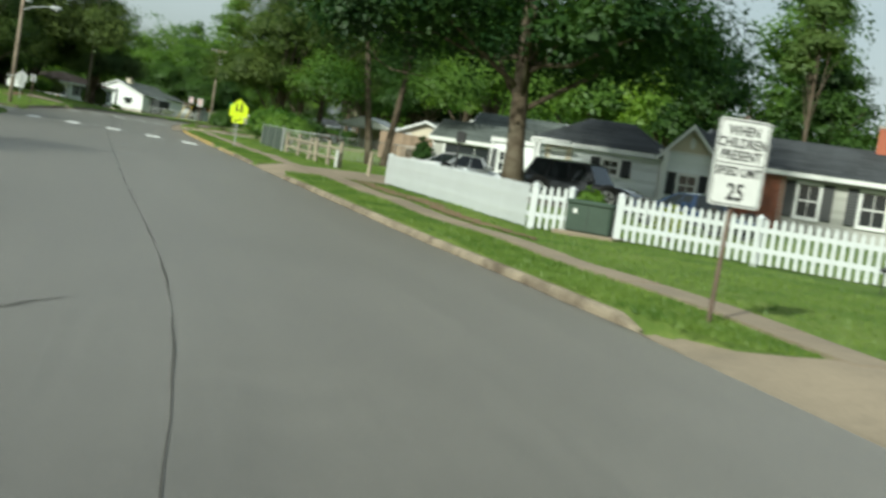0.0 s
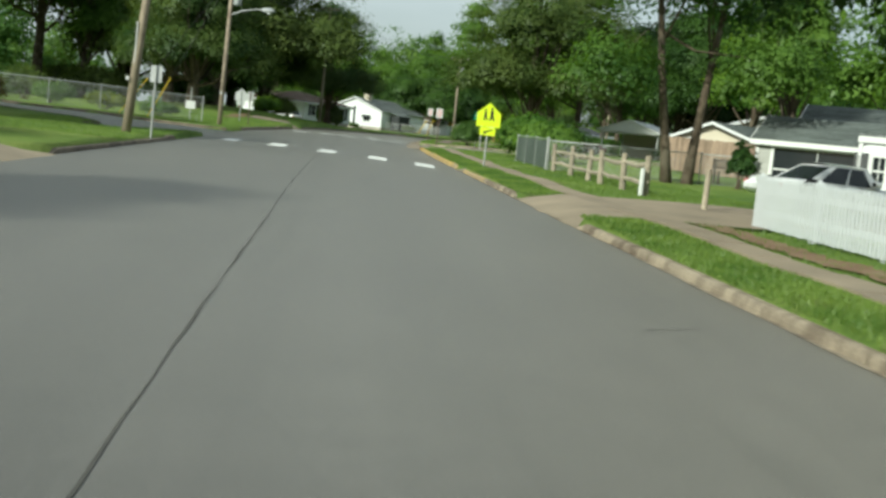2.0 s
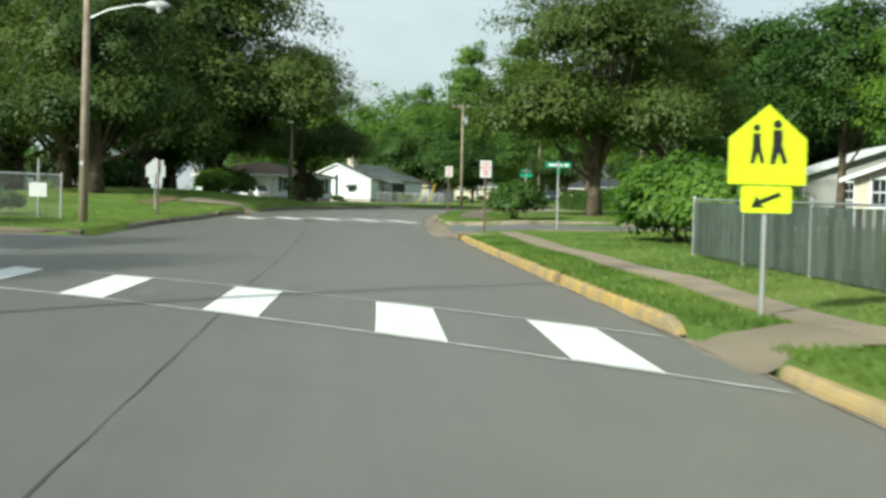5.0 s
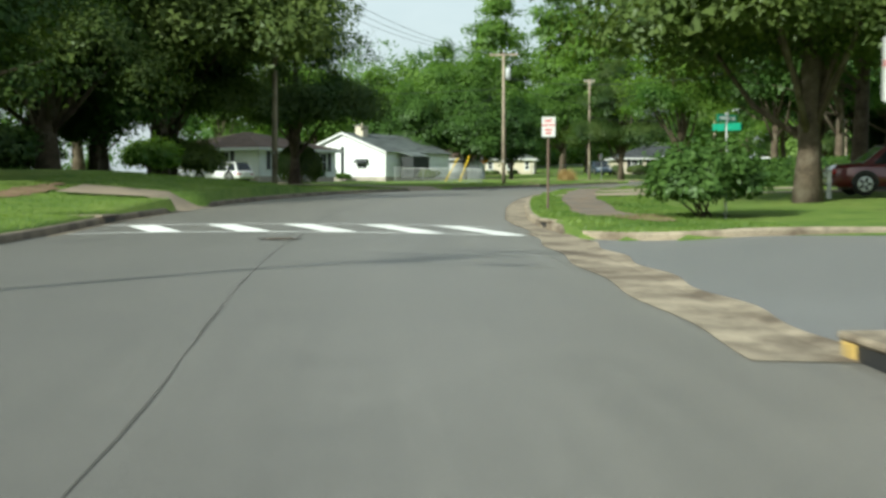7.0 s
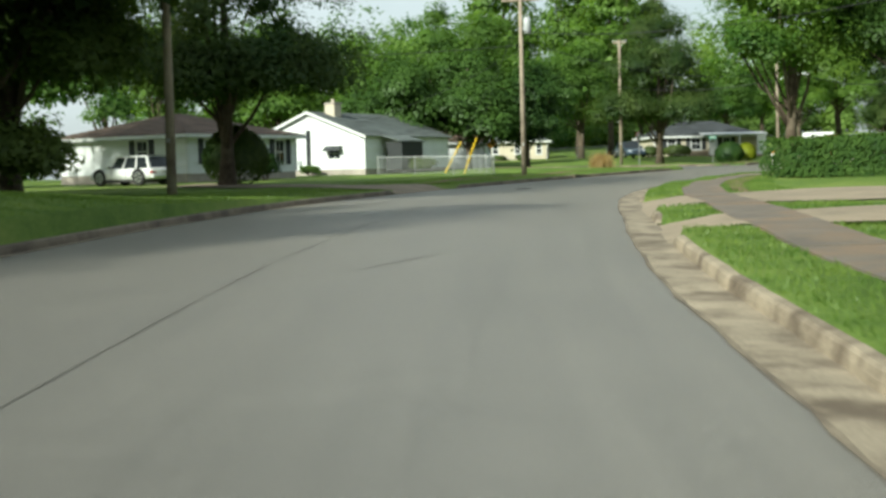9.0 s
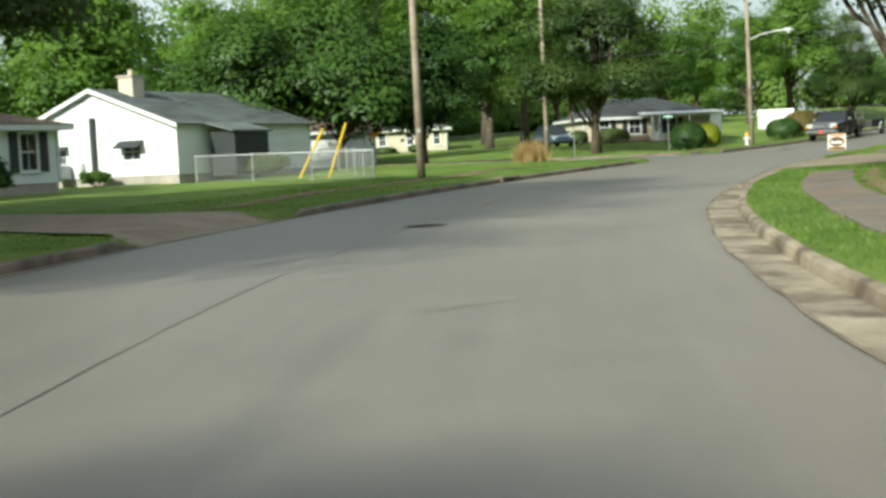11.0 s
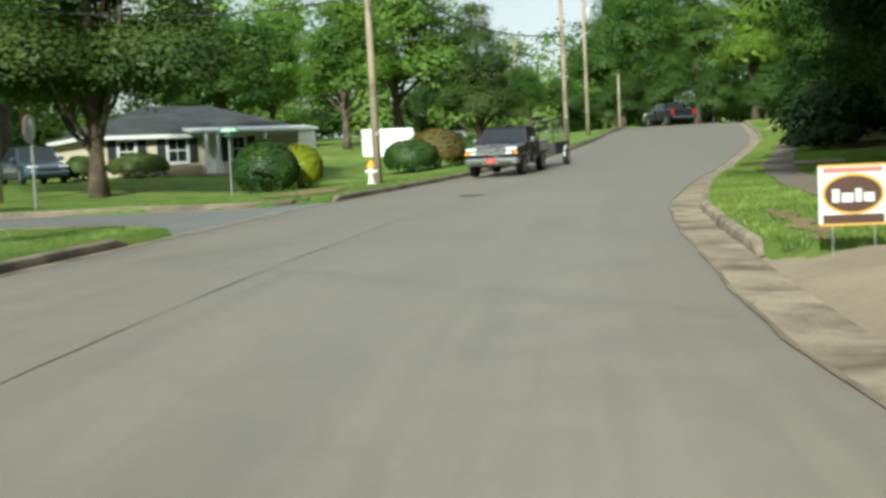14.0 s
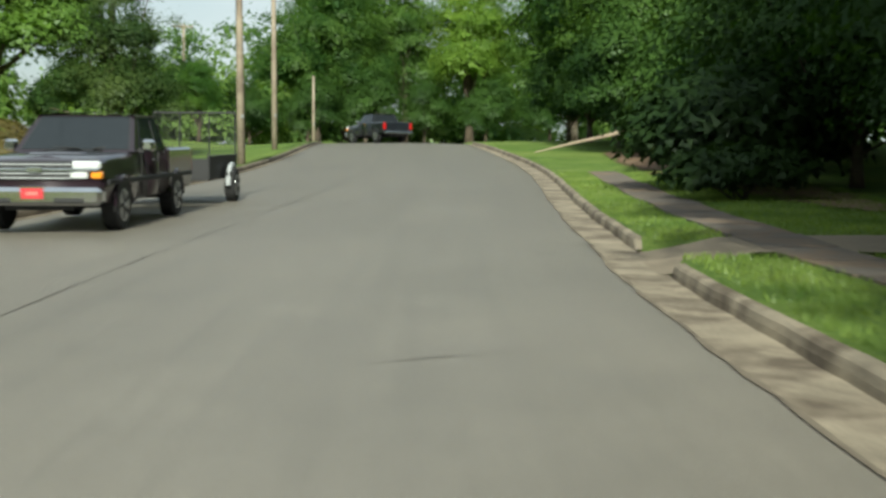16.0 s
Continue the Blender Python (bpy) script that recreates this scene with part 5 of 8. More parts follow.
def street_sign(x, y, face, h=2.6, cross=True, size=1.0):
    t = sign_thing("street_name_sign", "green street name blades on a thin galvanised post", x, y, face)
    t.scale = (size, size, size)
    post_of(t, h, GALV, 0.026)
    for k, (turn, z) in enumerate(((0.0, h + 0.0), (math.pi / 2, h - 0.2))):
        if k and not cross:
            break
        m = Matrix.Rotation(turn, 4, "Z")
        b = part("blade", Geo().soft(-0.38, -0.012, z - 0.085, 0.38, 0.012, z + 0.085, 0.005, m), SIGNGREEN, t)
        for x0, x1 in ((-0.29, 0.12), (0.17, 0.3)):
            part("text_bar", Geo().box(x0, -0.0145, z - 0.035, x1, -0.0125, z + 0.04, m), SIGNWHITE, b)
    part("cap", Geo().box(-0.03, -0.03, h - 0.1, 0.03, 0.03, h + 0.13), GALV, t)


def stop_sign(x, y, face):
    t = sign_thing("stop_sign", "stop sign seen from its grey aluminium back, on a steel post", x, y, face)
    post_of(t, 2.3, GALV, 0.03)
    o = [(0.36 * math.cos(radians(22.5 + 45 * k)) / math.cos(radians(22.5)), 0.36 * math.sin(radians(22.5 + 45 * k)) / math.cos(radians(22.5))) for k in range(8)]
    p = part("panel", plate(shifted(o, 2.05), -0.045, -0.039), SIGNRED, t)
    part("panel_back", plate(shifted(o, 2.05), -0.038, -0.034), SIGNBACK, p, "bare aluminium back")
    words("STOP", 0.24, SIGNWHITE, p, 0, -0.047, 1.97)


def diamond_sign(x, y, face):
    t = sign_thing("warning_sign", "orange diamond warning sign on a steel post", x, y, face)
    post_of(t, 2.2, GALV, 0.03)
    part("panel", plate(shifted([(0.42, 0), (0, 0.42), (-0.42, 0), (0, -0.42)], 1.95), -0.045, -0.038), SIGNORANGE, t)


def yard_sign(x, y, face):
    t = sign_thing("yard_sign", "white lawn sign with a brown oval on wire legs", x, y, face)
    part("board", plate(shifted(rounded(0.66, 0.6, 0.012), 0.6), -0.006, 0.006), SIGNWHITE, t)
    b = [o for o in t.children][0]
    for z0 in (0.3, 0.878):
        part("border", Geo().box(-0.33, -0.0085, z0, 0.33, -0.0065, z0 + 0.022), SIGNGOLD, b)
    t.scale = (0.88, 0.88, 0.88)
    t.location.z -= 0.05
    part("heading_bar", Geo().box(-0.28, -0.0095, 0.82, 0.28, -0.0075, 0.866), SIGNPINK, b)
    part("oval_rim", plate(shifted([((0.29 + 0.012 * (k % 2)) * math.cos(k * 0.1309), (0.195 + 0.012 * (k % 2)) * math.sin(k * 0.1309)) for k in range(48)], 0.61), -0.0085, -0.007), SIGNGOLD, b)
    part("oval", plate(shifted([(0.27 * math.cos(k * 0.2618), 0.175 * math.sin(k * 0.2618)) for k in range(24)], 0.61), -0.0095, -0.0075), SIGNBROWN, b)
    for x0, x1, z0, z1 in ((-0.2, -0.13, 0.53, 0.66), (-0.11, 0.0, 0.53, 0.62), (0.02, 0.08, 0.53, 0.66), (0.1, 0.2, 0.53, 0.62)):
        part("text_bar", Geo().box(x0, -0.0125, z0, x1, -0.0105, z1), SIGNWHITE, b)
    part("footer_bar", Geo().box(-0.29, -0.0095, 0.325, 0.29, -0.0075, 0.41), SIGNBROWN, b)
    for e in (-0.2, 0.2):
        part("leg", Geo().tube([(e, 0.012, -0.15), (e, 0.012, 0.8)], 0.005, 5), GALV, t)


SIGNGOLD = plain("ochre print", (0.5, 0.3, 0.05), 0.6)
SIGNPINK = plain("faded red print", (0.62, 0.16, 0.14), 0.6)
SIGNBROWN = plain("dark brown print", (0.06, 0.025, 0.015), 0.6)


# ---- fences ----
def on_line(a, b, f):
    return a[0] + (b[0] - a[0]) * f, a[1] + (b[1] - a[1]) * f


def picket_fence(label, a, b, h, pitch, group=""):
    ln, ang = math.dist(a, b), math.atan2(b[1] - a[1], b[0] - a[0])
    t = thing("picket_fence", label, "fence", a[0], a[1], gz(*a), ang)
    z1 = gz(*b) - gz(*a)
    me = Geo().prism([(-0.035, 0), (0.035, 0), (0.035, h - 0.06), (0, h), (-0.035, h - 0.06)], -0.009, 0.009, "xzy").mesh("picket", WHITE)
    n = int(ln / pitch)
    rngf = random.Random(int(ln * 100))
    for k in range(n):
        x = (k + 0.5) * pitch
        part("picket", me, WHITE, t, loc=(x, -0.03, z1 * x / ln + 0.04 + rngf.uniform(-0.008, 0.008)))
    for zz in (0.24, h - 0.22):
        part("rail", Geo().add([(0, y, zz + d) for y in (-0.018, 0.03) for d in (0, 0.085)] + [(ln, y, zz + z1 + d) for y in (-0.018, 0.03) for d in (0, 0.085)],
                               [(0, 1, 3, 2), (4, 6, 7, 5), (0, 4, 5, 1), (2, 3, 7, 6), (0, 2, 6, 4), (1, 5, 7, 3)]), WHITE, t)
    m = max(1, round(ln / 2.4))
    for k in range(m + 1):
        x = ln * k / m
        p = part("post", Geo().soft(x - 0.055, 0.0, -0.2 + z1 * k / m, x + 0.055, 0.11, h + 0.02 + z1 * k / m, 0.008), WHITE, t)
        part("post_cap", Geo().add([(x - 0.07, -0.015, h + 0.02 + z1 * k / m), (x + 0.07, -0.015, h + 0.02 + z1 * k / m), (x + 0.07, 0.125, h + 0.02 + z1 * k / m), (x - 0.07, 0.125, h + 0.02 + z1 * k / m), (x, 0.055, h + 0.09 + z1 * k / m)],
                                   [(0, 1, 4), (1, 2, 4), (2, 3, 4), (3, 0, 4), (0, 3, 2, 1)]), WHITE, p)
    return t


def rail_fence(label, pts, h):
    t = thing("split_rail_fence", label, "fence", pts[0][0], pts[0][1], gz(*pts[0]))
    base = np.array([pts[0][0], pts[0][1], gz(*pts[0])])
    r = random.Random(9)
    loc = [Vector((p[0] - base[0], p[1] - base[1], gz(*p) - base[2])) for p in pts]
    for p in loc:
        lx, ly = r.uniform(-0.05, 0.05), r.uniform(-0.05, 0.05)
        part("post", Geo().tube([p + Vector((0, 0, -0.3)), p + Vector((lx * 0.5, ly * 0.5, h * 0.5)), p + Vector((lx, ly, h + 0.05))], [0.085, 0.08, 0.07], 7), TIMBER, t)
    for a, b in zip(loc[:-1], loc[1:]):
        for z in (0.36 * h, 0.8 * h):
            g = Geo()
            pts3, rad = [], []
            for k in range(6):
                f = k / 5
                q = a.lerp(b, -0.05 + 1.1 * f) + Vector((r.uniform(-0.02, 0.02), r.uniform(-0.02, 0.02), z + r.uniform(-0.03, 0.03) - 0.03 * math.sin(f * 3.14)))
                pts3.append(q)
                rad.append(0.03 + 0.03 * math.sin(f * 3.14)**0.5)
            part("rail", g.tube(pts3, rad, 6), TIMBER, t)
    return t


def mesh_fabric(g, ln, h, z1, pitch):
    """Woven wire: slanting strands both ways."""
    n = int((ln + h) / pitch)
    w = 0.004
    for k in range(n):
        for sg in (1, -1):
            x0 = k * pitch - h
            a, b = x0, x0 + h
            za, zb = (0, h) if sg > 0 else (h, 0)
            fa, fb = max(0, -a / h), min(1, (ln - a) / h)
            if fb <= fa:
                continue
            p, q = (a + h * fa, za + (zb - za) * fa), (a + h * fb, za + (zb - za) * fb)
            g.add([(p[0] - w, 0, p[1] + z1 * p[0] / ln), (p[0] + w, 0, p[1] + z1 * p[0] / ln), (q[0] + w, 0, q[1] + z1 * q[0] / ln), (q[0] - w, 0, q[1] + z1 * q[0] / ln)], [(0, 1, 2, 3)])


def chain_fence(label, a, b, h, slats=0, pitch=0.09):
    ln, ang = math.dist(a, b), math.atan2(b[1] - a[1], b[0] - a[0])
    t = thing("chain_link_fence", label, "fence", a[0], a[1], gz(*a), ang)
    z1 = gz(*b) - gz(*a)
    m = max(1, round(ln / 2.8))
    for k in range(m + 1):
        x = ln * k / m
        p = part("post", Geo().tube([(x, 0, -0.2 + z1 * k / m), (x, 0, h + 0.03 + z1 * k / m)], 0.03 if k in (0, m) else 0.022, 8), GALV, t)
        part("post_cap", Geo().tube([(x, 0, h + 0.03 + z1 * k / m), (x, 0, h + 0.07 + z1 * k / m)], [0.035, 0.012], 8), GALV, p)
    part("top_rail", Geo().tube([(0, 0, h), (ln, 0, h + z1)], 0.018, 7), GALV, t)
    g = Geo()
    mesh_fabric(g, ln, h, z1, pitch)
    part("wire_mesh", g.mesh("wire_mesh", GALV, fix=False), GALV, t, kind="stuff")
    for k in range(slats):
        x = ln * (k + 0.5) / slats
        part("slat", Geo().box(x - ln / slats * 0.42, 0.006, 0.06 + z1 * x / ln, x + ln / slats * 0.42, 0.012, h - 0.05 + z1 * x / ln), SLAT, t)
    return t


def board_fence(label, a, b, h, w=0.14):
    ln, ang = math.dist(a, b), math.atan2(b[1] - a[1], b[0] - a[0])
    t = thing("board_fence", label, "fence", a[0], a[1], gz(*a), ang)
    r = random.Random(3)
    z1 = gz(*b) - gz(*a)
    me = Geo().soft(-w / 2 + 0.004, -0.012, 0, w / 2 - 0.004, 0.012, h, 0.006).mesh("board", BOARDS)
    for k in range(int(ln / w)):
        x = (k + 0.5) * w
        part("board", me, BOARDS, t, loc=(x, -0.03, 0.03 + z1 * x / ln + r.uniform(-0.04, 0.03)), rot=r.uniform(-0.05, 0.05))
    for z in (0.35, h - 0.3):
        part("rail", Geo().box(0, 0, z, ln, 0.05, z + 0.09), BOARDS, t)
    for k in range(max(2, round(ln / 2.4)) + 1):
        x = ln * k / max(2, round(ln / 2.4))
        part("post", Geo().box(x - 0.05, 0.02, -0.2, x + 0.05, 0.12, h - 0.05), BOARDS, t)
    return t


# ---- houses ----
def wall_geo(ln, h, holes, m, siding=0.18, thick=0.16):
    """A wall with openings through it; siding: the boards' height, 0 for a smooth wall."""
    xs = sorted({0.0, ln, *[q for o in holes for q in o[:2]]})
    zs = {0.0, h, *[q for o in holes for q in o[2:4]]}
    if siding:
        zs |= {k * siding for k in range(1, int(h / siding) + 1) if k * siding < h - 0.02}
    zs = sorted(zs)
    g = Geo()
    for x0, x1 in zip(xs[:-1], xs[1:]):
        for z0, z1 in zip(zs[:-1], zs[1:]):
            cx, cz = (x0 + x1) / 2, (z0 + z1) / 2
            if any(o[0] < cx < o[1] and o[2] < cz < o[3] for o in holes):
                continue
            lip = 0.0
            if siding:
                f0, f1 = (z0 % siding) / siding, (z1 % siding) / siding or 1.0
                lip = 0.016
                o0, o1 = -lip * (1 - f0), -lip * (1 - f1)
            else:
                o0 = o1 = 0.0
            p = [(x0, o0, z0), (x1, o0, z0), (x1, o1, z1), (x0, o1, z1), (x0, thick, z0), (x1, thick, z0), (x1, thick, z1), (x0, thick, z1)]
            g.add([m @ Vector(q) for q in p], [(0, 1, 2, 3), (4, 7, 6, 5), (0, 4, 5, 1), (3, 2, 6, 7), (0, 3, 7, 4), (1, 5, 6, 2)])
    return g


def window(t, m, o, shutters=True, blind=True, cross=True, name="window"):
    x0, x1, z0, z1 = o[:4]
    g = Geo()
    for a, b, c, d in ((x0 - 0.07, x0 + 0.04, z0 - 0.05, z1 + 0.07), (x1 - 0.04, x1 + 0.07, z0 - 0.05, z1 + 0.07), (x0 + 0.04, x1 - 0.04, z1 - 0.04, z1 + 0.07), (x0 + 0.04, x1 - 0.04, z0 - 0.05, z0 + 0.04)):
        g.box(a, -0.035, c, b, 0.05, d, m)
    w = part(name, g, TRIM, t)
    part("pane", Geo().box(x0 + 0.03, 0.03, z0 + 0.03, x1 - 0.03, 0.04, z1 - 0.03, m), GLASS, w)
    zm = (z0 + z1) / 2
    g = Geo().box(x0 + 0.04, 0.005, zm - 0.025, x1 - 0.04, 0.028, zm + 0.025, m)
    if cross:
        xm = (x0 + x1) / 2
        g.box(xm - 0.012, 0.01, z0 + 0.04, xm + 0.012, 0.027, zm - 0.026, m).box(xm - 0.012, 0.01, zm + 0.026, xm + 0.012, 0.027, z1 - 0.04, m)
    part("sash_bar", g, TRIM, w)
    part("sill", Geo().box(x0 - 0.1, -0.075, z0 - 0.09, x1 + 0.1, -0.002, z0 - 0.052, m), TRIM, w)
    if shutters:
        for sx in (x0 - 0.45, x1 + 0.09):
            zig = [(-0.018, z0 - 0.04), (-0.045, z0 - 0.04)]
            for k in range(12):
                z = z0 + (z1 - z0) * k / 12
                zig += [(-0.058, z + 0.01), (-0.04, z + (z1 - z0) / 13)]
            zig += [(-0.045, z1 + 0.05), (-0.018, z1 + 0.05)]
            g = Geo().prism(zig, sx, sx + 0.36, "yzx")
            g.v = [tuple(m @ Vector(q)) for q in g.v]
            part("shutter", g, SHUTTER, w)
    if blind:
        part("blind", Geo().box(x0 + 0.02, 0.09, zm - 0.1, x1 - 0.02, 0.1, z1, m), CURTAIN, w)
    return w


def door(t, m, o, material=None):
    x0, x1, z0, z1 = o[:4]
    g = Geo()
    for a, b, c, d in ((x0 - 0.08, x0 + 0.03, 0, z1 + 0.08), (x1 - 0.03, x1 + 0.08, 0, z1 + 0.08), (x0 + 0.03, x1 - 0.03, z1 - 0.03, z1 + 0.08)):
        g.box(a, -0.03, c, b, 0.06, d, m)
    w = part("door", g, TRIM, t)
    g = Geo().box(x0 + 0.032, 0.02, 0.02, x1 - 0.032, 0.06, z1 - 0.032, m)
    for zz in (0.25, 1.15):
        g.box(x0 + 0.15, 0.005, zz, x1 - 0.15, 0.019, zz + 0.65, m)
    part("leaf", g, material or DOORP, w)
    part("handle", Geo().tube([m @ Vector((x1 - 0.12, -0.03, 1.02)), m @ Vector((x1 - 0.12, 0.02, 1.02))], 0.025, 8), CHROME, w)
    return w


def roof_plane(g, e0, e1, r1, r0, courses, thick=0.05):
    """Shingle courses between an eave and a ridge, each lapping the one below."""
    e0, e1, r0, r1 = map(Vector, (e0, e1, r0, r1))
    n = (e1 - e0).cross(r0 - e0).normalized()
    if n.z < 0:
        n = -n
    for k in range(courses):
        a, b = k / courses, (k + 1.06) / courses
        p0, p1 = e0.lerp(r0, a), e1.lerp(r1, a)
        q0, q1 = e0.lerp(r0, min(b, 1)), e1.lerp(r1, min(b, 1))
        m = max(1, int((p1 - p0).length / 0.9))
        sh = 0.5 * (k % 2) / m
        cuts = [0] + [min(1, max(0, (j + 0.5) / m + sh - 0.25 / m)) for j in range(m)] + [1]
        for c0, c1 in zip(cuts[:-1], cuts[1:]):
            if c1 - c0 < 1e-3:
                continue
            A, B, C, D = p0.lerp(p1, c0), p0.lerp(p1, c1), q0.lerp(q1, c1), q0.lerp(q1, c0)
            up = n * (thick + 0.022)
            lo = n * thick
            g.add([A, B, C, D, A + up, B + up, C + lo, D + lo], [(4, 5, 6, 7), (0, 1, 5, 4), (1, 2, 6, 5), (3, 0, 4, 7), (0, 3, 2, 1)])


def house(label, x, y, turn, ln, wd, h, rise, wall_mat, roof_mat, roof="gable_x", front=(), left=(), right=(), siding=0.18, over=0.4, base=0.0, shutters=True, chimney=None, name="house", z=None):
    """A box house: front along local x facing -y. Openings: (kind, x0, x1, z0, z1)."""
    t = thing(name, label, "house", x, y, (gz(x, y) if z is None else z) + base, turn)
    sides = {"wall_front": (Matrix.Identity(4), ln, front), "wall_back": (Matrix.Translation((ln, wd, 0)) @ Matrix.Rotation(math.pi, 4, "Z"), ln, ()),
             "wall_left": (Matrix.Translation((0, wd, 0)) @ Matrix.Rotation(-math.pi / 2, 4, "Z"), wd, left),
             "wall_right": (Matrix.Translation((ln, 0, 0)) @ Matrix.Rotation(math.pi / 2, 4, "Z"), wd, right)}
    for key, (m, w, ops) in sides.items():
        part("wall", wall_geo(w, h, [o[1:5] for o in ops], m, siding).mesh("wall", wall_mat, weld=True), wall_mat, t)
        for o in ops:
            if o[0] == "door":
                door(t, m, o[1:])
            elif o[0] == "window":
                window(t, m, o[1:], shutters)
            else:
                window(t, m, o[1:], False)
    part("foundation", Geo().box(0.02, 0.02, -0.6, ln - 0.02, wd - 0.02, 0.0), MORTAR, t)
    part("ceiling_deck", Geo().box(0.05, 0.05, h - 0.06, ln - 0.05, wd - 0.05, h), TRIM, t)
    for cx, cy in ((0, 0), (ln, 0), (0, wd), (ln, wd)):
        part("corner_board", Geo().box(cx - 0.05, cy - 0.05, 0, cx + 0.05, cy + 0.05, h), TRIM, t)
    g = Geo()
    top = h + rise
    o = over
    if roof == "gable_x":
        dz = rise * o / (wd / 2)
        roof_plane(g, (-o, -o, h - dz), (ln + o, -o, h - dz), (ln + o, wd / 2, top), (-o, wd / 2, top), 16)
        roof_plane(g, (ln + o, wd + o, h - dz), (-o, wd + o, h - dz), (-o, wd / 2, top), (ln + o, wd / 2, top), 16)
        for xx in (0, ln):
            part("gable", Geo().prism([(0, h), (wd, h), (wd / 2, top)], xx - 0.001 if xx else 0, xx - 0.12 if xx else 0.12, "yzx"), wall_mat, t)
        fas = [((-o, -o - 0.02, h - dz - 0.12), (ln + o, -o, h - dz + 0.04)), ((-o, wd + o, h - dz - 0.12), (ln + o, wd + o + 0.02, h - dz + 0.04))]
        for a, b in fas:
            part("gutter", Geo().box(*a, *b), TRIM, t)
        for xx in (-o - 0.03, ln + o):
            g2 = Geo()
            for ya, yb in ((-o, wd / 2), (wd + o, wd / 2)):
                g2.add([(xx, ya, h - dz - 0.1), (xx, ya, h - dz + 0.06), (xx, yb, top + 0.06), (xx, yb, top - 0.1), (xx + 0.03, ya, h - dz - 0.1), (xx + 0.03, ya, h - dz + 0.06), (xx + 0.03, yb, top + 0.06), (xx + 0.03, yb, top - 0.1)],
                       [(0, 1, 2, 3), (4, 7, 6, 5), (0, 4, 5, 1), (1, 5, 6, 2), (2, 6, 7, 3), (3, 7, 4, 0)])
            part("barge_board", g2, TRIM, t)
    elif roof == "gable_y":
        dz = rise * o / (ln / 2)
        roof_plane(g, (-o, wd + o, h - dz), (-o, -o, h - dz), (ln / 2, -o, top), (ln / 2, wd + o, top), 16)
        roof_plane(g, (ln + o, -o, h - dz), (ln + o, wd + o, h - dz), (ln / 2, wd + o, top), (ln / 2, -o, top), 16)
        for yy in (0, wd):
            part("gable", Geo().prism([(0, h), (ln, h), (ln / 2, top)], yy - 0.12 if yy else 0, yy if yy else 0.12, "xzy"), wall_mat, t)
        for yy in (-o - 0.03, wd + o):
            g2 = Geo()
            for xa, xb in ((-o, ln / 2), (ln + o, ln / 2)):
                g2.add([(xa, yy, h - dz - 0.1), (xa, yy, h - dz + 0.06), (xb, yy, top + 0.06), (xb, yy, top - 0.1), (xa, yy + 0.03, h - dz - 0.1), (xa, yy + 0.03, h - dz + 0.06), (xb, yy + 0.03, top + 0.06), (xb, yy + 0.03, top - 0.1)],
                       [(0, 1, 2, 3), (4, 7, 6, 5), (0, 4, 5, 1), (1, 5, 6, 2), (2, 6, 7, 3), (3, 7, 4, 0)])
            part("barge_board", g2, TRIM, t)
    else:                                              # hip
        dz = 0.08
        e = min(wd / 2, ln / 2 - 0.3)
        A, B, C, D = (-o, -o, h - dz), (ln + o, -o, h - dz), (ln + o, wd + o, h - dz), (-o, wd + o, h - dz)
        R0, R1 = (e, wd / 2, top), (ln - e, wd / 2, top)
        roof_plane(g, A, B, R1, R0, 16)
        roof_plane(g, C, D, R0, R1, 16)
        roof_plane(g, D, A, R0, R0, 16)
        roof_plane(g, B, C, R1, R1, 16)
        part("fascia", Geo().box(-o - 0.02, -o - 0.02, h - dz - 0.14, ln + o + 0.02, -o, h - dz + 0.03).box(-o - 0.02, wd + o, h - dz - 0.14, ln + o + 0.02, wd + o + 0.02, h - dz + 0.03)
             .box(-o - 0.02, -o, h - dz - 0.14, -o, wd + o, h - dz + 0.03).box(ln + o, -o, h - dz - 0.14, ln + o + 0.02, wd + o, h - dz + 0.03), TRIM, t)
        part("soffit", Geo().box(-o, -o, h - 0.1, ln + o, 0.0, h - 0.07), TRIM, t)
    part("roof", g.mesh("roof", roof_mat, fix=False), roof_mat, t, kind="stuff")
    if chimney:
        cx, cy, ch = chimney
        c = part("chimney", Geo().soft(cx - 0.35, cy - 0.35, h, cx + 0.35, cy + 0.35, h + ch, 0.01), SIDING_T if wall_mat is SIDING_W else BRICK, t)
        part("chimney_cap", Geo().box(cx - 0.4, cy - 0.4, h + ch, cx + 0.4, cy + 0.4, h + ch + 0.08), MORTAR, c)
        part("flue", Geo().tube([(cx, cy, h + ch + 0.08), (cx, cy, h + ch + 0.3)], 0.1, 10), SIDING_T, c)
    return t


def brick_panel(parent, x0, x1, z0, z1, y):
    """Bricks laid in running bond, proud of a mortar bed."""
    part("mortar_bed", Geo().box(x0, y, z0, x1, y + 0.05, z1), MORTAR, parent)
    me = Geo().box(-0.098, -0.014, -0.03, 0.098, 0.004, 0.03).mesh("brick", BRICK)
    hf = Geo().box(-0.045, -0.014, -0.03, 0.045, 0.004, 0.03).mesh("half_brick", BRICK)
    rows = int((z1 - z0) / 0.072)
    for k in range(rows):
        z = z0 + (k + 0.5) * 0.072
        x = x0 + 0.1 + (0.105 if k % 2 else 0)
        if k % 2:
            part("brick", hf, BRICK, parent, loc=(x0 + 0.05, y, z))
        while x + 0.098 < x1:
            part("brick", me, BRICK, parent, loc=(x, y, z))
            x += 0.21
        if x1 - (x - 0.098) > 0.1:
            part("brick", hf, BRICK, parent, loc=(x1 - 0.05, y, z))


# ---- vehicles ----


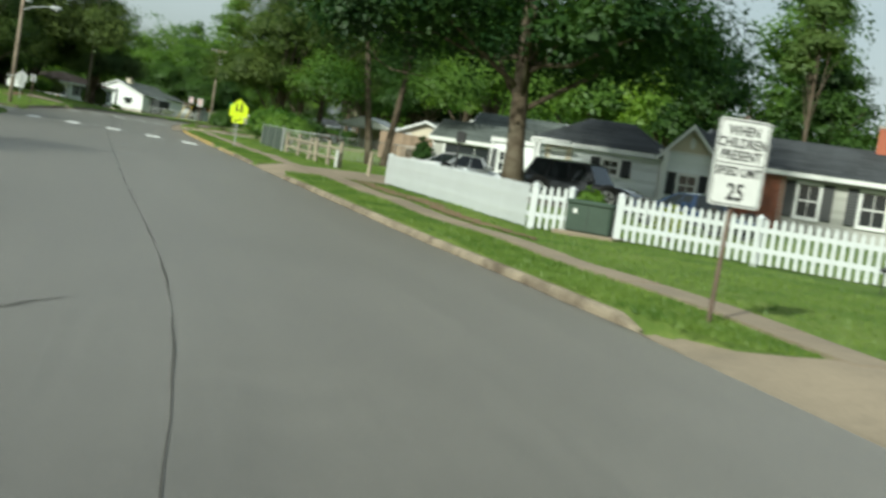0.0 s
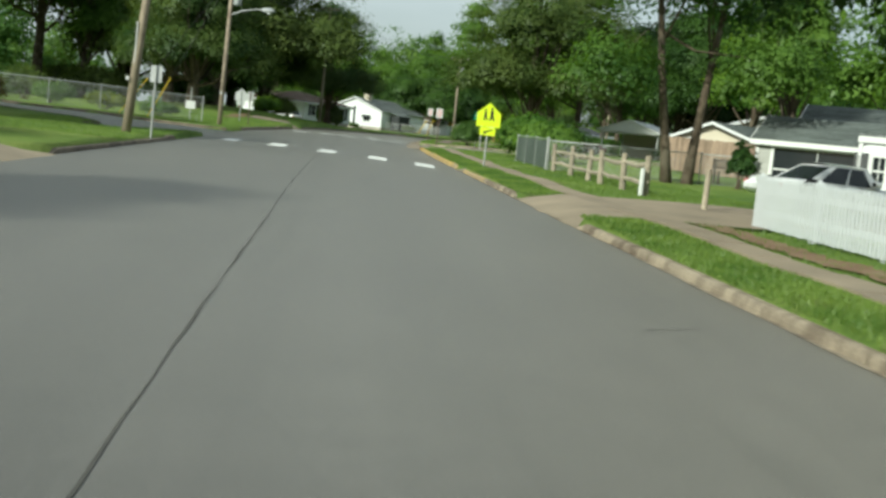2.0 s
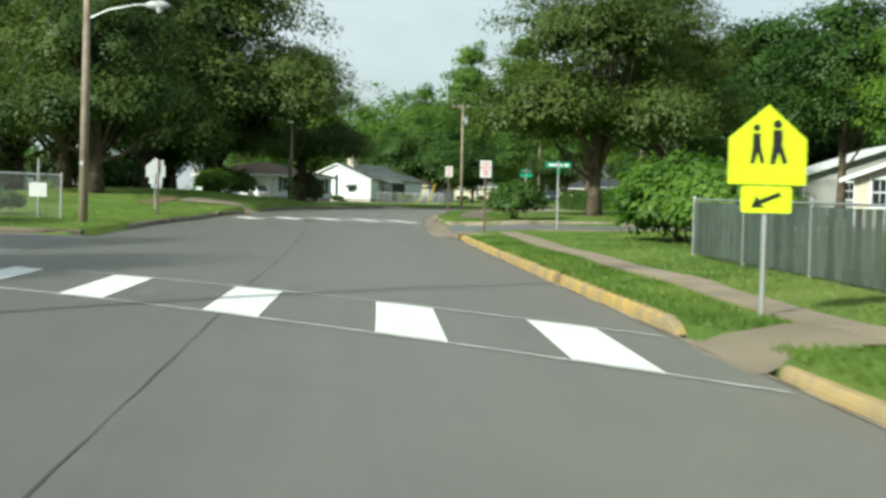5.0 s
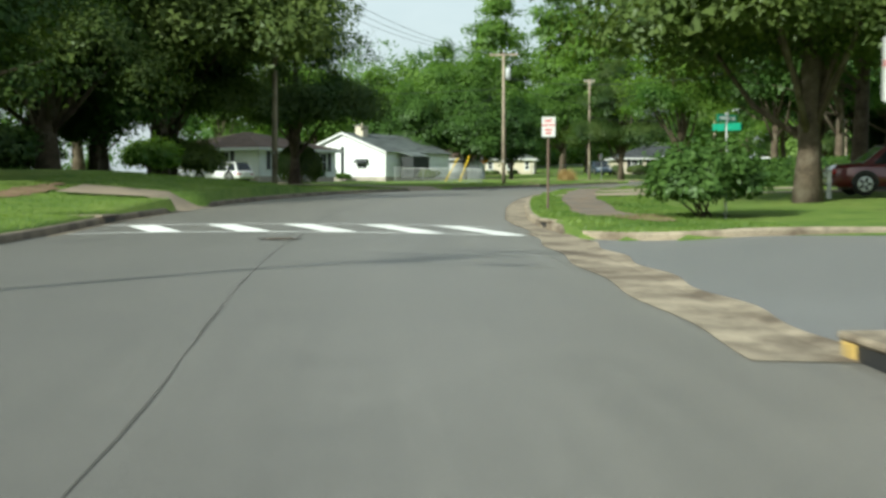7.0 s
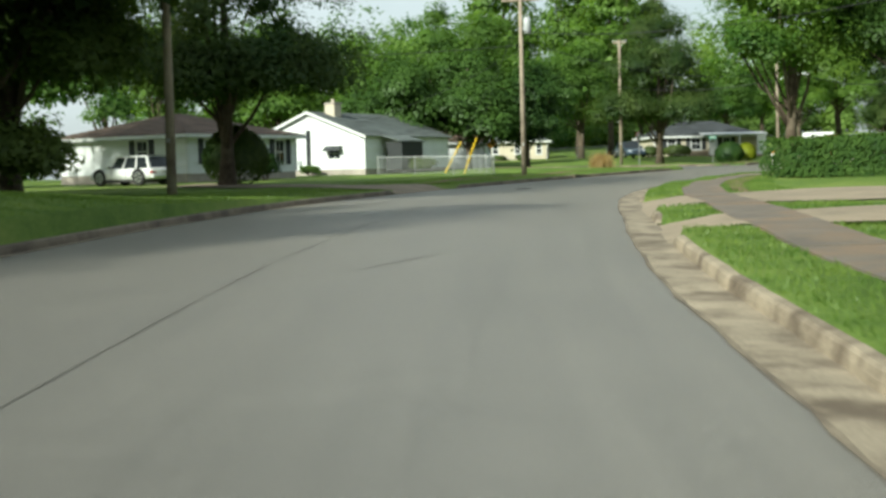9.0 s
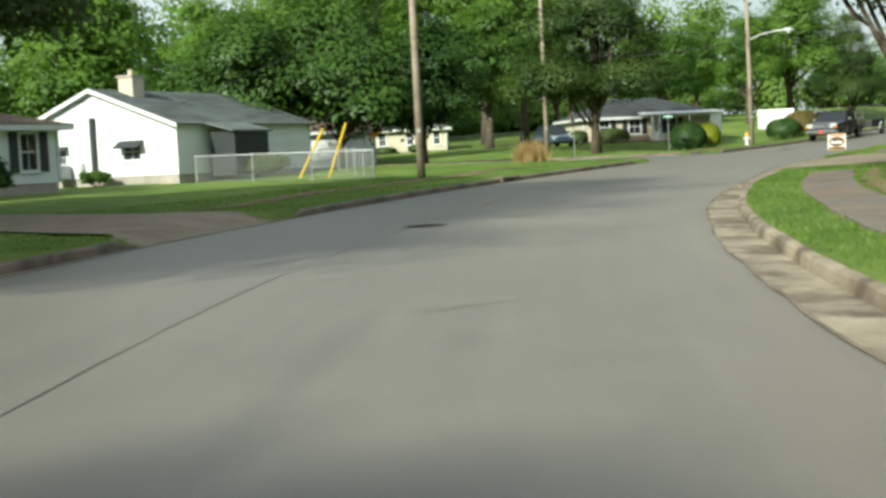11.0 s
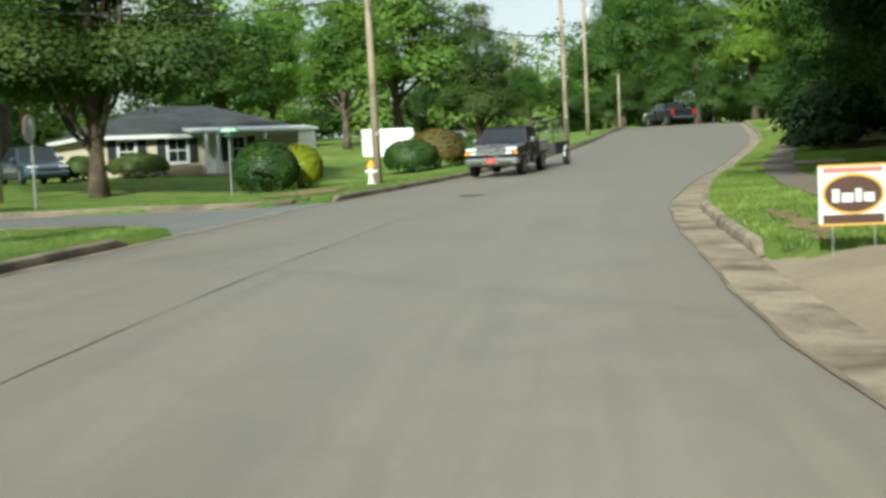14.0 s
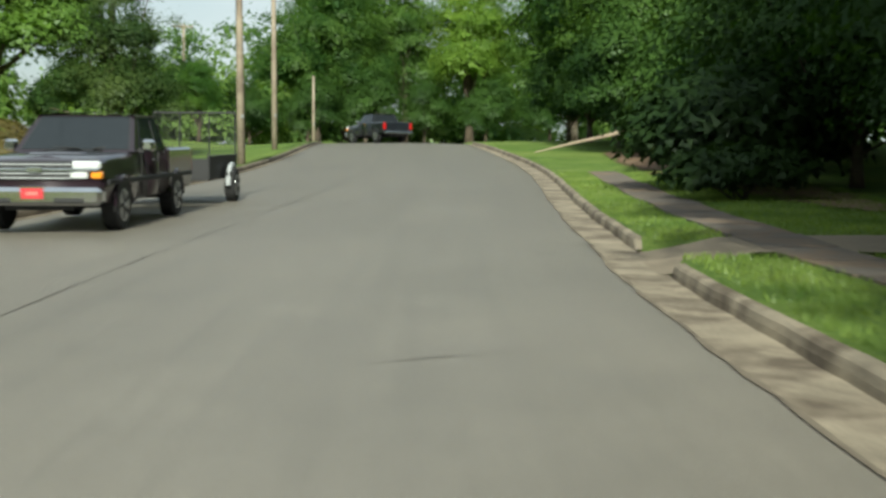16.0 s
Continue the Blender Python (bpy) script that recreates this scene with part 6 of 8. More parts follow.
def hull(sections, n_round=5):
    """A closed body through cross sections along x: (x, half width, z bottom, z top, corner radius, tuck): rounded boxes."""
    g = Geo()
    rows = []
    for x, w, z0, z1, r, tuck in sections:
        r = min(r, w * 0.9, (z1 - z0) * 0.48)
        ring = []
        for k in range(n_round + 1):
            a = radians(90 * k / n_round)
            ring.append((w - tuck - r + r * math.sin(a), z1 - r + r * math.cos(a)))
        mid = (w, z0 + (z1 - z0) * 0.45)
        low = (w - 0.04, z0 + 0.03)
        half = [(0, z1 + 0.012)] + ring + [mid, low, (w - 0.1, z0), (0, z0)]
        full = [(x, -a, b) for a, b in half] + [(x, a, b) for a, b in reversed(half[1:-1])]
        rows.append(full)
    n = len(rows[0])
    k0 = len(g.v)
    for r in rows:
        g.v += r
    for i in range(len(rows) - 1):
        g.f += [(k0 + i * n + j, k0 + i * n + (j + 1) % n, k0 + (i + 1) * n + (j + 1) % n, k0 + (i + 1) * n + j) for j in range(n)]
    g.f += [tuple(range(n)), tuple(reversed(range((len(rows) - 1) * n, len(rows) * n)))]
    return g


def wheel(t, x, y, r, w, sg):
    tyre = part("tyre", Geo().tube([(x, y - w / 2, r), (x, y - w / 2 + 0.03, r), (x, y + w / 2 - 0.03, r), (x, y + w / 2, r)], [r * 0.92, r, r, r * 0.92], 24), RUBBER, t, smooth=False)
    ye = y + sg * w / 2
    rim = part("rim", Geo().tube([(x, ye - sg * 0.05, r), (x, ye + sg * 0.004, r), (x, ye + sg * 0.006, r)], [r * 0.64, r * 0.64, r * 0.56], 20), ALLOY, tyre)
    g = Geo()
    for k in range(5):
        a = 2 * math.pi * k / 5
        c, s = math.cos(a), math.sin(a)
        m = Matrix.Translation((x, ye + sg * 0.008, r)) @ Matrix.Rotation(a, 4, "Y")
        g.box(0.05, -0.004, -0.035, r * 0.55, 0.006, 0.035, m)
    part("spokes", g, BLACKPL, tyre)
    part("hub_cap", Geo().tube([(x, ye, r), (x, ye + sg * 0.02, r)], [0.06, 0.045], 12), ALLOY, tyre)
    return tyre


def arch(t, x, y, r, sg):
    n = 12
    g = Geo()
    pts = [(x + (r + 0.05) * math.cos(math.pi * k / n), y, r + (r + 0.05) * math.sin(math.pi * k / n)) for k in range(n + 1)]
    g.add([(p[0], y + sg * 0.006, p[2]) for p in pts] + [(x, y + sg * 0.006, r * 0.6)], [tuple(range(n + 2))])
    part("wheel_arch", g, BLACKPL, t)


def pane(t, name, A, B, C, D, u0, u1, v0, v1, label=""):
    """A sheet of glass set a little proud of a cabin's face; A, B its foot, C, D its top."""
    A, B, C, D = map(Vector, (A, B, C, D))
    n = (B - A).cross(D - A).normalized()
    mid = (A + B + C + D) / 4
    if n.dot(mid - Vector((mid.x * 0.3, 0, mid.z - 0.3))) < 0:
        n = -n
    pts = [A.lerp(B, u).lerp(D.lerp(C, u), v) for u, v in ((u0, v0), (u1, v0), (u1, v1), (u0, v1))]
    ring = [p.lerp(sum(pts, Vector()) / 4, -0.03) for p in pts]
    part(name + "_seal", Geo().add([p - n * 0.01 for p in ring] + [p + n * 0.004 for p in ring], [(0, 1, 2, 3), (4, 7, 6, 5), (0, 4, 5, 1), (1, 5, 6, 2), (2, 6, 7, 3), (3, 7, 4, 0)]), BLACKPL, t)
    return part(name, Geo().add([p for p in pts] + [p + n * 0.008 for p in pts], [(0, 1, 2, 3), (4, 7, 6, 5), (0, 4, 5, 1), (1, 5, 6, 2), (2, 6, 7, 3), (3, 7, 4, 0)]), GLASS, t, label)


def cabin(t, q, paint, sides):
    """A painted cabin with a windscreen, a rear window and side windows."""
    part("cabin", Geo().add(q, [(0, 3, 2, 1), (4, 5, 6, 7), (0, 1, 5, 4), (1, 2, 6, 5), (2, 3, 7, 6), (3, 0, 4, 7)]), paint, t)
    pane(t, "windscreen", q[3], q[2], q[6], q[7], 0.05, 0.95, 0.06, 0.94, "dark glossy windscreen")
    pane(t, "rear_window", q[0], q[1], q[5], q[4], 0.08, 0.92, 0.1, 0.9)
    for u0, u1 in sides:
        pane(t, "side_window", q[1], q[2], q[6], q[5], u0, u1, 0.06, 0.9)
        pane(t, "side_window", q[0], q[3], q[7], q[4], u0, u1, 0.06, 0.9)


def car(name, label, x, y, z, turn, paint, length, width, height, style="sedan", category="car"):
    """A car that faces local +x, its middle at the origin."""
    t = thing(name, label, category, x, y, z, turn)
    L, W = length / 2, width / 2
    belt = height * (0.6 if style != "suv" else 0.57)
    r = 0.32 if style == "sedan" else 0.36
    if style == "sedan":
        body = [(-L, W * 0.78, 0.34, belt * 0.82, 0.1, 0.04), (-L + 0.12, W * 0.92, 0.24, belt * 0.97, 0.12, 0.05), (-L + 0.9, W, 0.2, belt * 1.02, 0.12, 0.06), (0, W, 0.2, belt, 0.1, 0.06),
                (L - 1.3, W, 0.2, belt * 0.95, 0.14, 0.08), (L - 0.5, W * 0.96, 0.2, belt * 0.86, 0.16, 0.08), (L - 0.12, W * 0.86, 0.22, belt * 0.72, 0.14, 0.06), (L, W * 0.72, 0.32, belt * 0.6, 0.1, 0.04)]
        cab = [(-L + 0.75, belt * 1.0), (-L + 1.45, height * 0.97), (-0.25, height), (0.35, height * 0.97), (L - 1.3, belt * 0.95)]
    else:
        body = [(-L, W * 0.84, 0.4, belt * 0.95, 0.1, 0.04), (-L + 0.1, W * 0.95, 0.3, belt * 1.0, 0.1, 0.05), (-L + 0.9, W, 0.26, belt * 1.02, 0.1, 0.05), (0.2, W, 0.26, belt, 0.1, 0.05),
                (L - 1.2, W, 0.26, belt * 0.98, 0.12, 0.07), (L - 0.35, W * 0.97, 0.26, belt * 0.93, 0.15, 0.08), (L - 0.08, W * 0.9, 0.3, belt * 0.8, 0.14, 0.06), (L, W * 0.8, 0.4, belt * 0.66, 0.1, 0.04)]
        cab = [(-L + 0.08, belt * 1.0), (-L + 0.38, height * 0.97), (-0.3, height), (0.35, height * 0.98), (L - 1.15, belt * 0.98)]
    part("body", hull(body), paint, t, smooth=True)
    # the cabin: a glazed lower part and a painted roof
    wt = W * 0.74
    xs0, xs1, xr0, xr1 = cab[0][0], cab[4][0], cab[1][0], cab[3][0]
    zb, zt = cab[0][1] - 0.03, height
    wb = W - 0.07
    P = {"b0": (xs0, wb, zb), "b1": (xs1, wb, cab[4][1] - 0.03), "t0": (xr0, wt, zt - 0.05), "t1": (xr1, wt, zt - 0.05)}
    q = [(P["b0"][0], -wb, zb), (P["b0"][0], wb, zb), (P["b1"][0], wb, P["b1"][2]), (P["b1"][0], -wb, P["b1"][2]), (xr0, -wt, zt - 0.05), (xr0, wt, zt - 0.05), (xr1, wt, zt - 0.05), (xr1, -wt, zt - 0.05)]
    cabin(t, q, paint, ((0.12, 0.48), (0.53, 0.86)) if style == "sedan" else ((0.05, 0.3), (0.34, 0.61), (0.65, 0.9)))
    g = Geo()
    zz = zt - 0.055
    g.strip([[(xa, ya, zz + 0.055 * (1 - (ya / wt)**2) * (0.5 + 0.5 * math.sin(math.pi * (i + 0.4) / 5.8)) + 0.004) for ya in np.linspace(-wt - 0.015, wt + 0.015, 7)] for i, xa in enumerate(np.linspace(xr0 - 0.05, xr1 + 0.05, 6))])
    part("roof_panel", g, paint, t, smooth=True)
    for sg in (-1, 1):
        m = part("mirror", Geo().soft(xs1 - 0.28, sg * (W + 0.02) - 0.1, belt - 0.02, xs1 - 0.12, sg * (W + 0.02) + 0.1, belt + 0.12, 0.03), paint, t)
        part("mirror_glass", Geo().box(xs1 - 0.284, sg * (W + 0.02) - 0.07, belt + 0.01, xs1 - 0.281, sg * (W + 0.02) + 0.07, belt + 0.1), CHROME, m)
        for dx in (0.12, -0.75):
            part("door_handle", Geo().soft(dx - 0.08, sg * W * 0.985 - 0.02, belt * 0.82, dx + 0.08, sg * W * 0.985 + 0.02, belt * 0.85, 0.006), paint, t)
        part("sill_strip", Geo().box(-L * 0.55, sg * (W - 0.02) - 0.01, 0.2, L * 0.5, sg * (W - 0.02) + 0.025, 0.26), BLACKPL, t)
        part("door_seam", Geo().box(0.42, sg * (W - 0.004) - 0.006, 0.34, 0.428, sg * (W - 0.004) + 0.006, belt * 0.9), BLACKPL, t)
        part("door_seam", Geo().box(-0.45, sg * (W - 0.004) - 0.006, 0.34, -0.442, sg * (W - 0.004) + 0.006, belt * 0.9), BLACKPL, t)
        for wx in (-L + 0.19 * length, L - 0.19 * length):
            arch(t, wx, sg * W * 0.992, r, sg)
            wheel(t, wx, sg * (W - 0.1), r, 0.2, sg)
        part("headlight", Geo().soft(L - 0.3, sg * W * 0.66 - 0.2, belt * 0.62, L - 0.03, sg * W * 0.66 + 0.2, belt * 0.74, 0.05), LAMPGLASS, t)
        part("tail_light", Geo().soft(-L - 0.01, sg * W * 0.68 - 0.15, belt * 0.66, -L + 0.14, sg * W * 0.68 + 0.2, belt * 0.84, 0.04), REDLENS, t)
    part("front_bumper", Geo().soft(L - 0.16, -W * 0.84, 0.26, L + 0.05, W * 0.84, 0.44, 0.06), paint, t)
    part("rear_bumper", Geo().soft(-L - 0.06, -W * 0.86, 0.3, -L + 0.14, W * 0.86, 0.52, 0.06), paint, t)
    part("grille", Geo().soft(L - 0.1, -0.42, belt * 0.5, L + 0.012, 0.42, belt * 0.64, 0.02), BLACKPL, t)
    part("number_plate", Geo().box(-L - 0.068, -0.16, 0.52, -L - 0.05, 0.16, 0.66), SIGNWHITE, t)
    part("rocker", Geo().box(-L * 0.8, -W * 0.8, 0.16, L * 0.8, W * 0.8, 0.24), BLACKPL, t)
    return t


def pickup(label, x, y, z, turn, paint, plate_mat, length=5.4, width=1.98, height=1.84, group=""):
    """A full-size pickup that faces local +x, its middle at the origin."""
    t = thing("pickup_truck", label, "truck", x, y, z, turn, group)
    L, W = length / 2, width / 2
    r = 0.38
    hood, bed = 1.1, 1.2
    part("front_body", hull([(0.35, W, 0.42, hood + 0.1, 0.08, 0.06), (1.0, W, 0.42, hood + 0.06, 0.1, 0.08), (L - 0.55, W * 0.99, 0.42, hood + 0.02, 0.12, 0.1), (L - 0.16, W * 0.97, 0.44, hood - 0.04, 0.14, 0.1), (L - 0.04, W * 0.94, 0.5, hood - 0.12, 0.12, 0.06)]), paint, t, smooth=True)
    part("hood_bulge", hull([(0.95, 0.5, hood, hood + 0.085, 0.05, 0.03), (1.7, 0.46, hood - 0.02, hood + 0.065, 0.05, 0.03), (L - 0.3, 0.38, hood - 0.1, hood - 0.012, 0.04, 0.03)]), paint, t, smooth=True)
    part("cab_body", hull([(-0.95, W, 0.42, hood + 0.1, 0.06, 0.06), (0.4, W, 0.42, hood + 0.1, 0.06, 0.06)]), paint, t, smooth=True)
    # bed with an open top
    g = Geo()
    for sg in (-1, 1):
        g.soft(-L + 0.05, sg * W - (0.14 if sg > 0 else 0), 0.52, -0.98, sg * W + (0 if sg > 0 else 0.14), bed, 0.04)
    g.soft(-L + 0.02, -W + 0.02, 0.56, -L + 0.12, W - 0.02, bed, 0.03).soft(-1.06, -W + 0.05, 0.6, -0.98, W - 0.05, bed, 0.02).box(-L + 0.1, -W + 0.1, 0.6, -1.0, W - 0.1, 0.68)
    part("bed", g, paint, t)
    xs0, xs1, xr0, xr1 = -0.98, 0.98, -0.84, 0.3
    wb, wt, zb, zt = W - 0.05, W - 0.22, hood + 0.08, height - 0.04
    q = [(xs0, -wb, zb), (xs0, wb, zb), (xs1, wb, zb - 0.02), (xs1, -wb, zb - 0.02), (xr0, -wt, zt - 0.06), (xr0, wt, zt - 0.06), (xr1, wt, zt - 0.06), (xr1, -wt, zt - 0.06)]
    cabin(t, q, paint, ((0.06, 0.3), (0.36, 0.84)))
    g = Geo()
    g.strip([[(xa, ya, zt - 0.065 + 0.06 * (1 - (ya / (wt + 0.03))**2) * (0.6 + 0.4 * math.sin(math.pi * (i + 0.5) / 6))) for ya in np.linspace(-wt - 0.03, wt + 0.03, 7)] for i, xa in enumerate(np.linspace(xr0 - 0.06, xr1 + 0.06, 6))])
    part("roof_panel", g, paint, t, smooth=True)
    for sg in (-1, 1):
        mr = part("mirror", Geo().soft(0.62, sg * (W + 0.1) - 0.1, zb - 0.02, 0.78, sg * (W + 0.1) + 0.1, zb + 0.17, 0.04), CHROME, t, "chrome door mirror", smooth=False)
        part("mirror_arm", Geo().box(0.66, min(sg * (W - 0.05), sg * (W + 0.05)), zb - 0.03, 0.74, max(sg * (W - 0.05), sg * (W + 0.05)), zb + 0.03), BLACKPL, mr)
        part("door_handle", Geo().soft(-0.16, sg * W - 0.02, 1.0, 0.02, sg * W + 0.02, 1.04, 0.006), BLACKPL, t)
        part("side_moulding", Geo().soft(-L + 0.1, sg * (W + 0.004) - 0.018, 0.7, L - 0.2, sg * (W + 0.004) + 0.018, 0.78, 0.008), BLACKPL, t)
        part("door_seam", Geo().box(0.72, sg * (W - 0.002) - 0.006, 0.5, 0.728, sg * (W - 0.002) + 0.006, 1.15), BLACKPL, t)
        part("door_seam", Geo().box(-0.3, sg * (W - 0.002) - 0.006, 0.5, -0.292, sg * (W - 0.002) + 0.006, 1.15), BLACKPL, t)
        for wx in (-L + 1.15, L - 0.95):
            arch(t, wx, sg * W * 1.0, r, sg)
            wheel(t, wx, sg * (W - 0.12), r, 0.25, sg)
            n = 10
            pts = [(wx + (r + 0.06) * math.cos(math.pi * k / n), sg * (W + 0.005), r + (r + 0.06) * math.sin(math.pi * k / n)) for k in range(n + 1)]
            part("fender_lip", Geo().tube(pts, 0.022, 5), paint, t)
        hl = part("headlight", Geo().soft(L - 0.12, sg * W * 0.74 - 0.22, 0.93, L + 0.012, sg * W * 0.74 + 0.2, 1.05, 0.03), LAMPGLASS, t)
        part("turn_signal", Geo().soft(L - 0.14, sg * W * 0.9 - 0.1, 0.8, L + 0.0, sg * W * 0.9 + 0.06, 0.9, 0.02), AMBER, t)
        part("low_lamp", Geo().soft(L - 0.12, sg * W * 0.66 - 0.16, 0.8, L + 0.01, sg * W * 0.66 + 0.1, 0.9, 0.02), LAMPGLASS, t)
        part("wiper", Geo().tube([(0.98, sg * 0.1 + 0.2, zb + 0.03), (0.86, sg * 0.55, zb + 0.06)], 0.012, 5), BLACKPL, t)
        part("tail_light", Geo().soft(-L + 0.0, sg * (W - 0.1) - 0.07, 0.75, -L + 0.1, sg * (W - 0.1) + 0.1, 1.15, 0.02), REDLENS, t)
    gr = part("grille", Geo().soft(L - 0.1, -0.56, 0.78, L + 0.004, 0.56, 1.04, 0.02), BLACKPL, t)
    part("grille_bar", Geo().soft(L - 0.02, -W * 0.93, 0.905, L + 0.03, W * 0.93, 0.945, 0.012), CHROME, gr)
    part("badge", Geo().soft(L + 0.028, -0.11, 0.885, L + 0.044, 0.11, 0.965, 0.015), CHROME, gr)
    for k in range(4):
        z = 0.8 + 0.065 * k
        part("grille_slat", Geo().box(L + 0.002, -0.52, z, L + 0.012, 0.52, z + 0.016), CERAMIC, gr)
    bp = part("front_bumper", Geo().soft(L - 0.14, -W * 0.99, 0.42, L + 0.14, W * 0.99, 0.68, 0.06), CHROME, t, "broad chrome bumper")
    for sg in (-1, 1):
        part("air_slot", Geo().soft(L + 0.1, sg * 0.52 - 0.22, 0.46, L + 0.146, sg * 0.52 + 0.22, 0.54, 0.015), BLACKPL, bp)
    pl = part("number_plate", Geo().box(L + 0.141, -0.16, 0.52, L + 0.155, 0.16, 0.67), plate_mat, bp)
    part("text_bar", Geo().box(L + 0.1555, -0.09, 0.57, L + 0.157, 0.09, 0.62), SIGNPINK, pl)
    part("plate_frame", Geo().box(L + 0.1405, -0.18, 0.5, L + 0.15, 0.18, 0.52).box(L + 0.1405, -0.18, 0.67, L + 0.15, 0.18, 0.69), CHROME, pl)
    part("rear_bumper", Geo().soft(-L - 0.12, -W * 0.95, 0.48, -L + 0.05, W * 0.95, 0.62, 0.03), CHROME, t)
    part("chassis", Geo().box(-L + 0.1, -0.5, 0.34, L - 0.15, 0.5, 0.5).tube([(-L + 1.15, -W + 0.2, r), (-L + 1.15, W - 0.2, r)], 0.06, 8).tube([(L - 0.95, -W + 0.2, r), (L - 0.95, W - 0.2, r)], 0.05, 8), BLACKPL, t)
    part("dash_top", Geo().soft(0.55, -W * 0.75, zb - 0.02, 0.85, W * 0.75, zb + 0.06, 0.03), CURTAIN, t)
    return t


def trailer(x, y, z, turn):
    t = thing("utility_trailer", "black utility trailer with a tall wire-mesh tail gate", "trailer", x, y, z, turn)
    for sg in (-1, 1):
        part("side_panel", Geo().box(-1.3, sg * 0.86 - 0.02, 0.5, 1.3, sg * 0.86 + 0.02, 0.86), BLACKPL, t)
        part("top_rail", Geo().soft(-1.3, sg * 0.86 - 0.03, 0.86, 1.3, sg * 0.86 + 0.03, 0.92, 0.01), BLACKPL, t)
        wheel(t, -0.2, sg * 1.0, 0.33, 0.19, sg)
        part("mudguard", Geo().tube([(-0.2 + 0.4 * math.cos(math.pi * k / 8), sg * 1.0, 0.33 + 0.4 * math.sin(math.pi * k / 8)) for k in range(9)], 0.05, 6), CERAMIC, t)
    part("deck", Geo().box(-1.3, -0.86, 0.46, 1.3, 0.86, 0.52), BLACKPL, t)
    part("headboard", Geo().box(1.27, -0.86, 0.5, 1.31, 0.86, 0.86), BLACKPL, t)
    part("drawbar", Geo().tube([(1.3, -0.5, 0.48), (2.2, 0, 0.46)], 0.035, 6).tube([(1.3, 0.5, 0.48), (2.2, 0, 0.46)], 0.035, 6), BLACKPL, t)
    gt = part("ramp_gate", Geo().tube([(-1.32, -0.84, 0.5), (-1.4, -0.84, 1.75), (-1.4, 0.84, 1.75), (-1.32, 0.84, 0.5)], 0.022, 6), BLACKPL, t, "tall mesh ramp gate")
    g = Geo()
    for k in range(24):
        yy = -0.82 + 1.64 * k / 23
        g.box(-1.362 - 0.004, yy - 0.004, 0.5, -1.362 + 0.004, yy + 0.004, 1.74)
    for k in range(18):
        zz = 0.55 + 1.18 * k / 17
        g.box(-1.366, -0.83, zz - 0.004, -1.358, 0.83, zz + 0.004)
    part("gate_mesh", g, BLACKPL, gt)
    for e in (-0.3, 0.3):
        part("gate_bar", Geo().tube([(-1.33, e, 0.5), (-1.4, e, 1.75)], 0.016, 5), BLACKPL, gt)
    return t


def hydrant(x, y):
    t = thing("fire_hydrant", "white fire hydrant with an orange bonnet", "hydrant", x, y, gz(x, y))
    part("barrel", Geo().tube([(0, 0, -0.05), (0, 0, 0.03), (0, 0, 0.031), (0, 0, 0.5), (0, 0, 0.53)], [0.15, 0.15, 0.1, 0.1, 0.13], 16), SIGNWHITE, t, smooth=False)
    part("bonnet", Geo().tube([(0, 0, 0.53), (0, 0, 0.56), (0, 0, 0.65), (0, 0, 0.71), (0, 0, 0.72), (0, 0, 0.77)], [0.14, 0.13, 0.1, 0.05, 0.028, 0.028], 16), SIGNORANGE, t, "orange domed bonnet")
    for a in (0, math.pi):
        part("nozzle", Geo().tube([(0.08 * math.cos(a), 0, 0.4), (0.17 * math.cos(a), 0, 0.4), (0.19 * math.cos(a), 0, 0.4)], [0.055, 0.055, 0.04], 10), SIGNWHITE, t)
    part("pumper_nozzle", Geo().tube([(0, -0.08, 0.36), (0, -0.18, 0.36), (0, -0.2, 0.36)], [0.07, 0.07, 0.05], 10), SIGNWHITE, t)
    for k in range(8):
        a = k * math.pi / 4
        part("bolt", Geo().tube([(0.125 * math.cos(a), 0.125 * math.sin(a), 0.03), (0.125 * math.cos(a), 0.125 * math.sin(a), 0.055)], 0.014, 6), SIGNWHITE, t)


# ---- the right side, first stretch: school sign, picket fence, cottages ----
def sd(s, d):
    p = at(np.array([float(s)]), np.array([float(d)]))[0]
    return float(p[0]), float(p[1])


def heading(s):
    k = int(s / STEP)
    return TANG[k]


speed_sign(0.9, 16.4, (0.06, -1))
FENCE_A, FENCE_B, FENCE_C = (-3.92, 39.4), (-0.35, 28.1), (7.9, 23.6)
picket_fence("white picket fence panel along the pavement", FENCE_A, FENCE_B, 0.8, 0.125, "white picket fence")
fence_dir = Vector((FENCE_C[0] - FENCE_B[0], FENCE_C[1] - FENCE_B[1], 0)).normalized()
picket_fence("short white picket fence return with a diagonal brace", (-0.33, 28.05), (-0.33 + fence_dir.x * 0.75, 28.05 + fence_dir.y * 0.75), 0.8, 0.145, "white picket fence")
picket_fence("white picket fence across the front lawn", (-0.35 + fence_dir.x * 1.75, 28.1 + fence_dir.y * 1.75), FENCE_C, 0.8, 0.145, "white picket fence")
tb = thing("transformer_box", "dark green steel utility box on a concrete pad", "utility box", 0.78, 27.62, gz(0.78, 27.62), math.atan2(fence_dir.y, fence_dir.x))
part("cabinet", Geo().soft(-0.44, -0.25, 0.06, 0.44, 0.3, 0.6, 0.03), BOXGREEN, tb)
part("lid", Geo().soft(-0.46, -0.28, 0.56, 0.46, 0.33, 0.65, 0.03), BOXGREEN, tb)
part("pad", Geo().soft(-0.6, -0.42, -0.1, 0.6, 0.48, 0.06, 0.02), CONCRETE, tb)
part("door_seam", Geo().box(-0.006, -0.254, 0.1, 0.006, -0.249, 0.56), BLACKPL, tb)
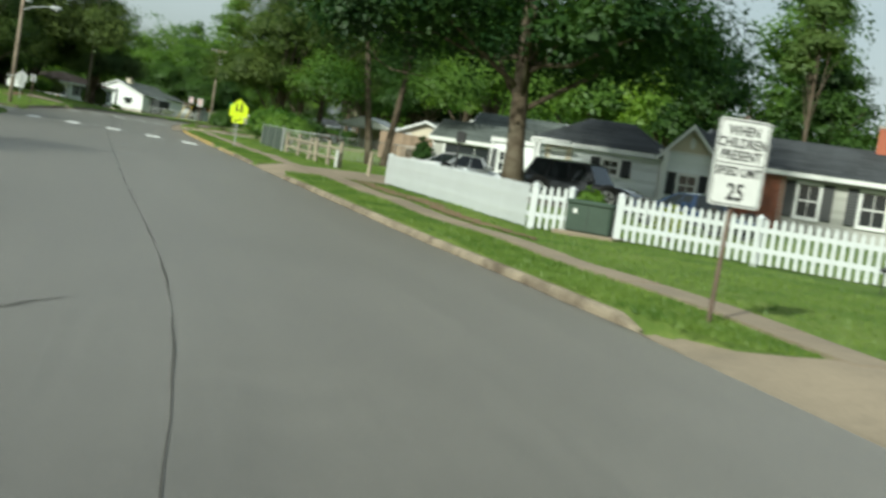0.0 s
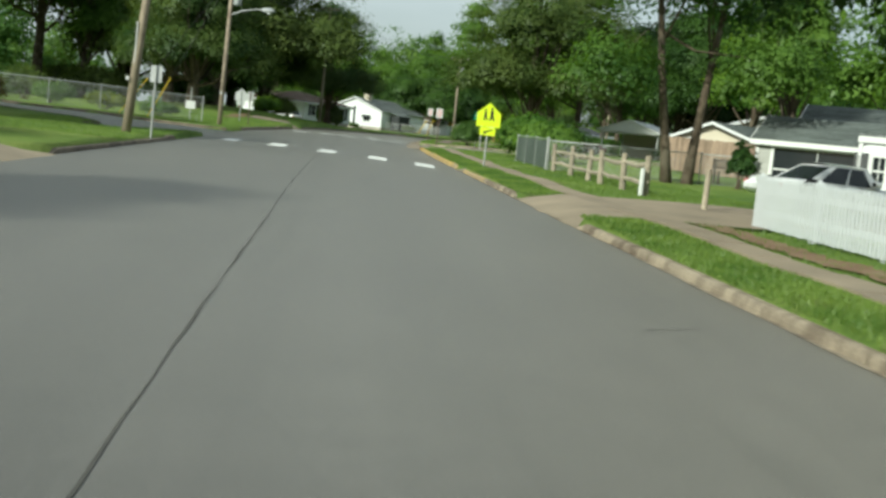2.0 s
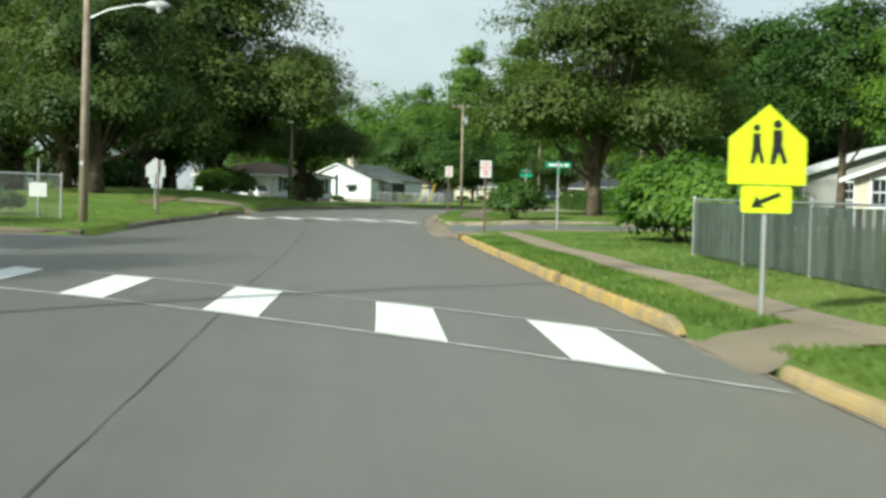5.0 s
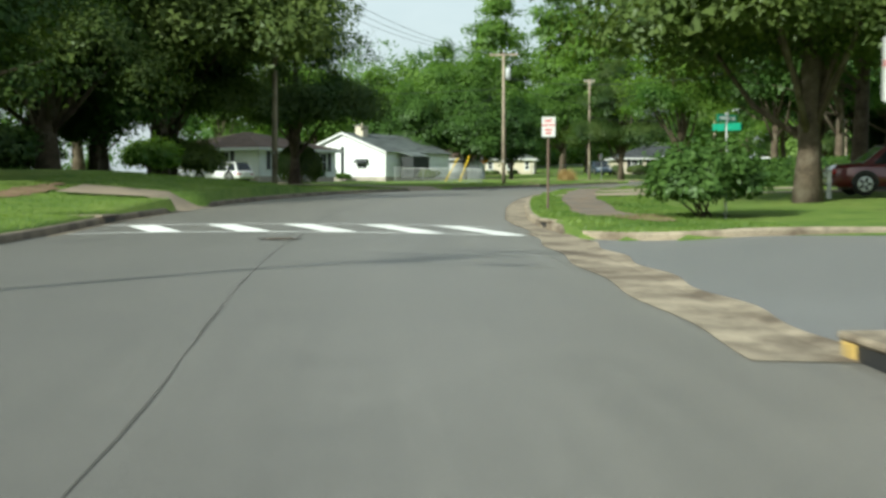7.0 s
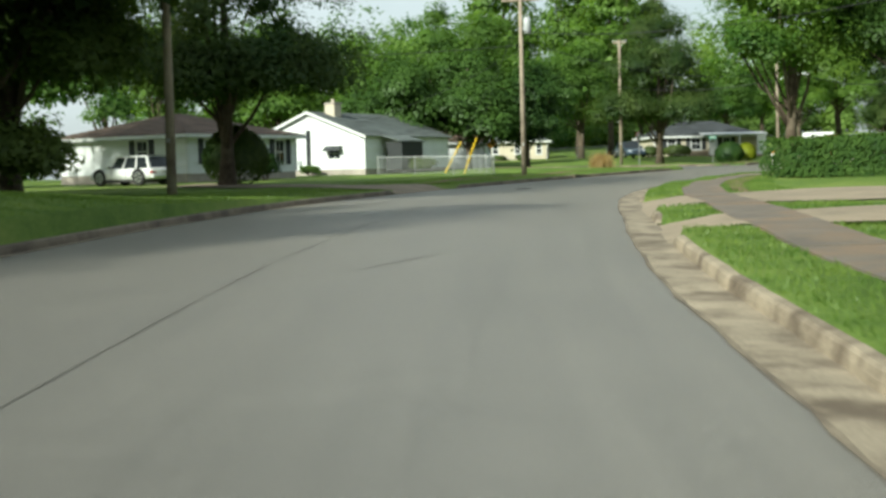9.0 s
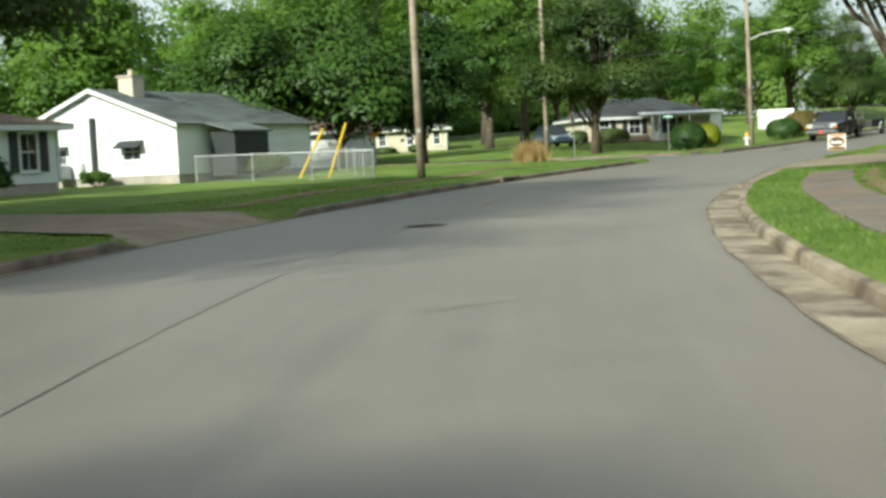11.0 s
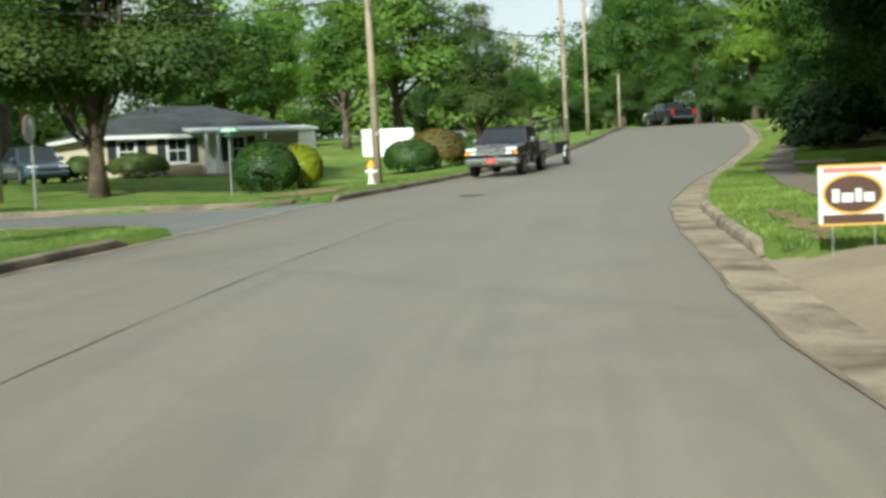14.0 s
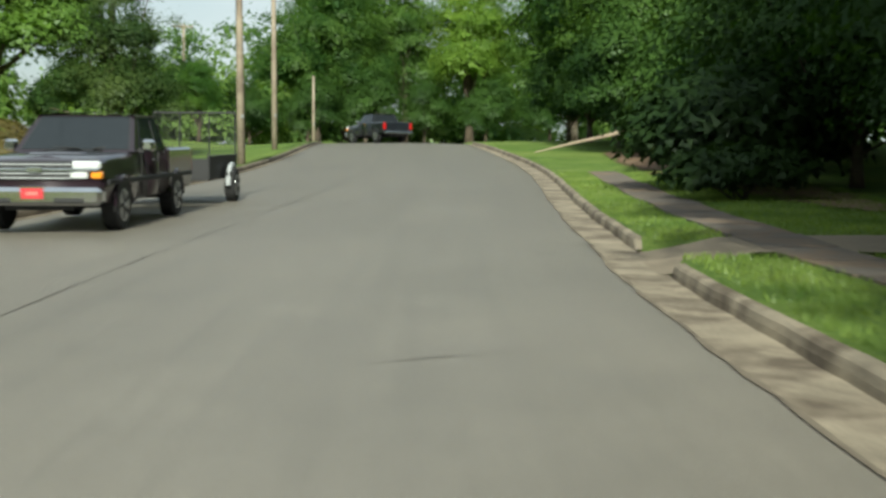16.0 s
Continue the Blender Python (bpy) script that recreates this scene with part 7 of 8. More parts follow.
part("label_plate", Geo().box(-0.3, -0.254, 0.4, -0.22, -0.25, 0.48), SIGNWHITE, tb)
bush("garden_bush", "small olive-green bush inside the picket fence", 6.08, 23.87, 0.55, 0.5, 0.75, LEAF_H, 900, 0.12, 21)
bush("garden_bush", "low yellow-green shrub behind the fence", 2.58, 30.27, 0.4, 0.4, 0.75, LEAF_Y, 700, 0.11, 22)
bush("garden_bush", "low yellow-green shrub behind the fence", 1.08, 31.27, 0.35, 0.35, 0.95, LEAF_B, 700, 0.11, 23)
lamp = thing("garden_lamp", "small dark garden lamp on a stake", "lamp", 4.68, 23.17, gz(4.68, 23.17))
part("stake", Geo().tube([(0, 0, -0.05), (0, 0, 0.32)], 0.012, 6), BLACKPL, lamp)
part("hood", Geo().tube([(0, 0, 0.32), (0, 0, 0.36), (0, 0, 0.4)], [0.05, 0.08, 0.02], 10), BLACKPL, lamp)
marker = thing("post_light", "small black mailbox lantern on a tall dark post", "lamp post", -2.01, 36.52, gz(-2.01, 36.52))
part("post", Geo().tube([(0, 0, -0.2), (0, 0, 1.75)], 0.03, 8), BLACKPL, marker)
part("lantern", Geo().soft(-0.09, -0.09, 1.45, 0.16, 0.09, 1.72, 0.02), BLACKPL, marker)

# cottages behind the fence
ROW = math.atan2(-0.3, 0.95)
hipc = house("pale blue-white cottage with a dark hip roof and black shutters", 0.72, 52.94, ROW, 4.75, 3.1, 2.1, 1.0, SIDING_B, ROOF_D, "hip", z=1.22, over=0.25,
             front=[("door", 0.5, 1.1, 0.0, 1.75), ("window", 2.55, 3.2, 1.05, 1.62)], siding=0.15)
part("porch_wall", Geo().box(0.28, -0.06, 0.0, 0.48, -0.01, 2.0).box(1.12, -0.06, 0.0, 1.34, -0.01, 2.0).box(0.48, -0.06, 1.8, 1.12, -0.01, 2.0), SIDING_T, hipc, "tan boards round the porch door")
for e in (0.03, 0.2):
    part("porch_post", Geo().soft(e - 0.05, -0.75, -0.3, e + 0.05, -0.65, 2.02, 0.01), TRIM, hipc)
part("porch_beam", Geo().soft(-0.1, -0.8, 1.98, 1.4, -0.62, 2.08, 0.01), TRIM, hipc)
house("small white wing with a black-shuttered window", -1.03, 54.02, ROW, 1.75, 2.8, 1.95, 0.4, SIDING_W, ROOF_G, "hip", z=1.2, over=0.06, front=[("window", 0.32, 0.72, 0.6, 1.4)])
porch = house("grey-gabled white porch wing with black shutters", 4.94, 48.46, ROW, 1.75, 3.6, 2.2, 0.95, SIDING_B, ROOF_D, "gable_y", z=1.15, over=0.28, front=[("window", 0.55, 1.18, 0.75, 1.45)], siding=0.15)
part("gable_siding", Geo().prism([(0.04, 2.24), (1.71, 2.24), (0.875, 3.04)], -0.035, -0.003, "xzy"), SIDING_T, porch, "tan shingled gable face")
part("round_vent", Geo().prism([(0.875 + 0.1 * math.cos(k * 0.393), 2.56 + 0.2 * math.sin(k * 0.393)) for k in range(16)], -0.06, -0.037, "xzy"), TRIM, porch, "oval white gable vent")
part("eave_trim", Geo().box(-0.25, -0.05, 2.14, 2.0, -0.003, 2.24), TRIM, porch)
for px in (0.06, 1.69):
    part("porch_post", Geo().soft(px - 0.1, -0.3, -0.4, px + 0.1, -0.1, 2.15, 0.015), TRIM, porch)
grey = house("grey-beige sided cottage with dark roof and brick entry", 6.37, 48.84, ROW, 10.6, 7.0, 2.2, 1.15, SIDING_G, ROOF_D, "gable_x", z=1.15,
             front=[("window", 3.28, 4.02, 0.62, 1.78), ("window", 5.36, 6.22, 0.6, 1.78), ("window", 8.4, 9.2, 0.6, 1.78)], siding=0.15, chimney=(5.9, 3.4, 2.0))
brick_panel(grey, 1.2, 2.85, 0.02, 2.1, -0.06)
carp = house("low grey house with an open carport and dark green-grey roof", -3.55, 60.2, ROW, 4.6, 3.0, 1.7, 0.75, SIDING_G, ROOF_G, "gable_x",
             front=[("hole", 0.5, 3.3, 0.05, 1.45)], over=0.2)
part("gable_face", Geo().prism([(0.0, 1.7), (3.0, 1.7), (1.5, 2.42)], -0.03, -0.002, "yzx"), SIDING_B, carp, "pale boarded gable end")
part("fridge", Geo().soft(1.1, 0.9, -0.1, 1.6, 1.4, 1.2, 0.03), DOORP, carp, "white fridge inside the carport")
vine = bush("climbing_vine", "dark green vine covering the corner of the carport", -4.0, 59.9, 0.45, 0.3, 1.6, LEAF_H, 1500, 0.13, 31, category="vine")
house("white gabled roof wing behind the carport", -2.0, 66.4, ROW, 4.2, 2.6, 2.3, 0.85, SIDING_W, ROOF_G, "gable_x", over=0.15)
tan = house("small tan cottage with a grey roof, gable to the street", -7.55, 93.7, math.atan2(-5.6, 5.6), 6.6, 9.0, 1.75, 0.9, SIDING_T, ROOF_G, "gable_y", front=[("window", 0.7, 1.4, 0.7, 1.7)], left=[("window", 5.5, 6.3, 0.7, 1.7), ("window", 2.5, 3.3, 0.7, 1.7)], shutters=False)
cp = thing("carport", "open carport with a low white gable roof on posts", "carport", -13.7, 111.3, gz(-13.7, 111.3), -0.2)
for px in (0.1, 4.5):
    for py in (0.1, 5.8):
        part("post", Geo().soft(px - 0.06, py - 0.06, -0.2, px + 0.06, py + 0.06, 1.95, 0.01), TRIM, cp)
part("roof", Geo().prism([(-0.3, 1.95), (-0.3, 2.05), (2.3, 3.0), (4.9, 2.05), (4.9, 1.95), (2.3, 2.9)], -0.4, 6.2, "xzy"), ROOF_W, cp)
part("gable_face", Geo().prism([(-0.2, 1.96), (4.8, 1.96), (2.3, 2.89)], -0.3, -0.24, "xzy"), TRIM, cp)
part("beam", Geo().box(-0.1, 0.02, 1.83, 4.7, 0.16, 1.955), TRIM, cp)
part("back_wall", Geo().box(0.1, 5.8, 0, 4.5, 5.9, 1.95), SIDING_T, cp)
cp.scale = (0.95, 0.95, 0.9)
board_fence("weathered grey-brown board fence beside the cottage", (-7.4, 77.8), (-2.0, 74.3), 1.55)
bench = thing("garden_bench", "reddish wooden garden bench on the lawn", "bench", -4.18, 63.07, gz(-4.18, 63.07), 0.4)
for k in range(4):
    part("seat_slat", Geo().soft(-0.7, -0.2 + k * 0.11, 0.42, 0.7, -0.11 + k * 0.11, 0.45, 0.006), BOARDS, bench)
for k in range(3):
    part("back_slat", Geo().soft(-0.7, 0.24, 0.52 + k * 0.12, 0.7, 0.27, 0.61 + k * 0.12, 0.006), BOARDS, bench)
for e in (-0.6, 0.6):
    part("leg", Geo().soft(e - 0.04, -0.18, -0.05, e + 0.04, -0.1, 0.42, 0.006), BOARDS, bench)
    part("leg", Geo().soft(e - 0.04, 0.22, -0.05, e + 0.04, 0.3, 0.88, 0.006), BOARDS, bench)

# fences and posts by the second drive
rail_fence("grey split-rail fence along the lawn", [sd(107.3, 7.7), sd(110.1, 7.8), sd(112.6, 7.75), sd(115.2, 7.9), sd(117.8, 7.85), sd(120.4, 7.75)], 0.85)
post = thing("marker_post", "short wooden post beside the drive", "post", *sd(103.1, 7.85), gz(*sd(103.1, 7.85)))
part("shaft", Geo().tube([(0, 0, -0.2), (0.02, 0, 0.8)], [0.06, 0.05], 8), TIMBER, post)
mk = thing("reflector_post", "wooden post with a white marker band at its foot", "post", *sd(107.1, 7.55), gz(*sd(107.1, 7.55)))
part("shaft", Geo().tube([(0, 0, -0.2), (0, 0, 0.62)], [0.055, 0.05], 8), SIGNWHITE, mk)
chain_fence("chain-link fence with pale slats beside the pavement", sd(121.9, 7.7), sd(131.0, 7.9), 1.05, 30)
chain_fence("low chain-link fence across the back lawn", sd(121.9, 7.75), sd(119.5, 15.0), 1.0)
bush("vine_thicket", "large mound of bright green vines over a hedge", *sd(136.4, 9.3), 2.2, 1.5, 2.0, LEAF_B, 9000, 0.2, 41, 8, category="shrub", turn=math.atan2(heading(138)[1], heading(138)[0]))
bush("vine_thicket", "low mound of green vines spilling towards the pavement", *sd(133.8, 9.6), 1.5, 1.1, 1.6, LEAF_A, 4500, 0.18, 42, 6, category="shrub")
bush("garden_bush", "rounded green shrub beside the corner", *sd(144.0, 11.6), 1.9, 1.7, 1.9, LEAF_H, 3600, 0.15, 43, 6)
school_sign(-12.1, 58.85, tuple(-heading(121)))

# ---- signs and things round the second side street ----
parking_sign(*sd(142.8, 5.25), tuple(-heading(140)), h=1.95)
parking_sign(*sd(163.8, 4.95), tuple(-heading(160)), h=2.2)
street_sign(*sd(145.0, 7.6), tuple(-heading(150)), h=1.9)
street_sign(*sd(158.0, 8.0), tuple(-heading(150) * 0.75 + SIDE[300] * 0.66), h=2.3, cross=True, size=0.85)
bush("shrub", "large rounded dark green shrub on the corner lawn", -20.3, 96.2, 1.3, 1.25, 1.65, LEAF_H, 4200, 0.14, 51, 6)
hb_dir = Vector((-14.0 + 23.3, 127.0 - 139.0, 0))
hedge = thing("hedge", "long clipped dark green hedge on the lawn", "hedge", -23.3, 139.0, gz(-19, 133), math.atan2(hb_dir.y, hb_dir.x))
rs_h = np.random.RandomState(77)
nh = 15000
hp = np.stack([rs_h.uniform(0, hb_dir.length, nh), rs_h.uniform(-0.55, 0.55, nh), rs_h.uniform(0, 1.25, nh)], 1)
face = rs_h.randint(0, 4, nh)
hp[face == 0, 1] = -0.55 + rs_h.normal(0, 0.05, (face == 0).sum())
hp[face == 1, 2] = 1.25 + rs_h.normal(0, 0.05, (face == 1).sum())
hp[face == 2, 1] = 0.55 + rs_h.normal(0, 0.05, (face == 2).sum())
hn = np.where((face == 1)[:, None], [0, 0, 1.0], np.where((face == 0)[:, None], [0, -1.0, 0.3], [0, 1.0, 0.3]))
part("foliage", leaf_mesh("foliage", hp, hn, rs_h.uniform(0.1, 0.2, nh), LEAF_H, rs_h), LEAF_H, hedge)
car("parked_car", "maroon hatchback parked on the lawn drive", -15.0, 107.2, gz(-15.0, 107.2) + 0.02, 0.12, CAR_MAROON, 4.4, 1.75, 1.45, "sedan")
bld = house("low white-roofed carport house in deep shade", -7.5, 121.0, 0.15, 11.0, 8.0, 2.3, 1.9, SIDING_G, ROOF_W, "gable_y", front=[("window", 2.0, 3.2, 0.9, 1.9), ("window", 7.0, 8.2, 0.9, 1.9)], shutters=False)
bush("shrub", "small rounded shrub by the house", -9.0, 110.5, 0.9, 0.9, 0.95, LEAF_H, 1200, 0.13, 53)
hyd_marker = thing("utility_marker", "short white plastic utility marker post", "post", -17.2, 106.0, gz(-17.2, 106.0))
part("shaft", Geo().soft(-0.06, -0.03, -0.1, 0.06, 0.03, 0.75, 0.01), SIGNWHITE, hyd_marker)

# cars behind the picket fence
car("parked_car", "white sedan parked on the drive, seen from behind", -1.96, 49.12, gz(-1.96, 49.12) - 0.02, math.atan2(0.55, 0.84), CAR_WHITE, 4.0, 1.6, 1.08, "sedan")
car("parked_suv", "dark blue-black sport utility car behind the fence", 1.83, 43.0, gz(1.83, 43.0) + 0.02, -0.5, CAR_BLACK, 3.7, 1.6, 1.35, "suv")
car("parked_car", "navy car half hidden behind the fence", 4.13, 36.08, gz(4.13, 36.08) + 0.02, math.atan2(-0.75, 0.66), CAR_NAVY, 3.4, 1.45, 0.98, "sedan")

# ---- the left side ----
pole("utility_pole", "leaning weathered timber utility pole on the corner", -21.56, 52.5, 9.5, 0.125, (0.55, 0.5), 0, riser=True)
pole("utility_pole", "timber utility pole with crossarms, transformer and street lamp", -28.9, 76.6, 7.8, 0.115, (0.04, 0), 0.9, 2, (1.6, 0.35, 5.7), True, turn=0.0)
pole("utility_pole", "timber utility pole with a single crossarm", -40.6, 126.6, 10.6, 0.135, (0.05, 0), 0.9, 1)
pole("utility_pole", "pale timber utility pole with crossarm and transformer", -35.0, 157.6, 9.2, 0.13, (-0.05, 0), 1.0, 1, None, True)
pole("utility_pole", "weathered timber utility pole by the side street", -32.2, 188.8, 9.4, 0.13, (-0.05, 0), 0.5, 1)
pole("utility_pole", "timber utility pole with a cobra-head street lamp", -20.65, 188.9, 9.9, 0.125, (-0.12, 0), 0, 1, (1.9, -0.5, 6.2), False)
pole("utility_pole", "timber utility pole beside the climbing road", -6.9, 211.8, 9.0, 0.13, (-0.1, 0), 0)
pole("utility_pole", "timber utility pole with crossarm and transformer", -0.4, 227.4, 9.4, 0.13, (-0.05, 0), 0.9, 1, None, True)
pole("utility_pole", "distant timber utility pole with a crossarm", 6.2, 268.0, 9.0, 0.13, (0, 0), 0.8, 1)
pole("utility_pole", "short pale timber pole at the crest", 14.6, 262.0, 5.2, 0.12, (0, 0), 0)
school_sign(-34.4, 92.6, tuple(heading(150)), True)
parking_sign(-20.15, 51.3, tuple(heading(120)), True, GALV, 2.0)
parking_sign(*sd(151.2, -5.3), tuple(heading(150)), True, RUSTPOST, 1.9)
chain_fence("chain-link fence with a small white plate by the side street", (-31.0, 79.2), (-40.4, 75.2), 1.25)
gsign = sign_thing("small_notice", "small white notice on a fence post", -31.5, 78.8, tuple(-heading(120)))
post_of(gsign, 1.7, GALV, 0.03)
part("panel", plate(shifted(rounded(0.5, 0.4, 0.02), 0.8), -0.045, -0.038), SIGNWHITE, gsign)
bush("shrub", "dense dark bush on the far corner", -25.4, 45.4, 1.6, 1.8, 2.2, LEAF_C, 3600, 0.18, 61, 6)
bush("shrub", "dense dark bush beside the lawn", -28.4, 50.2, 2.0, 1.7, 2.2, LEAF_C, 4200, 0.18, 62, 6)
for bx, by, bw, bh in ((-53.0, 90.0, 3.2, 2.8), (-58.0, 96.0, 3.4, 3.2), (-50.5, 104.0, 2.8, 2.6), (-46.5, 80.5, 2.4, 2.0), (-45.8, 106.5, 2.6, 2.3), (-47.5, 113.0, 2.8, 2.5), (-51.0, 121.0, 3.0, 2.7), (-57.0, 112.0, 3.4, 3.1)):
    bush("shrub", "deep green thicket of shrubs under the trees", bx, by, bw, bw * 0.7, bh, LEAF_C, 2600, 0.24, int(bh * 100), 6)
bush("shrub", "reddish dark shrub by the side street", -31.0, 59.0, 1.3, 1.2, 1.5, LEAF_R, 2600, 0.16, 63, 5)
bush("shrub", "pale green leafy shrub on the bank", -41.0, 114.5, 1.2, 1.1, 1.5, LEAF_B, 3600, 0.17, 64, 6)
clipped("dark rounded evergreen bush in front of the cottage", -44.8, 142.2, 1.3, 1.25, 2.35, LEAF_C, 8000, 0.15, 65)
bush("shrub", "low shrub by the cottage wall", -46.6, 150.6, 0.8, 0.7, 1.5, LEAF_H, 1500, 0.14, 66)
bush("shrub", "small green shrub at the foot of the wall", -48.0, 161.6, 0.7, 0.5, 0.6, LEAF_A, 900, 0.13, 67)
sp = thing("clothes_post", "plain white post on the lawn", "post", -47.2, 151.8, gz(-47.2, 151.8))
part("shaft", Geo().tube([(0, 0, -0.2), (0, 0, 2.1)], 0.035, 8), TRIM, sp)

# white cottages left of the bend
house("white cottage with a brown hip roof and dark shutters", -49.9, 148.8, math.atan2(7.5, 2.8), 8.1, 9.0, 1.95, 1.15, SIDING_W, ROOF_B, "hip", z=2.95,
      front=[("window", 1.2, 2.0, 0.5, 1.65), ("window", 4.0, 4.7, 0.5, 1.65), ("window", 6.45, 7.2, 0.42, 1.65)], left=[("window", 5.6, 6.4, 0.6, 1.65)])
car("parked_car", "white hatchback parked beside the sunlit cottage wall", -50.7, 144.6, gz(-50.7, 144.6) + 0.02, math.pi - 0.35, CAR_WHITE, 3.9, 1.65, 1.35, "suv")
wg = house("white gabled cottage with a grey roof and small chimney", -52.0, 163.8, math.atan2(-2.6, 7.4), 7.84, 9.0, 1.9, 1.45, SIDING_W, ROOF_G, "gable_y", over=0.22,
           front=[("window", 1.95, 2.45, 0.55, 1.22), ("window", 5.25, 6.15, 0.6, 1.25)], shutters=False, chimney=(4.5, 1.6, 1.95), z=3.0)
part("awning", Geo().prism([(0.0, 1.36), (-0.42, 1.1), (-0.42, 1.06), (0.0, 1.32)], 5.1, 6.3, "yzx"), SHUTTER, wg, "dark window awning")
part("awning", Geo().prism([(0.0, 1.3), (-0.3, 1.1), (-0.3, 1.06), (0.0, 1.26)], 1.85, 2.55, "yzx"), SHUTTER, wg, "dark window awning")
part("downpipe", Geo().soft(3.76, -0.14, 0.1, 4.0, -0.02, 2.3, 0.02), SHUTTER, wg, "dark pipe up the wall")
part("meter_box", Geo().soft(3.1, -0.14, 0.3, 3.35, -0.01, 0.6, 0.02), CERAMIC, wg)
part("cooling_unit", Geo().soft(2.0, -0.75, 0.0, 2.7, -0.1, 0.55, 0.03), CERAMIC, wg)
part("gable_vent", Geo().prism([(3.55, 2.95), (4.3, 2.95), (3.92, 3.2)], -0.03, -0.003, "xzy"), TRIM, wg)
lean = thing("side_porch", "dark screened side porch with a low grey roof", "porch", -43.9, 162.4, 3.0, -0.338)
part("roof", Geo().prism([(0, 1.85), (1.3, 1.5), (1.3, 1.57), (0, 1.92)], 0, 2.6, "xzy"), ROOF_G, lean)
part("screen", Geo().box(1.15, 0.2, -0.1, 1.21, 2.4, 1.5), SHUTTER, lean)
part("screen", Geo().box(0.1, 0.2, -0.1, 1.15, 0.26, 1.52), SHUTTER, lean)
house("pale cottage with a tan roof behind the trees", -48.5, 184.0, 0.1, 6.5, 6.5, 2.2, 1.1, SIDING_W, ROOF_B, "gable_x", front=[("window", 2.0, 3.0, 0.8, 1.8)], shutters=False)
chain_fence("low chain-link fence with a white corner post and top rail", (-36.65, 157.9), (-43.6, 160.2), 0.95)
chain_fence("chain-link fence running back from the corner post", (-36.65, 157.9), (-40.0, 168.0), 0.95)
for k, (bx, by, bw, bh, bm_) in enumerate(((-36.2, 78.6, 1.3, 0.95, LEAF_Y), (-33.6, 79.6, 1.1, 0.8, LEAF_A), (-38.6, 77.4, 1.2, 1.15, LEAF_A), (-41.2, 79.4, 1.5, 1.9, LEAF_C))):
    bush("weeds", "rank yellow-green weeds along the chain-link fence" if bm_ is LEAF_Y else "tangled green weeds behind the chain-link fence", bx, by, bw, bw * 0.6, bh, bm_, 1800, 0.14, 110 + k, 5, category="weeds", turn=0.4)
for gx, gy in ((-33.3, 74.6), (-32.2, 75.4)):
    gw = thing("guy_wire", "slanting guy wire with a weathered yellow guard", "guy wire", gx, gy, gz(gx, gy))
    topv = Vector((-28.9 - gx, 76.6 - gy, 8.8 - gz(gx, gy)))
    part("cable", Geo().tube([(0, 0, -0.05), topv], 0.009, 5), WIRE, gw)
    part("guard", Geo().tube([(0.03, 0.0, 0.02), topv.normalized() * 2.2 + Vector((0.03, 0, 0))], 0.028, 8), YELLOWP, gw, "yellow plastic guy guard")
for k, (gx, gy) in enumerate(((-38.7, 160.0), (-39.9, 160.6))):
    gw = thing("guy_wire", "slanting guy wire with a yellow plastic guard", "guy wire", gx, gy, gz(gx, gy))
    topv = Vector((-35.0 - gx, 157.6 - gy, 11.2 - k * 0.8 - gz(gx, gy)))
    part("cable", Geo().tube([(0, 0, -0.05), topv], 0.009, 5), WIRE, gw)
    d2 = Vector((0.85, -0.55, 1.75))
    part("guard", Geo().tube([(0.03, 0.0, 0.02), topv.normalized() * 2.15 + Vector((0.03, 0, 0))], 0.045, 8), YELLOWP, gw, "yellow plastic guy guard")
bush("shrub", "dark clipped hedge behind the chain-link fence", -42.4, 163.3, 1.7, 0.6, 0.95, LEAF_C, 2000, 0.13, 68)
house("low tan-white cottage with a grey-green roof beyond the side street", -49.9, 210.8, math.atan2(0.9, 9.0), 9.05, 6.0, 1.75, 1.15, SIDING_T, ROOF_G, "hip", z=3.65,
      front=[("window", 1.2, 1.8, 0.5, 1.45), ("window", 3.85, 4.4, 0.5, 1.45), ("window", 6.0, 6.5, 0.5, 1.45), ("window", 8.05, 8.55, 0.45, 1.45)], shutters=False)
for sx, sw in ((-48.2, 0.7), (-45.6, 0.9), (-43.2, 0.6)):
    clipped("low dark foundation shrub under the cottage windows", sx, 210.4 + (sx + 49.9) * 0.1, sw, 0.5, 0.55, LEAF_C, 900, 0.13, int(-sx * 10))
diamond_sign(-41.8, 186.0, (0.3, -1))
pam = thing("pampas_clump", "tall clump of dry straw-coloured pampas grass", "grass clump", -32.1, 170.4, gz(-32.1, 170.4))
rs_p = np.random.RandomState(5)
g = Geo()
for k in range(900):
    a, tilt, ln = rs_p.uniform(0, 6.28), abs(rs_p.normal(0, 0.42)), rs_p.uniform(0.45, 1.1)
    bx, by = rs_p.normal(0, 0.28), rs_p.normal(0, 0.28)
    ux, uy = math.cos(a), math.sin(a)
    pts = []
    for f in (0, 0.5, 1.0):
        r = ln * math.sin(tilt) * f
        z = ln * f * math.cos(tilt * f * 1.3)
        pts.append((bx + ux * r, by + uy * r, max(0.0, z)))
    w = rs_p.uniform(0.008, 0.018)
    g.add([(pts[0][0] - uy * w, pts[0][1] + ux * w, pts[0][2]), (pts[0][0] + uy * w, pts[0][1] - ux * w, pts[0][2]), (pts[1][0] + uy * w, pts[1][1] - ux * w, pts[1][2]), (pts[1][0] - uy * w, pts[1][1] + ux * w, pts[1][2]), pts[2]],
          [(0, 1, 2, 3), (3, 2, 4)])
part("blade_tuft", g.mesh("blade_tuft", STRAW, fix=False), STRAW, pam, kind="stuff")
stop_sign(-30.5, 182.6, (-0.95, 0.3))
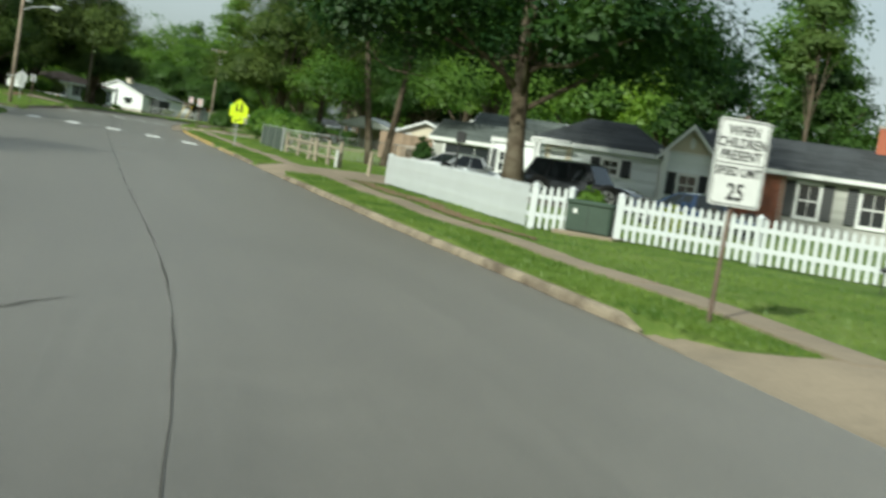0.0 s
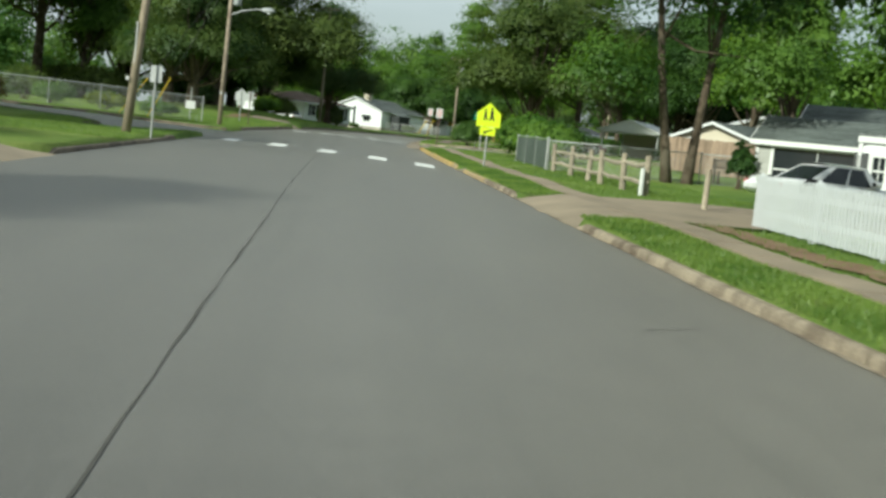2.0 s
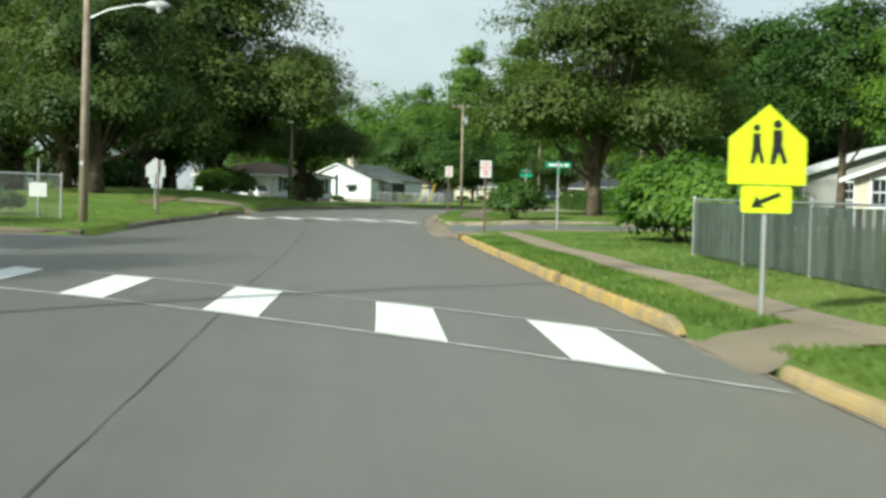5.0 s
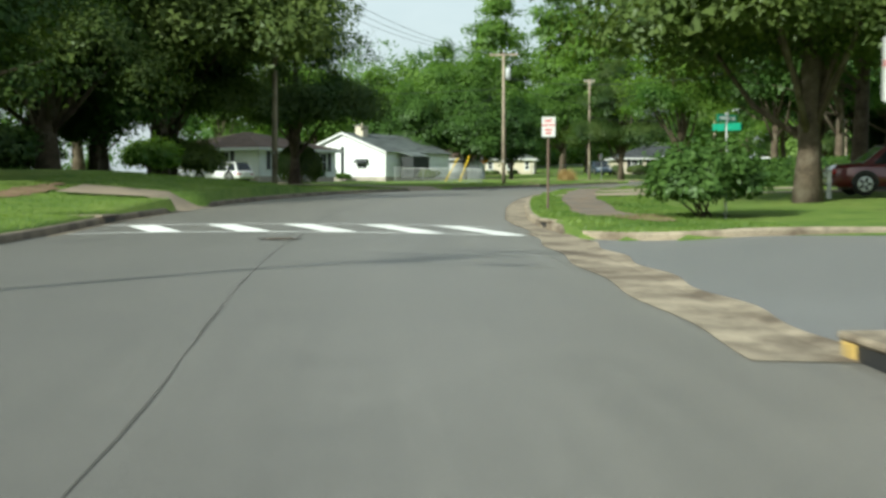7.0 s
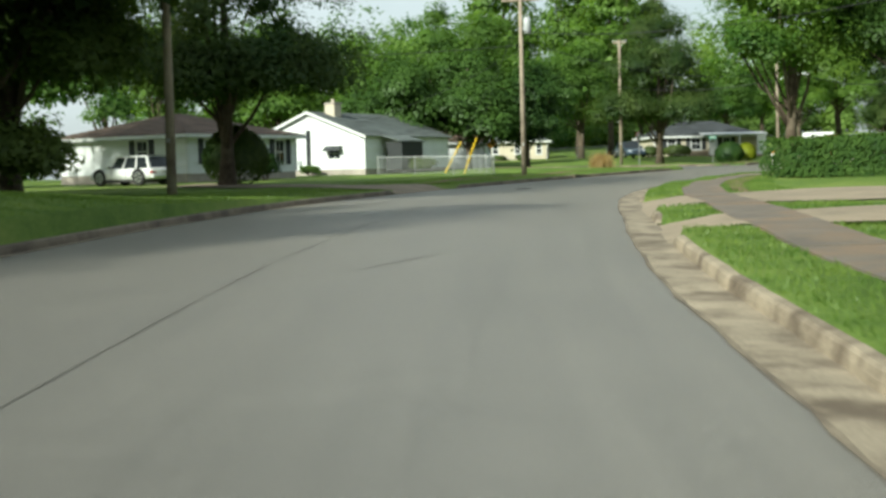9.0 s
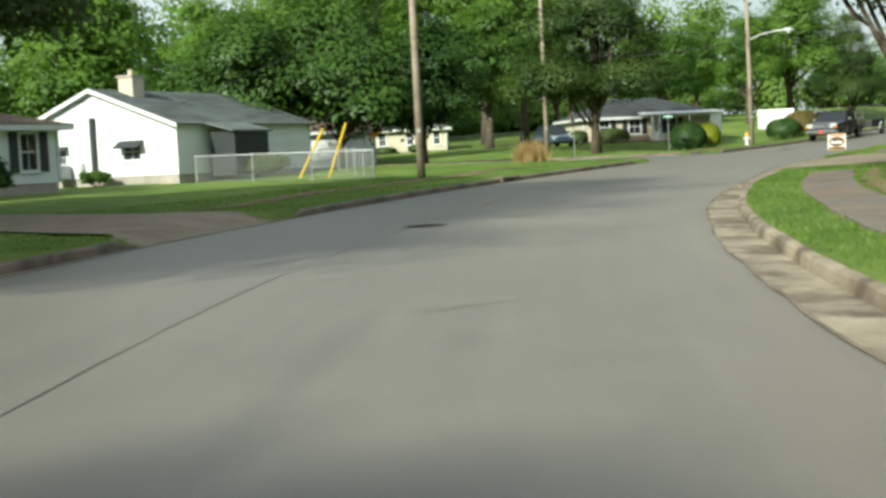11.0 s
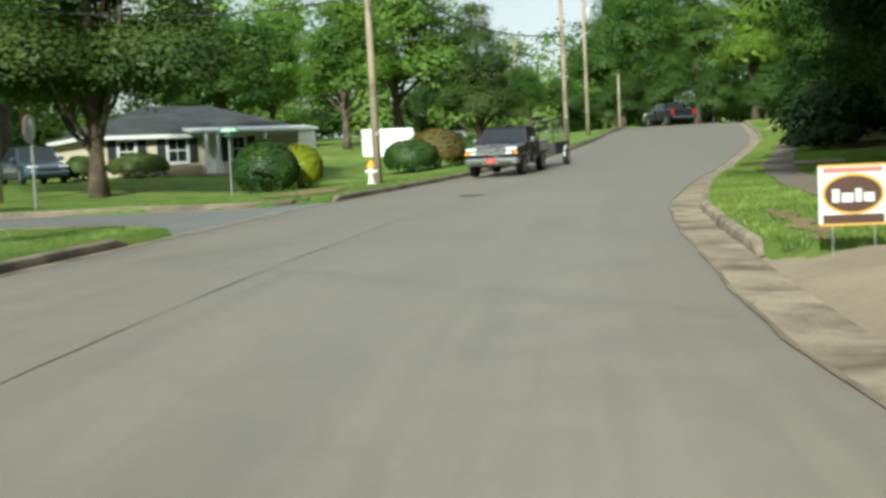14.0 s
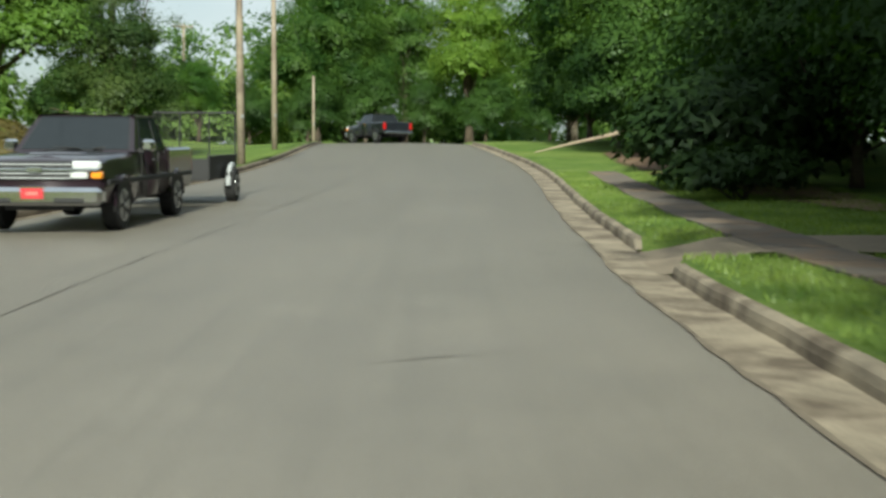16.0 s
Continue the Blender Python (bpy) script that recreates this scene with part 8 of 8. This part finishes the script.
street_sign(-25.4, 186.4, tuple(-heading(246)), h=2.6, size=0.75)
car("parked_car", "slate blue car parked under the trees", -32.3, 199.5, gz(-32.3, 199.5) + 0.02, -1.2, CAR_BLUE, 4.4, 1.75, 1.45, "sedan")
chain_fence("chain-link fence behind the parked car", (-39.5, 201.0), (-34.5, 203.5), 1.1)
PORCH_DIR = Vector((0.96, 0.28, 0)).normalized()
ph = house("cream cottage with white porch, dark roof and black shutters", -30.3, 201.95, math.atan2(PORCH_DIR.y, PORCH_DIR.x), 9.3, 6.5, 1.78, 1.25, SIDING_T, ROOF_D, "hip",
           front=[("window", 1.15, 1.85, 0.62, 1.5), ("window", 3.2, 4.05, 0.55, 1.55), ("window", 6.0, 6.6, 0.55, 1.55), ("door", 5.0, 5.7, 0, 1.65)], over=0.35, z=3.5)
part("porch_roof", Geo().prism([(0.1, 1.98), (-1.3, 1.82), (-1.3, 1.72), (0.1, 1.86)], 3.9, 9.5, "yzx"), TRIM, ph)
for e in (4.5, 5.0, 7.1, 9.3):
    part("porch_post", Geo().soft(e - 0.06, -1.24, -0.3, e + 0.06, -1.12, 1.75, 0.01), TRIM, ph)
part("porch_screen", Geo().soft(8.6, -1.2, -0.2, 9.25, -1.14, 1.72, 0.01), TRIM, ph, "white screen panel at the porch end")
part("porch_floor", Geo().soft(4.3, -1.35, -0.6, 9.4, -0.05, 0.02, 0.02), CONCRETE, ph)
part("stone_skirt", Geo().soft(2.95, -0.25, -0.4, 4.6, -0.02, 0.42, 0.03), CONCRETE, ph, "pale stone skirt below the window")
part("porch_step", Geo().soft(5.0, -1.75, -0.6, 6.2, -1.36, -0.15, 0.02), CONCRETE, ph)
for sx, sw in ((-30.6, 0.6), (-28.4, 1.2)):
    clipped("clipped dark green hedge by the porch", sx, 201.0 + (sx + 29.6) * 0.28, sw, 0.6, 0.95, LEAF_C, 3000, 0.13, int(-sx * 10))
clipped("round clipped green shrub at the corner", -24.2, 189.3, 1.02, 1.0, 1.58, LEAF_H, 6500, 0.13, 71)
clipped("bright yellow-green shrub beside the round one", -22.9, 191.0, 0.7, 0.7, 1.45, LEAF_Y, 3600, 0.13, 72)
hydrant(-21.08, 187.56)
shed = house("small white sheet-metal garden shed", -17.1, 215.2, math.atan2(-0.35, 2.6), 2.6, 2.4, 1.45, 0.2, SIDING_W, ROOF_W, "gable_x", siding=0.3, base=-0.25, over=0.05, shutters=False, name="garden_shed")
for k, (bx, by, br, bh, bm_) in enumerate(((-17.0, 202.4, 1.15, 1.35, LEAF_H), (-15.6, 203.6, 1.25, 1.7, LEAF_Q), (-14.2, 204.2, 0.95, 1.2, LEAF_H))):
    clipped("rounded green shrub in a row" if bm_ is LEAF_H else "taller shrub with reddish new leaves", bx, by, br, br, bh, bm_, 4500, 0.13, 80 + k)
car("parked_car", "silver car parked behind the fence on the rise", -12.6, 214.0, gz(-12.6, 214.0) + 0.02, 0.3, CAR_SILVER, 4.4, 1.75, 1.42, "sedan")
chain_fence("chain-link fence on the rise beside the road", (-12.6, 206.4), (-9.3, 215.5), 1.1)
chain_fence("chain-link fence across the back of the lawn", (-21.5, 214.0), (-33.0, 217.0), 1.2)

# ---- the right side of the climb ----
yard_sign(-21.35, 159.2, (-0.35, -1))
litter = thing("fallen_twigs", "dead twigs and leaf litter lying in the gutter", "litter", *sd(212.3, 4.32), rz(*sd(212.3, 4.32)), kind="stuff")
rl = np.random.RandomState(8)
g = Geo()
for k in range(36):
    a, ln, ox, oy = rl.uniform(0, 6.28), rl.uniform(0.05, 0.22), rl.normal(0, 0.1), rl.normal(0, 0.4)
    g.tube([(ox, oy, 0.015), (ox + ln * math.cos(a) * 0.5, oy + ln * math.sin(a) * 0.5, rl.uniform(0.01, 0.035)), (ox + ln * math.cos(a), oy + ln * math.sin(a), rl.uniform(0.005, 0.02))], [0.006, 0.005, 0.002], 4)
part("twigs", g, TWIG, litter, kind="stuff")
lp = rl.normal(0, 1, (260, 3)) * [2.4, 0.14, 0.0] + [0, 0, 0.02]
lit2 = thing("leaf_litter", "scattered dry brown leaves along the gutter", "litter", *sd(213, 4.3), rz(*sd(213, 4.3)), math.atan2(heading(213)[1], heading(213)[0]), kind="stuff")
part("leaves", leaf_mesh("leaves", lp, np.tile([0, 0, 1.0], (260, 1)), rl.uniform(0.02, 0.055, 260), LEAF_R, rl), LEAF_R, lit2, kind="stuff")
br = thing("dead_branch", "bare dead branch reaching out of the thicket", "branch", 1.0, 197.6, gz(1.0, 197.6) + 1.3)
part("limb", Geo().tube([(-2.6, 0.8, -0.2), (-1.6, 0.5, 0.0), (-0.6, 0.2, -0.02), (0.6, 0, -0.1), (1.6, -0.3, -0.35)], [0.015, 0.03, 0.04, 0.05, 0.06], 6), TWIG, br)
part("twig", Geo().tube([(-1.6, 0.5, 0.0), (-2.1, 0.8, -0.2), (-2.3, 0.9, -0.32)], [0.02, 0.012, 0.005], 5), TWIG, br)
br2 = thing("dead_branch", "bare fallen branch lying at the wood edge", "branch", *sd(287, 7.5), gz(*sd(287, 7.5)))
part("limb", Geo().tube([(-2.4, 0.5, 0.15), (-1, 0.2, 0.5), (0.8, -0.2, 0.9), (2.0, -0.4, 1.6)], [0.02, 0.05, 0.07, 0.05], 6), TWIG, br2)
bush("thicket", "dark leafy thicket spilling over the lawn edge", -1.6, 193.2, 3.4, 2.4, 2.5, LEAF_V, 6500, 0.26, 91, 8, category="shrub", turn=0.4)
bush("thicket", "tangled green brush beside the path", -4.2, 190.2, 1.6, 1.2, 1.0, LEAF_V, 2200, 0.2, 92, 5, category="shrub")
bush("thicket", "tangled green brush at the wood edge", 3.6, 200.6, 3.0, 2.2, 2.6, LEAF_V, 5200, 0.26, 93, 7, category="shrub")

# the oncoming pickup with its trailer, and another truck at the crest
TRUCK_S, TRUCK_D = 258.3, -3.05
tx, ty = sd(TRUCK_S, TRUCK_D)
th = heading(TRUCK_S)
pitch_rise = (float(road_z(np.array([TRUCK_S + 2.]), np.array([TRUCK_D]))[0]) - float(road_z(np.array([TRUCK_S - 2.]), np.array([TRUCK_D]))[0])) / 4.0
pk = pickup("dark plum pickup truck with chrome bumper on the road", tx, ty, rz(tx, ty) + 0.01, math.atan2(-th[1], -th[0]), CAR_PLUM, SIGNRED)
pk.scale = (0.93, 0.93, 0.93)
pk.rotation_euler = (0, math.atan(pitch_rise), math.atan2(-th[1], -th[0]))
ax, ay = sd(TRUCK_S + 5.2, TRUCK_D)
tr = trailer(ax, ay, rz(ax, ay) + 0.01, math.atan2(-th[1], -th[0]))
tr.rotation_euler = (0, math.atan(pitch_rise), math.atan2(-th[1], -th[0]))
ux, uy = sd(318, -1.2)
pickup("grey pickup truck at the crest of the road", ux, uy, rz(ux, uy) + 0.01, math.atan2(heading(318)[1], heading(318)[0]) + 0.5, CAR_BLACK, SIGNWHITE)

# ---- overhead wires ----
P1, P2, P3 = (-21.0, 53.0, 10.2), (-28.86, 76.6, 9.0), (-40.55, 126.6, 12.6)
PR, PD, PE, PF, PG = (-35.0, 157.6, 11.6), (-32.2, 188.8, 12.3), (-20.75, 188.9, 12.7), (-7.0, 211.8, 13.2), (-0.4, 227.4, 14.0)
for dx in (-0.8, 0.0, 0.8):
    wire("thin overhead power line between timber poles", (P1[0] + dx, P1[1], P1[2]), (P2[0] + dx, P2[1], P2[2]), 0.7)
    wire("thin overhead power line between timber poles", (P2[0] + dx, P2[1], P2[2]), (P3[0] + dx, P3[1], P3[2]), 0.6)
    wire("thin overhead power line between timber poles", (P3[0] + dx, P3[1], P3[2]), (PR[0] + dx, PR[1], PR[2]), 1.0)
wire("overhead power line to the next pole", PR, PD, 0.6)
wire("overhead service line across the side street", (PR[0], PR[1], 9.4), (PE[0], PE[1], 9.4), 0.9, 0.02)
wire("thick black communication cable between poles", (PD[0], PD[1], 8.8), (PE[0], PE[1], 8.9), 0.5, 0.025)
wire("thick black communication cable along the road", (PE[0], PE[1], 9.8), (PF[0], PF[1], 10.0), 0.9, 0.03)
wire("overhead power line along the road", (PF[0], PF[1], PF[2]), PG, 0.5)
wire("overhead power line along the road", PE, PF, 0.7)
wire("overhead power line over the crest", PG, (14.6, 262.0, 11.2), 0.6)
wire("thick black service cable over the houses", (-2.0, 20.0, 8.0), (24.0, 50.0, 5.0), 1.2, 0.02)
wire("overhead line crossing the road", (-21.0, 53.0, 9.6), (0.0, 82.0, 8.5), 0.8, 0.014)
wire("overhead service line to the cottage", (PR[0], PR[1], 9.0), (-47.0, 166.0, 5.6), 0.4, 0.012)
wire("overhead line crossing the bend", (PR[0], PR[1], 9.9), (-14.0, 128.0, 8.5), 1.0, 0.016)
wire("overhead line towards the far trees", (PR[0], PR[1], 9.2), (-66.0, 128.0, 10.0), 1.4, 0.02)

# ---- trees ----
# right side, first stretch
tree("street_oak", -0.4, 39.2, 1.1, 0.4, "big spreading oak with a thick trunk behind the fence")
tree("twin", -6.0, 60.3, 1.0, 0.7, "double-stemmed tree on the lawn by the rail fence")
tree("shade", -15.8, 112.6, 0.9)
tree("maple", -3.0, 104.0, 1.0)
tree("tall", -1.0, 98.0, 1.0)
tree("oak", 6.0, 92.0, 1.1)
tree("maple", 10.0, 84.0, 1.0)
tree("tall", 17.0, 80.0, 1.05)
tree("wood", 22.0, 62.0, 0.62)
tree("wood", 26.0, 50.0, 0.66)
tree("pine", 15.5, 72.0, 0.72)
tree("wood", 17.5, 75.0, 0.72)
tree("wood", 12.0, 80.0, 0.75)
tree("wood", 23.0, 70.0, 0.7)
tree("wood", 28.0, 34.0, 0.66)
tree("wood", 33.0, 44.0, 0.7)
tree("wood", 36.0, 30.0, 0.7)
# round the second side street
tree("low_shade", -17.9, 103.6, 1.0, 1.2, "big dark broadleaf tree with low boughs on the corner lawn")
tree("wood", -6.5, 110.0, 0.85)
tree("wood", -14.5, 134.0, 0.9)
tree("maple", -22.4, 145.0, 0.95, 0.3, "young maple with a straight trunk beside the hedge")
tree("wood", -15.5, 146.0, 0.95)
tree("wood", -11.0, 158.0, 1.0)
# the wood on the right of the climb
rw = random.Random(44)
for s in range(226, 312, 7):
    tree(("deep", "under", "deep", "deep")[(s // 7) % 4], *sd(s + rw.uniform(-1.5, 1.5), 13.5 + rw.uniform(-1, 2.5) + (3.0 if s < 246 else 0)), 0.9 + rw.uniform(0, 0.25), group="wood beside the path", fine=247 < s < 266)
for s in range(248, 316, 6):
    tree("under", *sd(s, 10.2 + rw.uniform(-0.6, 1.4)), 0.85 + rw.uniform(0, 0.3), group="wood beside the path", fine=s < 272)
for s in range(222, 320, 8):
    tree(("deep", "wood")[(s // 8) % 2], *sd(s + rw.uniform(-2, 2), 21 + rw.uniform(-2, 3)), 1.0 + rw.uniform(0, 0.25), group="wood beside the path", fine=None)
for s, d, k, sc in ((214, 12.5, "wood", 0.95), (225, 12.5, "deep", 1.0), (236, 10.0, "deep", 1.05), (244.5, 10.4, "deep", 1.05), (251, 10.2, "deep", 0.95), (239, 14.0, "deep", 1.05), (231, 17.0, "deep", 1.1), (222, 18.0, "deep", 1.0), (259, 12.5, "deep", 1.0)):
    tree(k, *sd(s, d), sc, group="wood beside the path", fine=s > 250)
for k in range(9):
    tree("under", -4 + k * 5.2, 262 + 3.2 * k - 0.35 * k * k, 0.9 + 0.05 * (k % 3), group="thicket beyond the crest")
# left side, first stretch
tree("oak", *sd(86, -13.0), 0.78)
tree("oak", *sd(104, -27.0), 1.1)
tree("maple", *sd(96, -21.0), 1.1)
tree("shade", -31.0, 49.4, 0.8)
tree("shade", -34.4, 56.0, 0.78)
tree("shade", -41.5, 58.0, 0.95)
tree("magnolia", -53.0, 113.0, 1.4)
tree("shade", -60.0, 97.0, 1.5)
tree("shade", -58.0, 108.0, 1.45)
tree("shade", -64.0, 88.0, 1.5)
tree("tall", -54.0, 108.0, 1.0)
tree("magnolia", -44.4, 103.3, 1.0, 0.5, "huge dark evergreen shading the bank")
tree("magnolia", -41.2, 100.4, 1.13)
tree("magnolia", -46.5, 116.5, 1.25)
tree("oak", -48.0, 119.0, 1.0)
tree("low_shade", -45.5, 124.5, 1.5)
# extra crown added to close gaps in the shadow of the tree above
tree("low_shade", -47.6, 122.8, 1.4, 2.4, fine=None)
tree("low_shade", -44.4, 140.2, 0.95, None, "leafy oak overhanging the lawn of the cottage")
tree("low_shade", -46.2, 127.4, 0.92)
tree("under", -46.4, 120.4, 1.15)
bush("shrub", "dense dark bush under the trees on the bank", -43.2, 122.2, 1.9, 1.5, 2.2, LEAF_C, 4200, 0.18, 69, 6)
tree("oak", -58.0, 140.0, 1.15)
# behind the cottages and beyond the side street
for k, (x, y, key, sc) in enumerate(((-66, 158, "oak", 1.1), (-62, 172, "tall", 0.72), (-70, 180, "tall", 0.85), (-56, 178, "oak", 0.85), (-51, 190, "oak", 0.8), (-62, 192, "oak", 0.9), (-57, 204, "tall", 0.85), (-44.6, 172.5, "under", 1.15), (-41.0, 173.5, "under", 1.25), (-37.6, 176.5, "under", 1.1), (-47.5, 176.0, "under", 1.2))):
    tree(key, x, y, sc)
tree("oak", -44.2, 190.0, 0.98, 1.9, "broad old oak with a thick dark trunk beside the side street")
tree("poplar", -46.5, 222.0, 1.35)
tree("poplar", -38.6, 220.0, 1.4)
tree("poplar", -35.0, 214.0, 1.15)
tree("poplar", -53.5, 222.0, 1.0)
tree("oak", -37.2, 207.5, 0.85)
tree("oak", -49.5, 226.0, 1.05)
tree("low_shade", -29.4, 190.9, 0.9, 0.8, "broad dark tree with layered boughs on the cottage lawn")
tree("pine", -31.5, 222.0, 1.05)
tree("oak", -24.0, 224.0, 0.68)
tree("maple", -17.0, 222.0, 0.82)
tree("oak", -12.5, 229.0, 0.95)
tree("magnolia", -8.0, 226.0, 0.72, 1.0, "dense dome-shaped dark green tree on the rise")
tree("maple", -33.0, 232.0, 0.85)
tree("oak", -20.0, 238.0, 0.75)
tree("maple", 4.0, 256.0, 0.5)
tree("oak", 8.0, 276.0, 0.5)
tree("tall", 16.0, 286.0, 0.4)
tree("oak", 26.0, 284.0, 1.45)
tree("oak", 20.5, 277.0, 1.25)
tree("tall", 30.0, 279.0, 1.2)
tree("maple", 36.0, 277.0, 1.5)
tree("oak", 43.0, 270.0, 1.4)
tree("oak", *sd(304, 13.0), 1.2)
tree("oak", *sd(295, 12.5), 1.1)
for key in [k for k in TREE_KINDS if k not in ("twin_far", "twin_near")]:
    for o in (*TREE_KINDS[key].children, TREE_KINDS[key]):
        bpy.data.objects.remove(o)


def far_wood(label, line, count, seed, h0, h1, material, deep=12.0):
    """Distant trees as one mass of foliage along a line of the plan."""
    rs = np.random.RandomState(seed)
    pts, nrm, siz = [], [], []
    seg = [math.dist(a, b) for a, b in zip(line[:-1], line[1:])]
    for k in range(count):
        u = rs.uniform(0, sum(seg))
        i = 0
        while i < len(seg) - 1 and u > seg[i]:
            u -= seg[i]
            i += 1
        x, y = on_line(line[i], line[i + 1], u / seg[i])
        x, y = x + rs.uniform(-deep, deep), y + rs.uniform(-deep, deep)
        h = rs.uniform(h0, h1)
        w = h * rs.uniform(0.22, 0.34)
        c, p, n, s = crown_points(rs, [(0, 0, h * 0.5, w, w, h * 0.45), (w * 0.3, 0.2, h * 0.78, w * 0.6, w * 0.6, h * 0.22), (-w * 0.3, w * 0.2, h * 0.36, w * 0.9, w * 0.9, h * 0.25), (0, 0, 2.0, w * 1.2, w * 1.2, 2.2)], 70, 34, 0.85, 0.46, 0.15)
        z = far_ground(x, y) - 0.8
        pts.append(p + [x, y, z])
        nrm.append(n)
        siz.append(s)
    rs2 = np.random.RandomState(seed + 1)
    me = leaf_mesh("far_wood", np.concatenate(pts), np.concatenate(nrm), np.concatenate(siz), material, rs2)
    return tagged(new("far_wood", me), label, "wood", kind="stuff")


# most far crowns take the leaf colour paled in place of air haze
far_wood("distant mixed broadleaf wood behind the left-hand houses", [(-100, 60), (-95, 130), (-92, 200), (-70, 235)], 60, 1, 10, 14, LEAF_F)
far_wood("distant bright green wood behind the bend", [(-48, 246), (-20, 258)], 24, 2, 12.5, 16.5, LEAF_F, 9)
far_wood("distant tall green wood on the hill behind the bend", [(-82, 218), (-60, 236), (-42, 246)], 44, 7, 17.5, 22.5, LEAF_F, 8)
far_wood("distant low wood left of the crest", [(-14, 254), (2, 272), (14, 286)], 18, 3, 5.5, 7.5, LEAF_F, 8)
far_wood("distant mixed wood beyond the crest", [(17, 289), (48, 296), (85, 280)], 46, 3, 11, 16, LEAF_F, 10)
far_wood("distant wood behind the right-hand cottages", [(52, -10), (50, 40), (38, 90), (18, 118), (10, 150), (20, 190), (45, 230)], 56, 4, 8, 12.5, LEAF_A)
far_wood("distant wood along the left of the road", [(-60, -40), (-62, 20), (-62, 60)], 16, 5, 12, 17, LEAF_A, 8)


# ---- grass blades on the verges ----
def blades(label, s0, s1, d0, d1, count, seed, tall=0.05):
    rs = np.random.RandomState(seed)
    s, d = rs.uniform(s0, s1, count), rs.uniform(d0, d1, count)
    d = d + np.sign(d) * (half_at(s) - HALF)
    p = at(s, d)
    ok = np.ones(count, bool)
    for op in OPENINGS:
        u, v = op_uv(op, p[:, 0], p[:, 1])
        ok &= ~((u > -1) & (u < op["length"]) & (np.abs(v) < op_half(op, u) + 0.02))
    for a, b, e0, e1 in ((74, 141.5, 5.48, 6.14), (159, 214, 5.5, 6.5), (227, 276, 5.75, 6.55)):
        ok &= ~((s > a) & (s < b) & (d > e0) & (d < e1))
    p, n = p[ok], int(ok.sum())
    z = lawn_z(p[:, 0], p[:, 1])
    h = tall * rs.uniform(0.5, 1.4, n)
    a = rs.uniform(0, 6.28, n)
    w = rs.uniform(0.006, 0.014, n)
    ln = rs.normal(0, 0.5, n) * h
    v = np.zeros((n, 3, 3))
    ca, sa = np.cos(a), np.sin(a)
    v[:, 0] = np.stack([p[:, 0] - ca * w, p[:, 1] - sa * w, z - 0.01], 1)
    v[:, 1] = np.stack([p[:, 0] + ca * w, p[:, 1] + sa * w, z - 0.01], 1)
    v[:, 2] = np.stack([p[:, 0] - sa * ln, p[:, 1] + ca * ln, z + h], 1)
    me = bpy.data.meshes.new("grass_blades")
    me.vertices.add(3 * n)
    me.vertices.foreach_set("co", v.ravel())
    me.loops.add(3 * n)
    me.loops.foreach_set("vertex_index", np.arange(3 * n, dtype=np.int32))
    me.polygons.add(n)
    me.polygons.foreach_set("loop_start", np.arange(0, 3 * n, 3, dtype=np.int32))
    me.polygons.foreach_set("loop_total", np.full(n, 3, dtype=np.int32))
    me.materials.append(BLADE)
    me.update(calc_edges=True)
    return tagged(new("grass_blades", me), label, "grass", kind="stuff")


blades("short grass blades on the kerbside verge", 60, 142, HALF + 0.07, 5.6, 64000, 1)
blades("short grass blades behind the pavement", 60, 142, 6.1, 10.5, 50000, 2)
blades("short grass blades on the corner verge", 150, 228, HALF + 0.14, 8.0, 70000, 3)
blades("short grass blades on the verge of the climb", 226, 275, HALF + 0.14, 10.0, 80000, 4)
blades("short grass blades on the left-hand lawn", 110, 262, -9.5, -HALF - 0.14, 90000, 5)
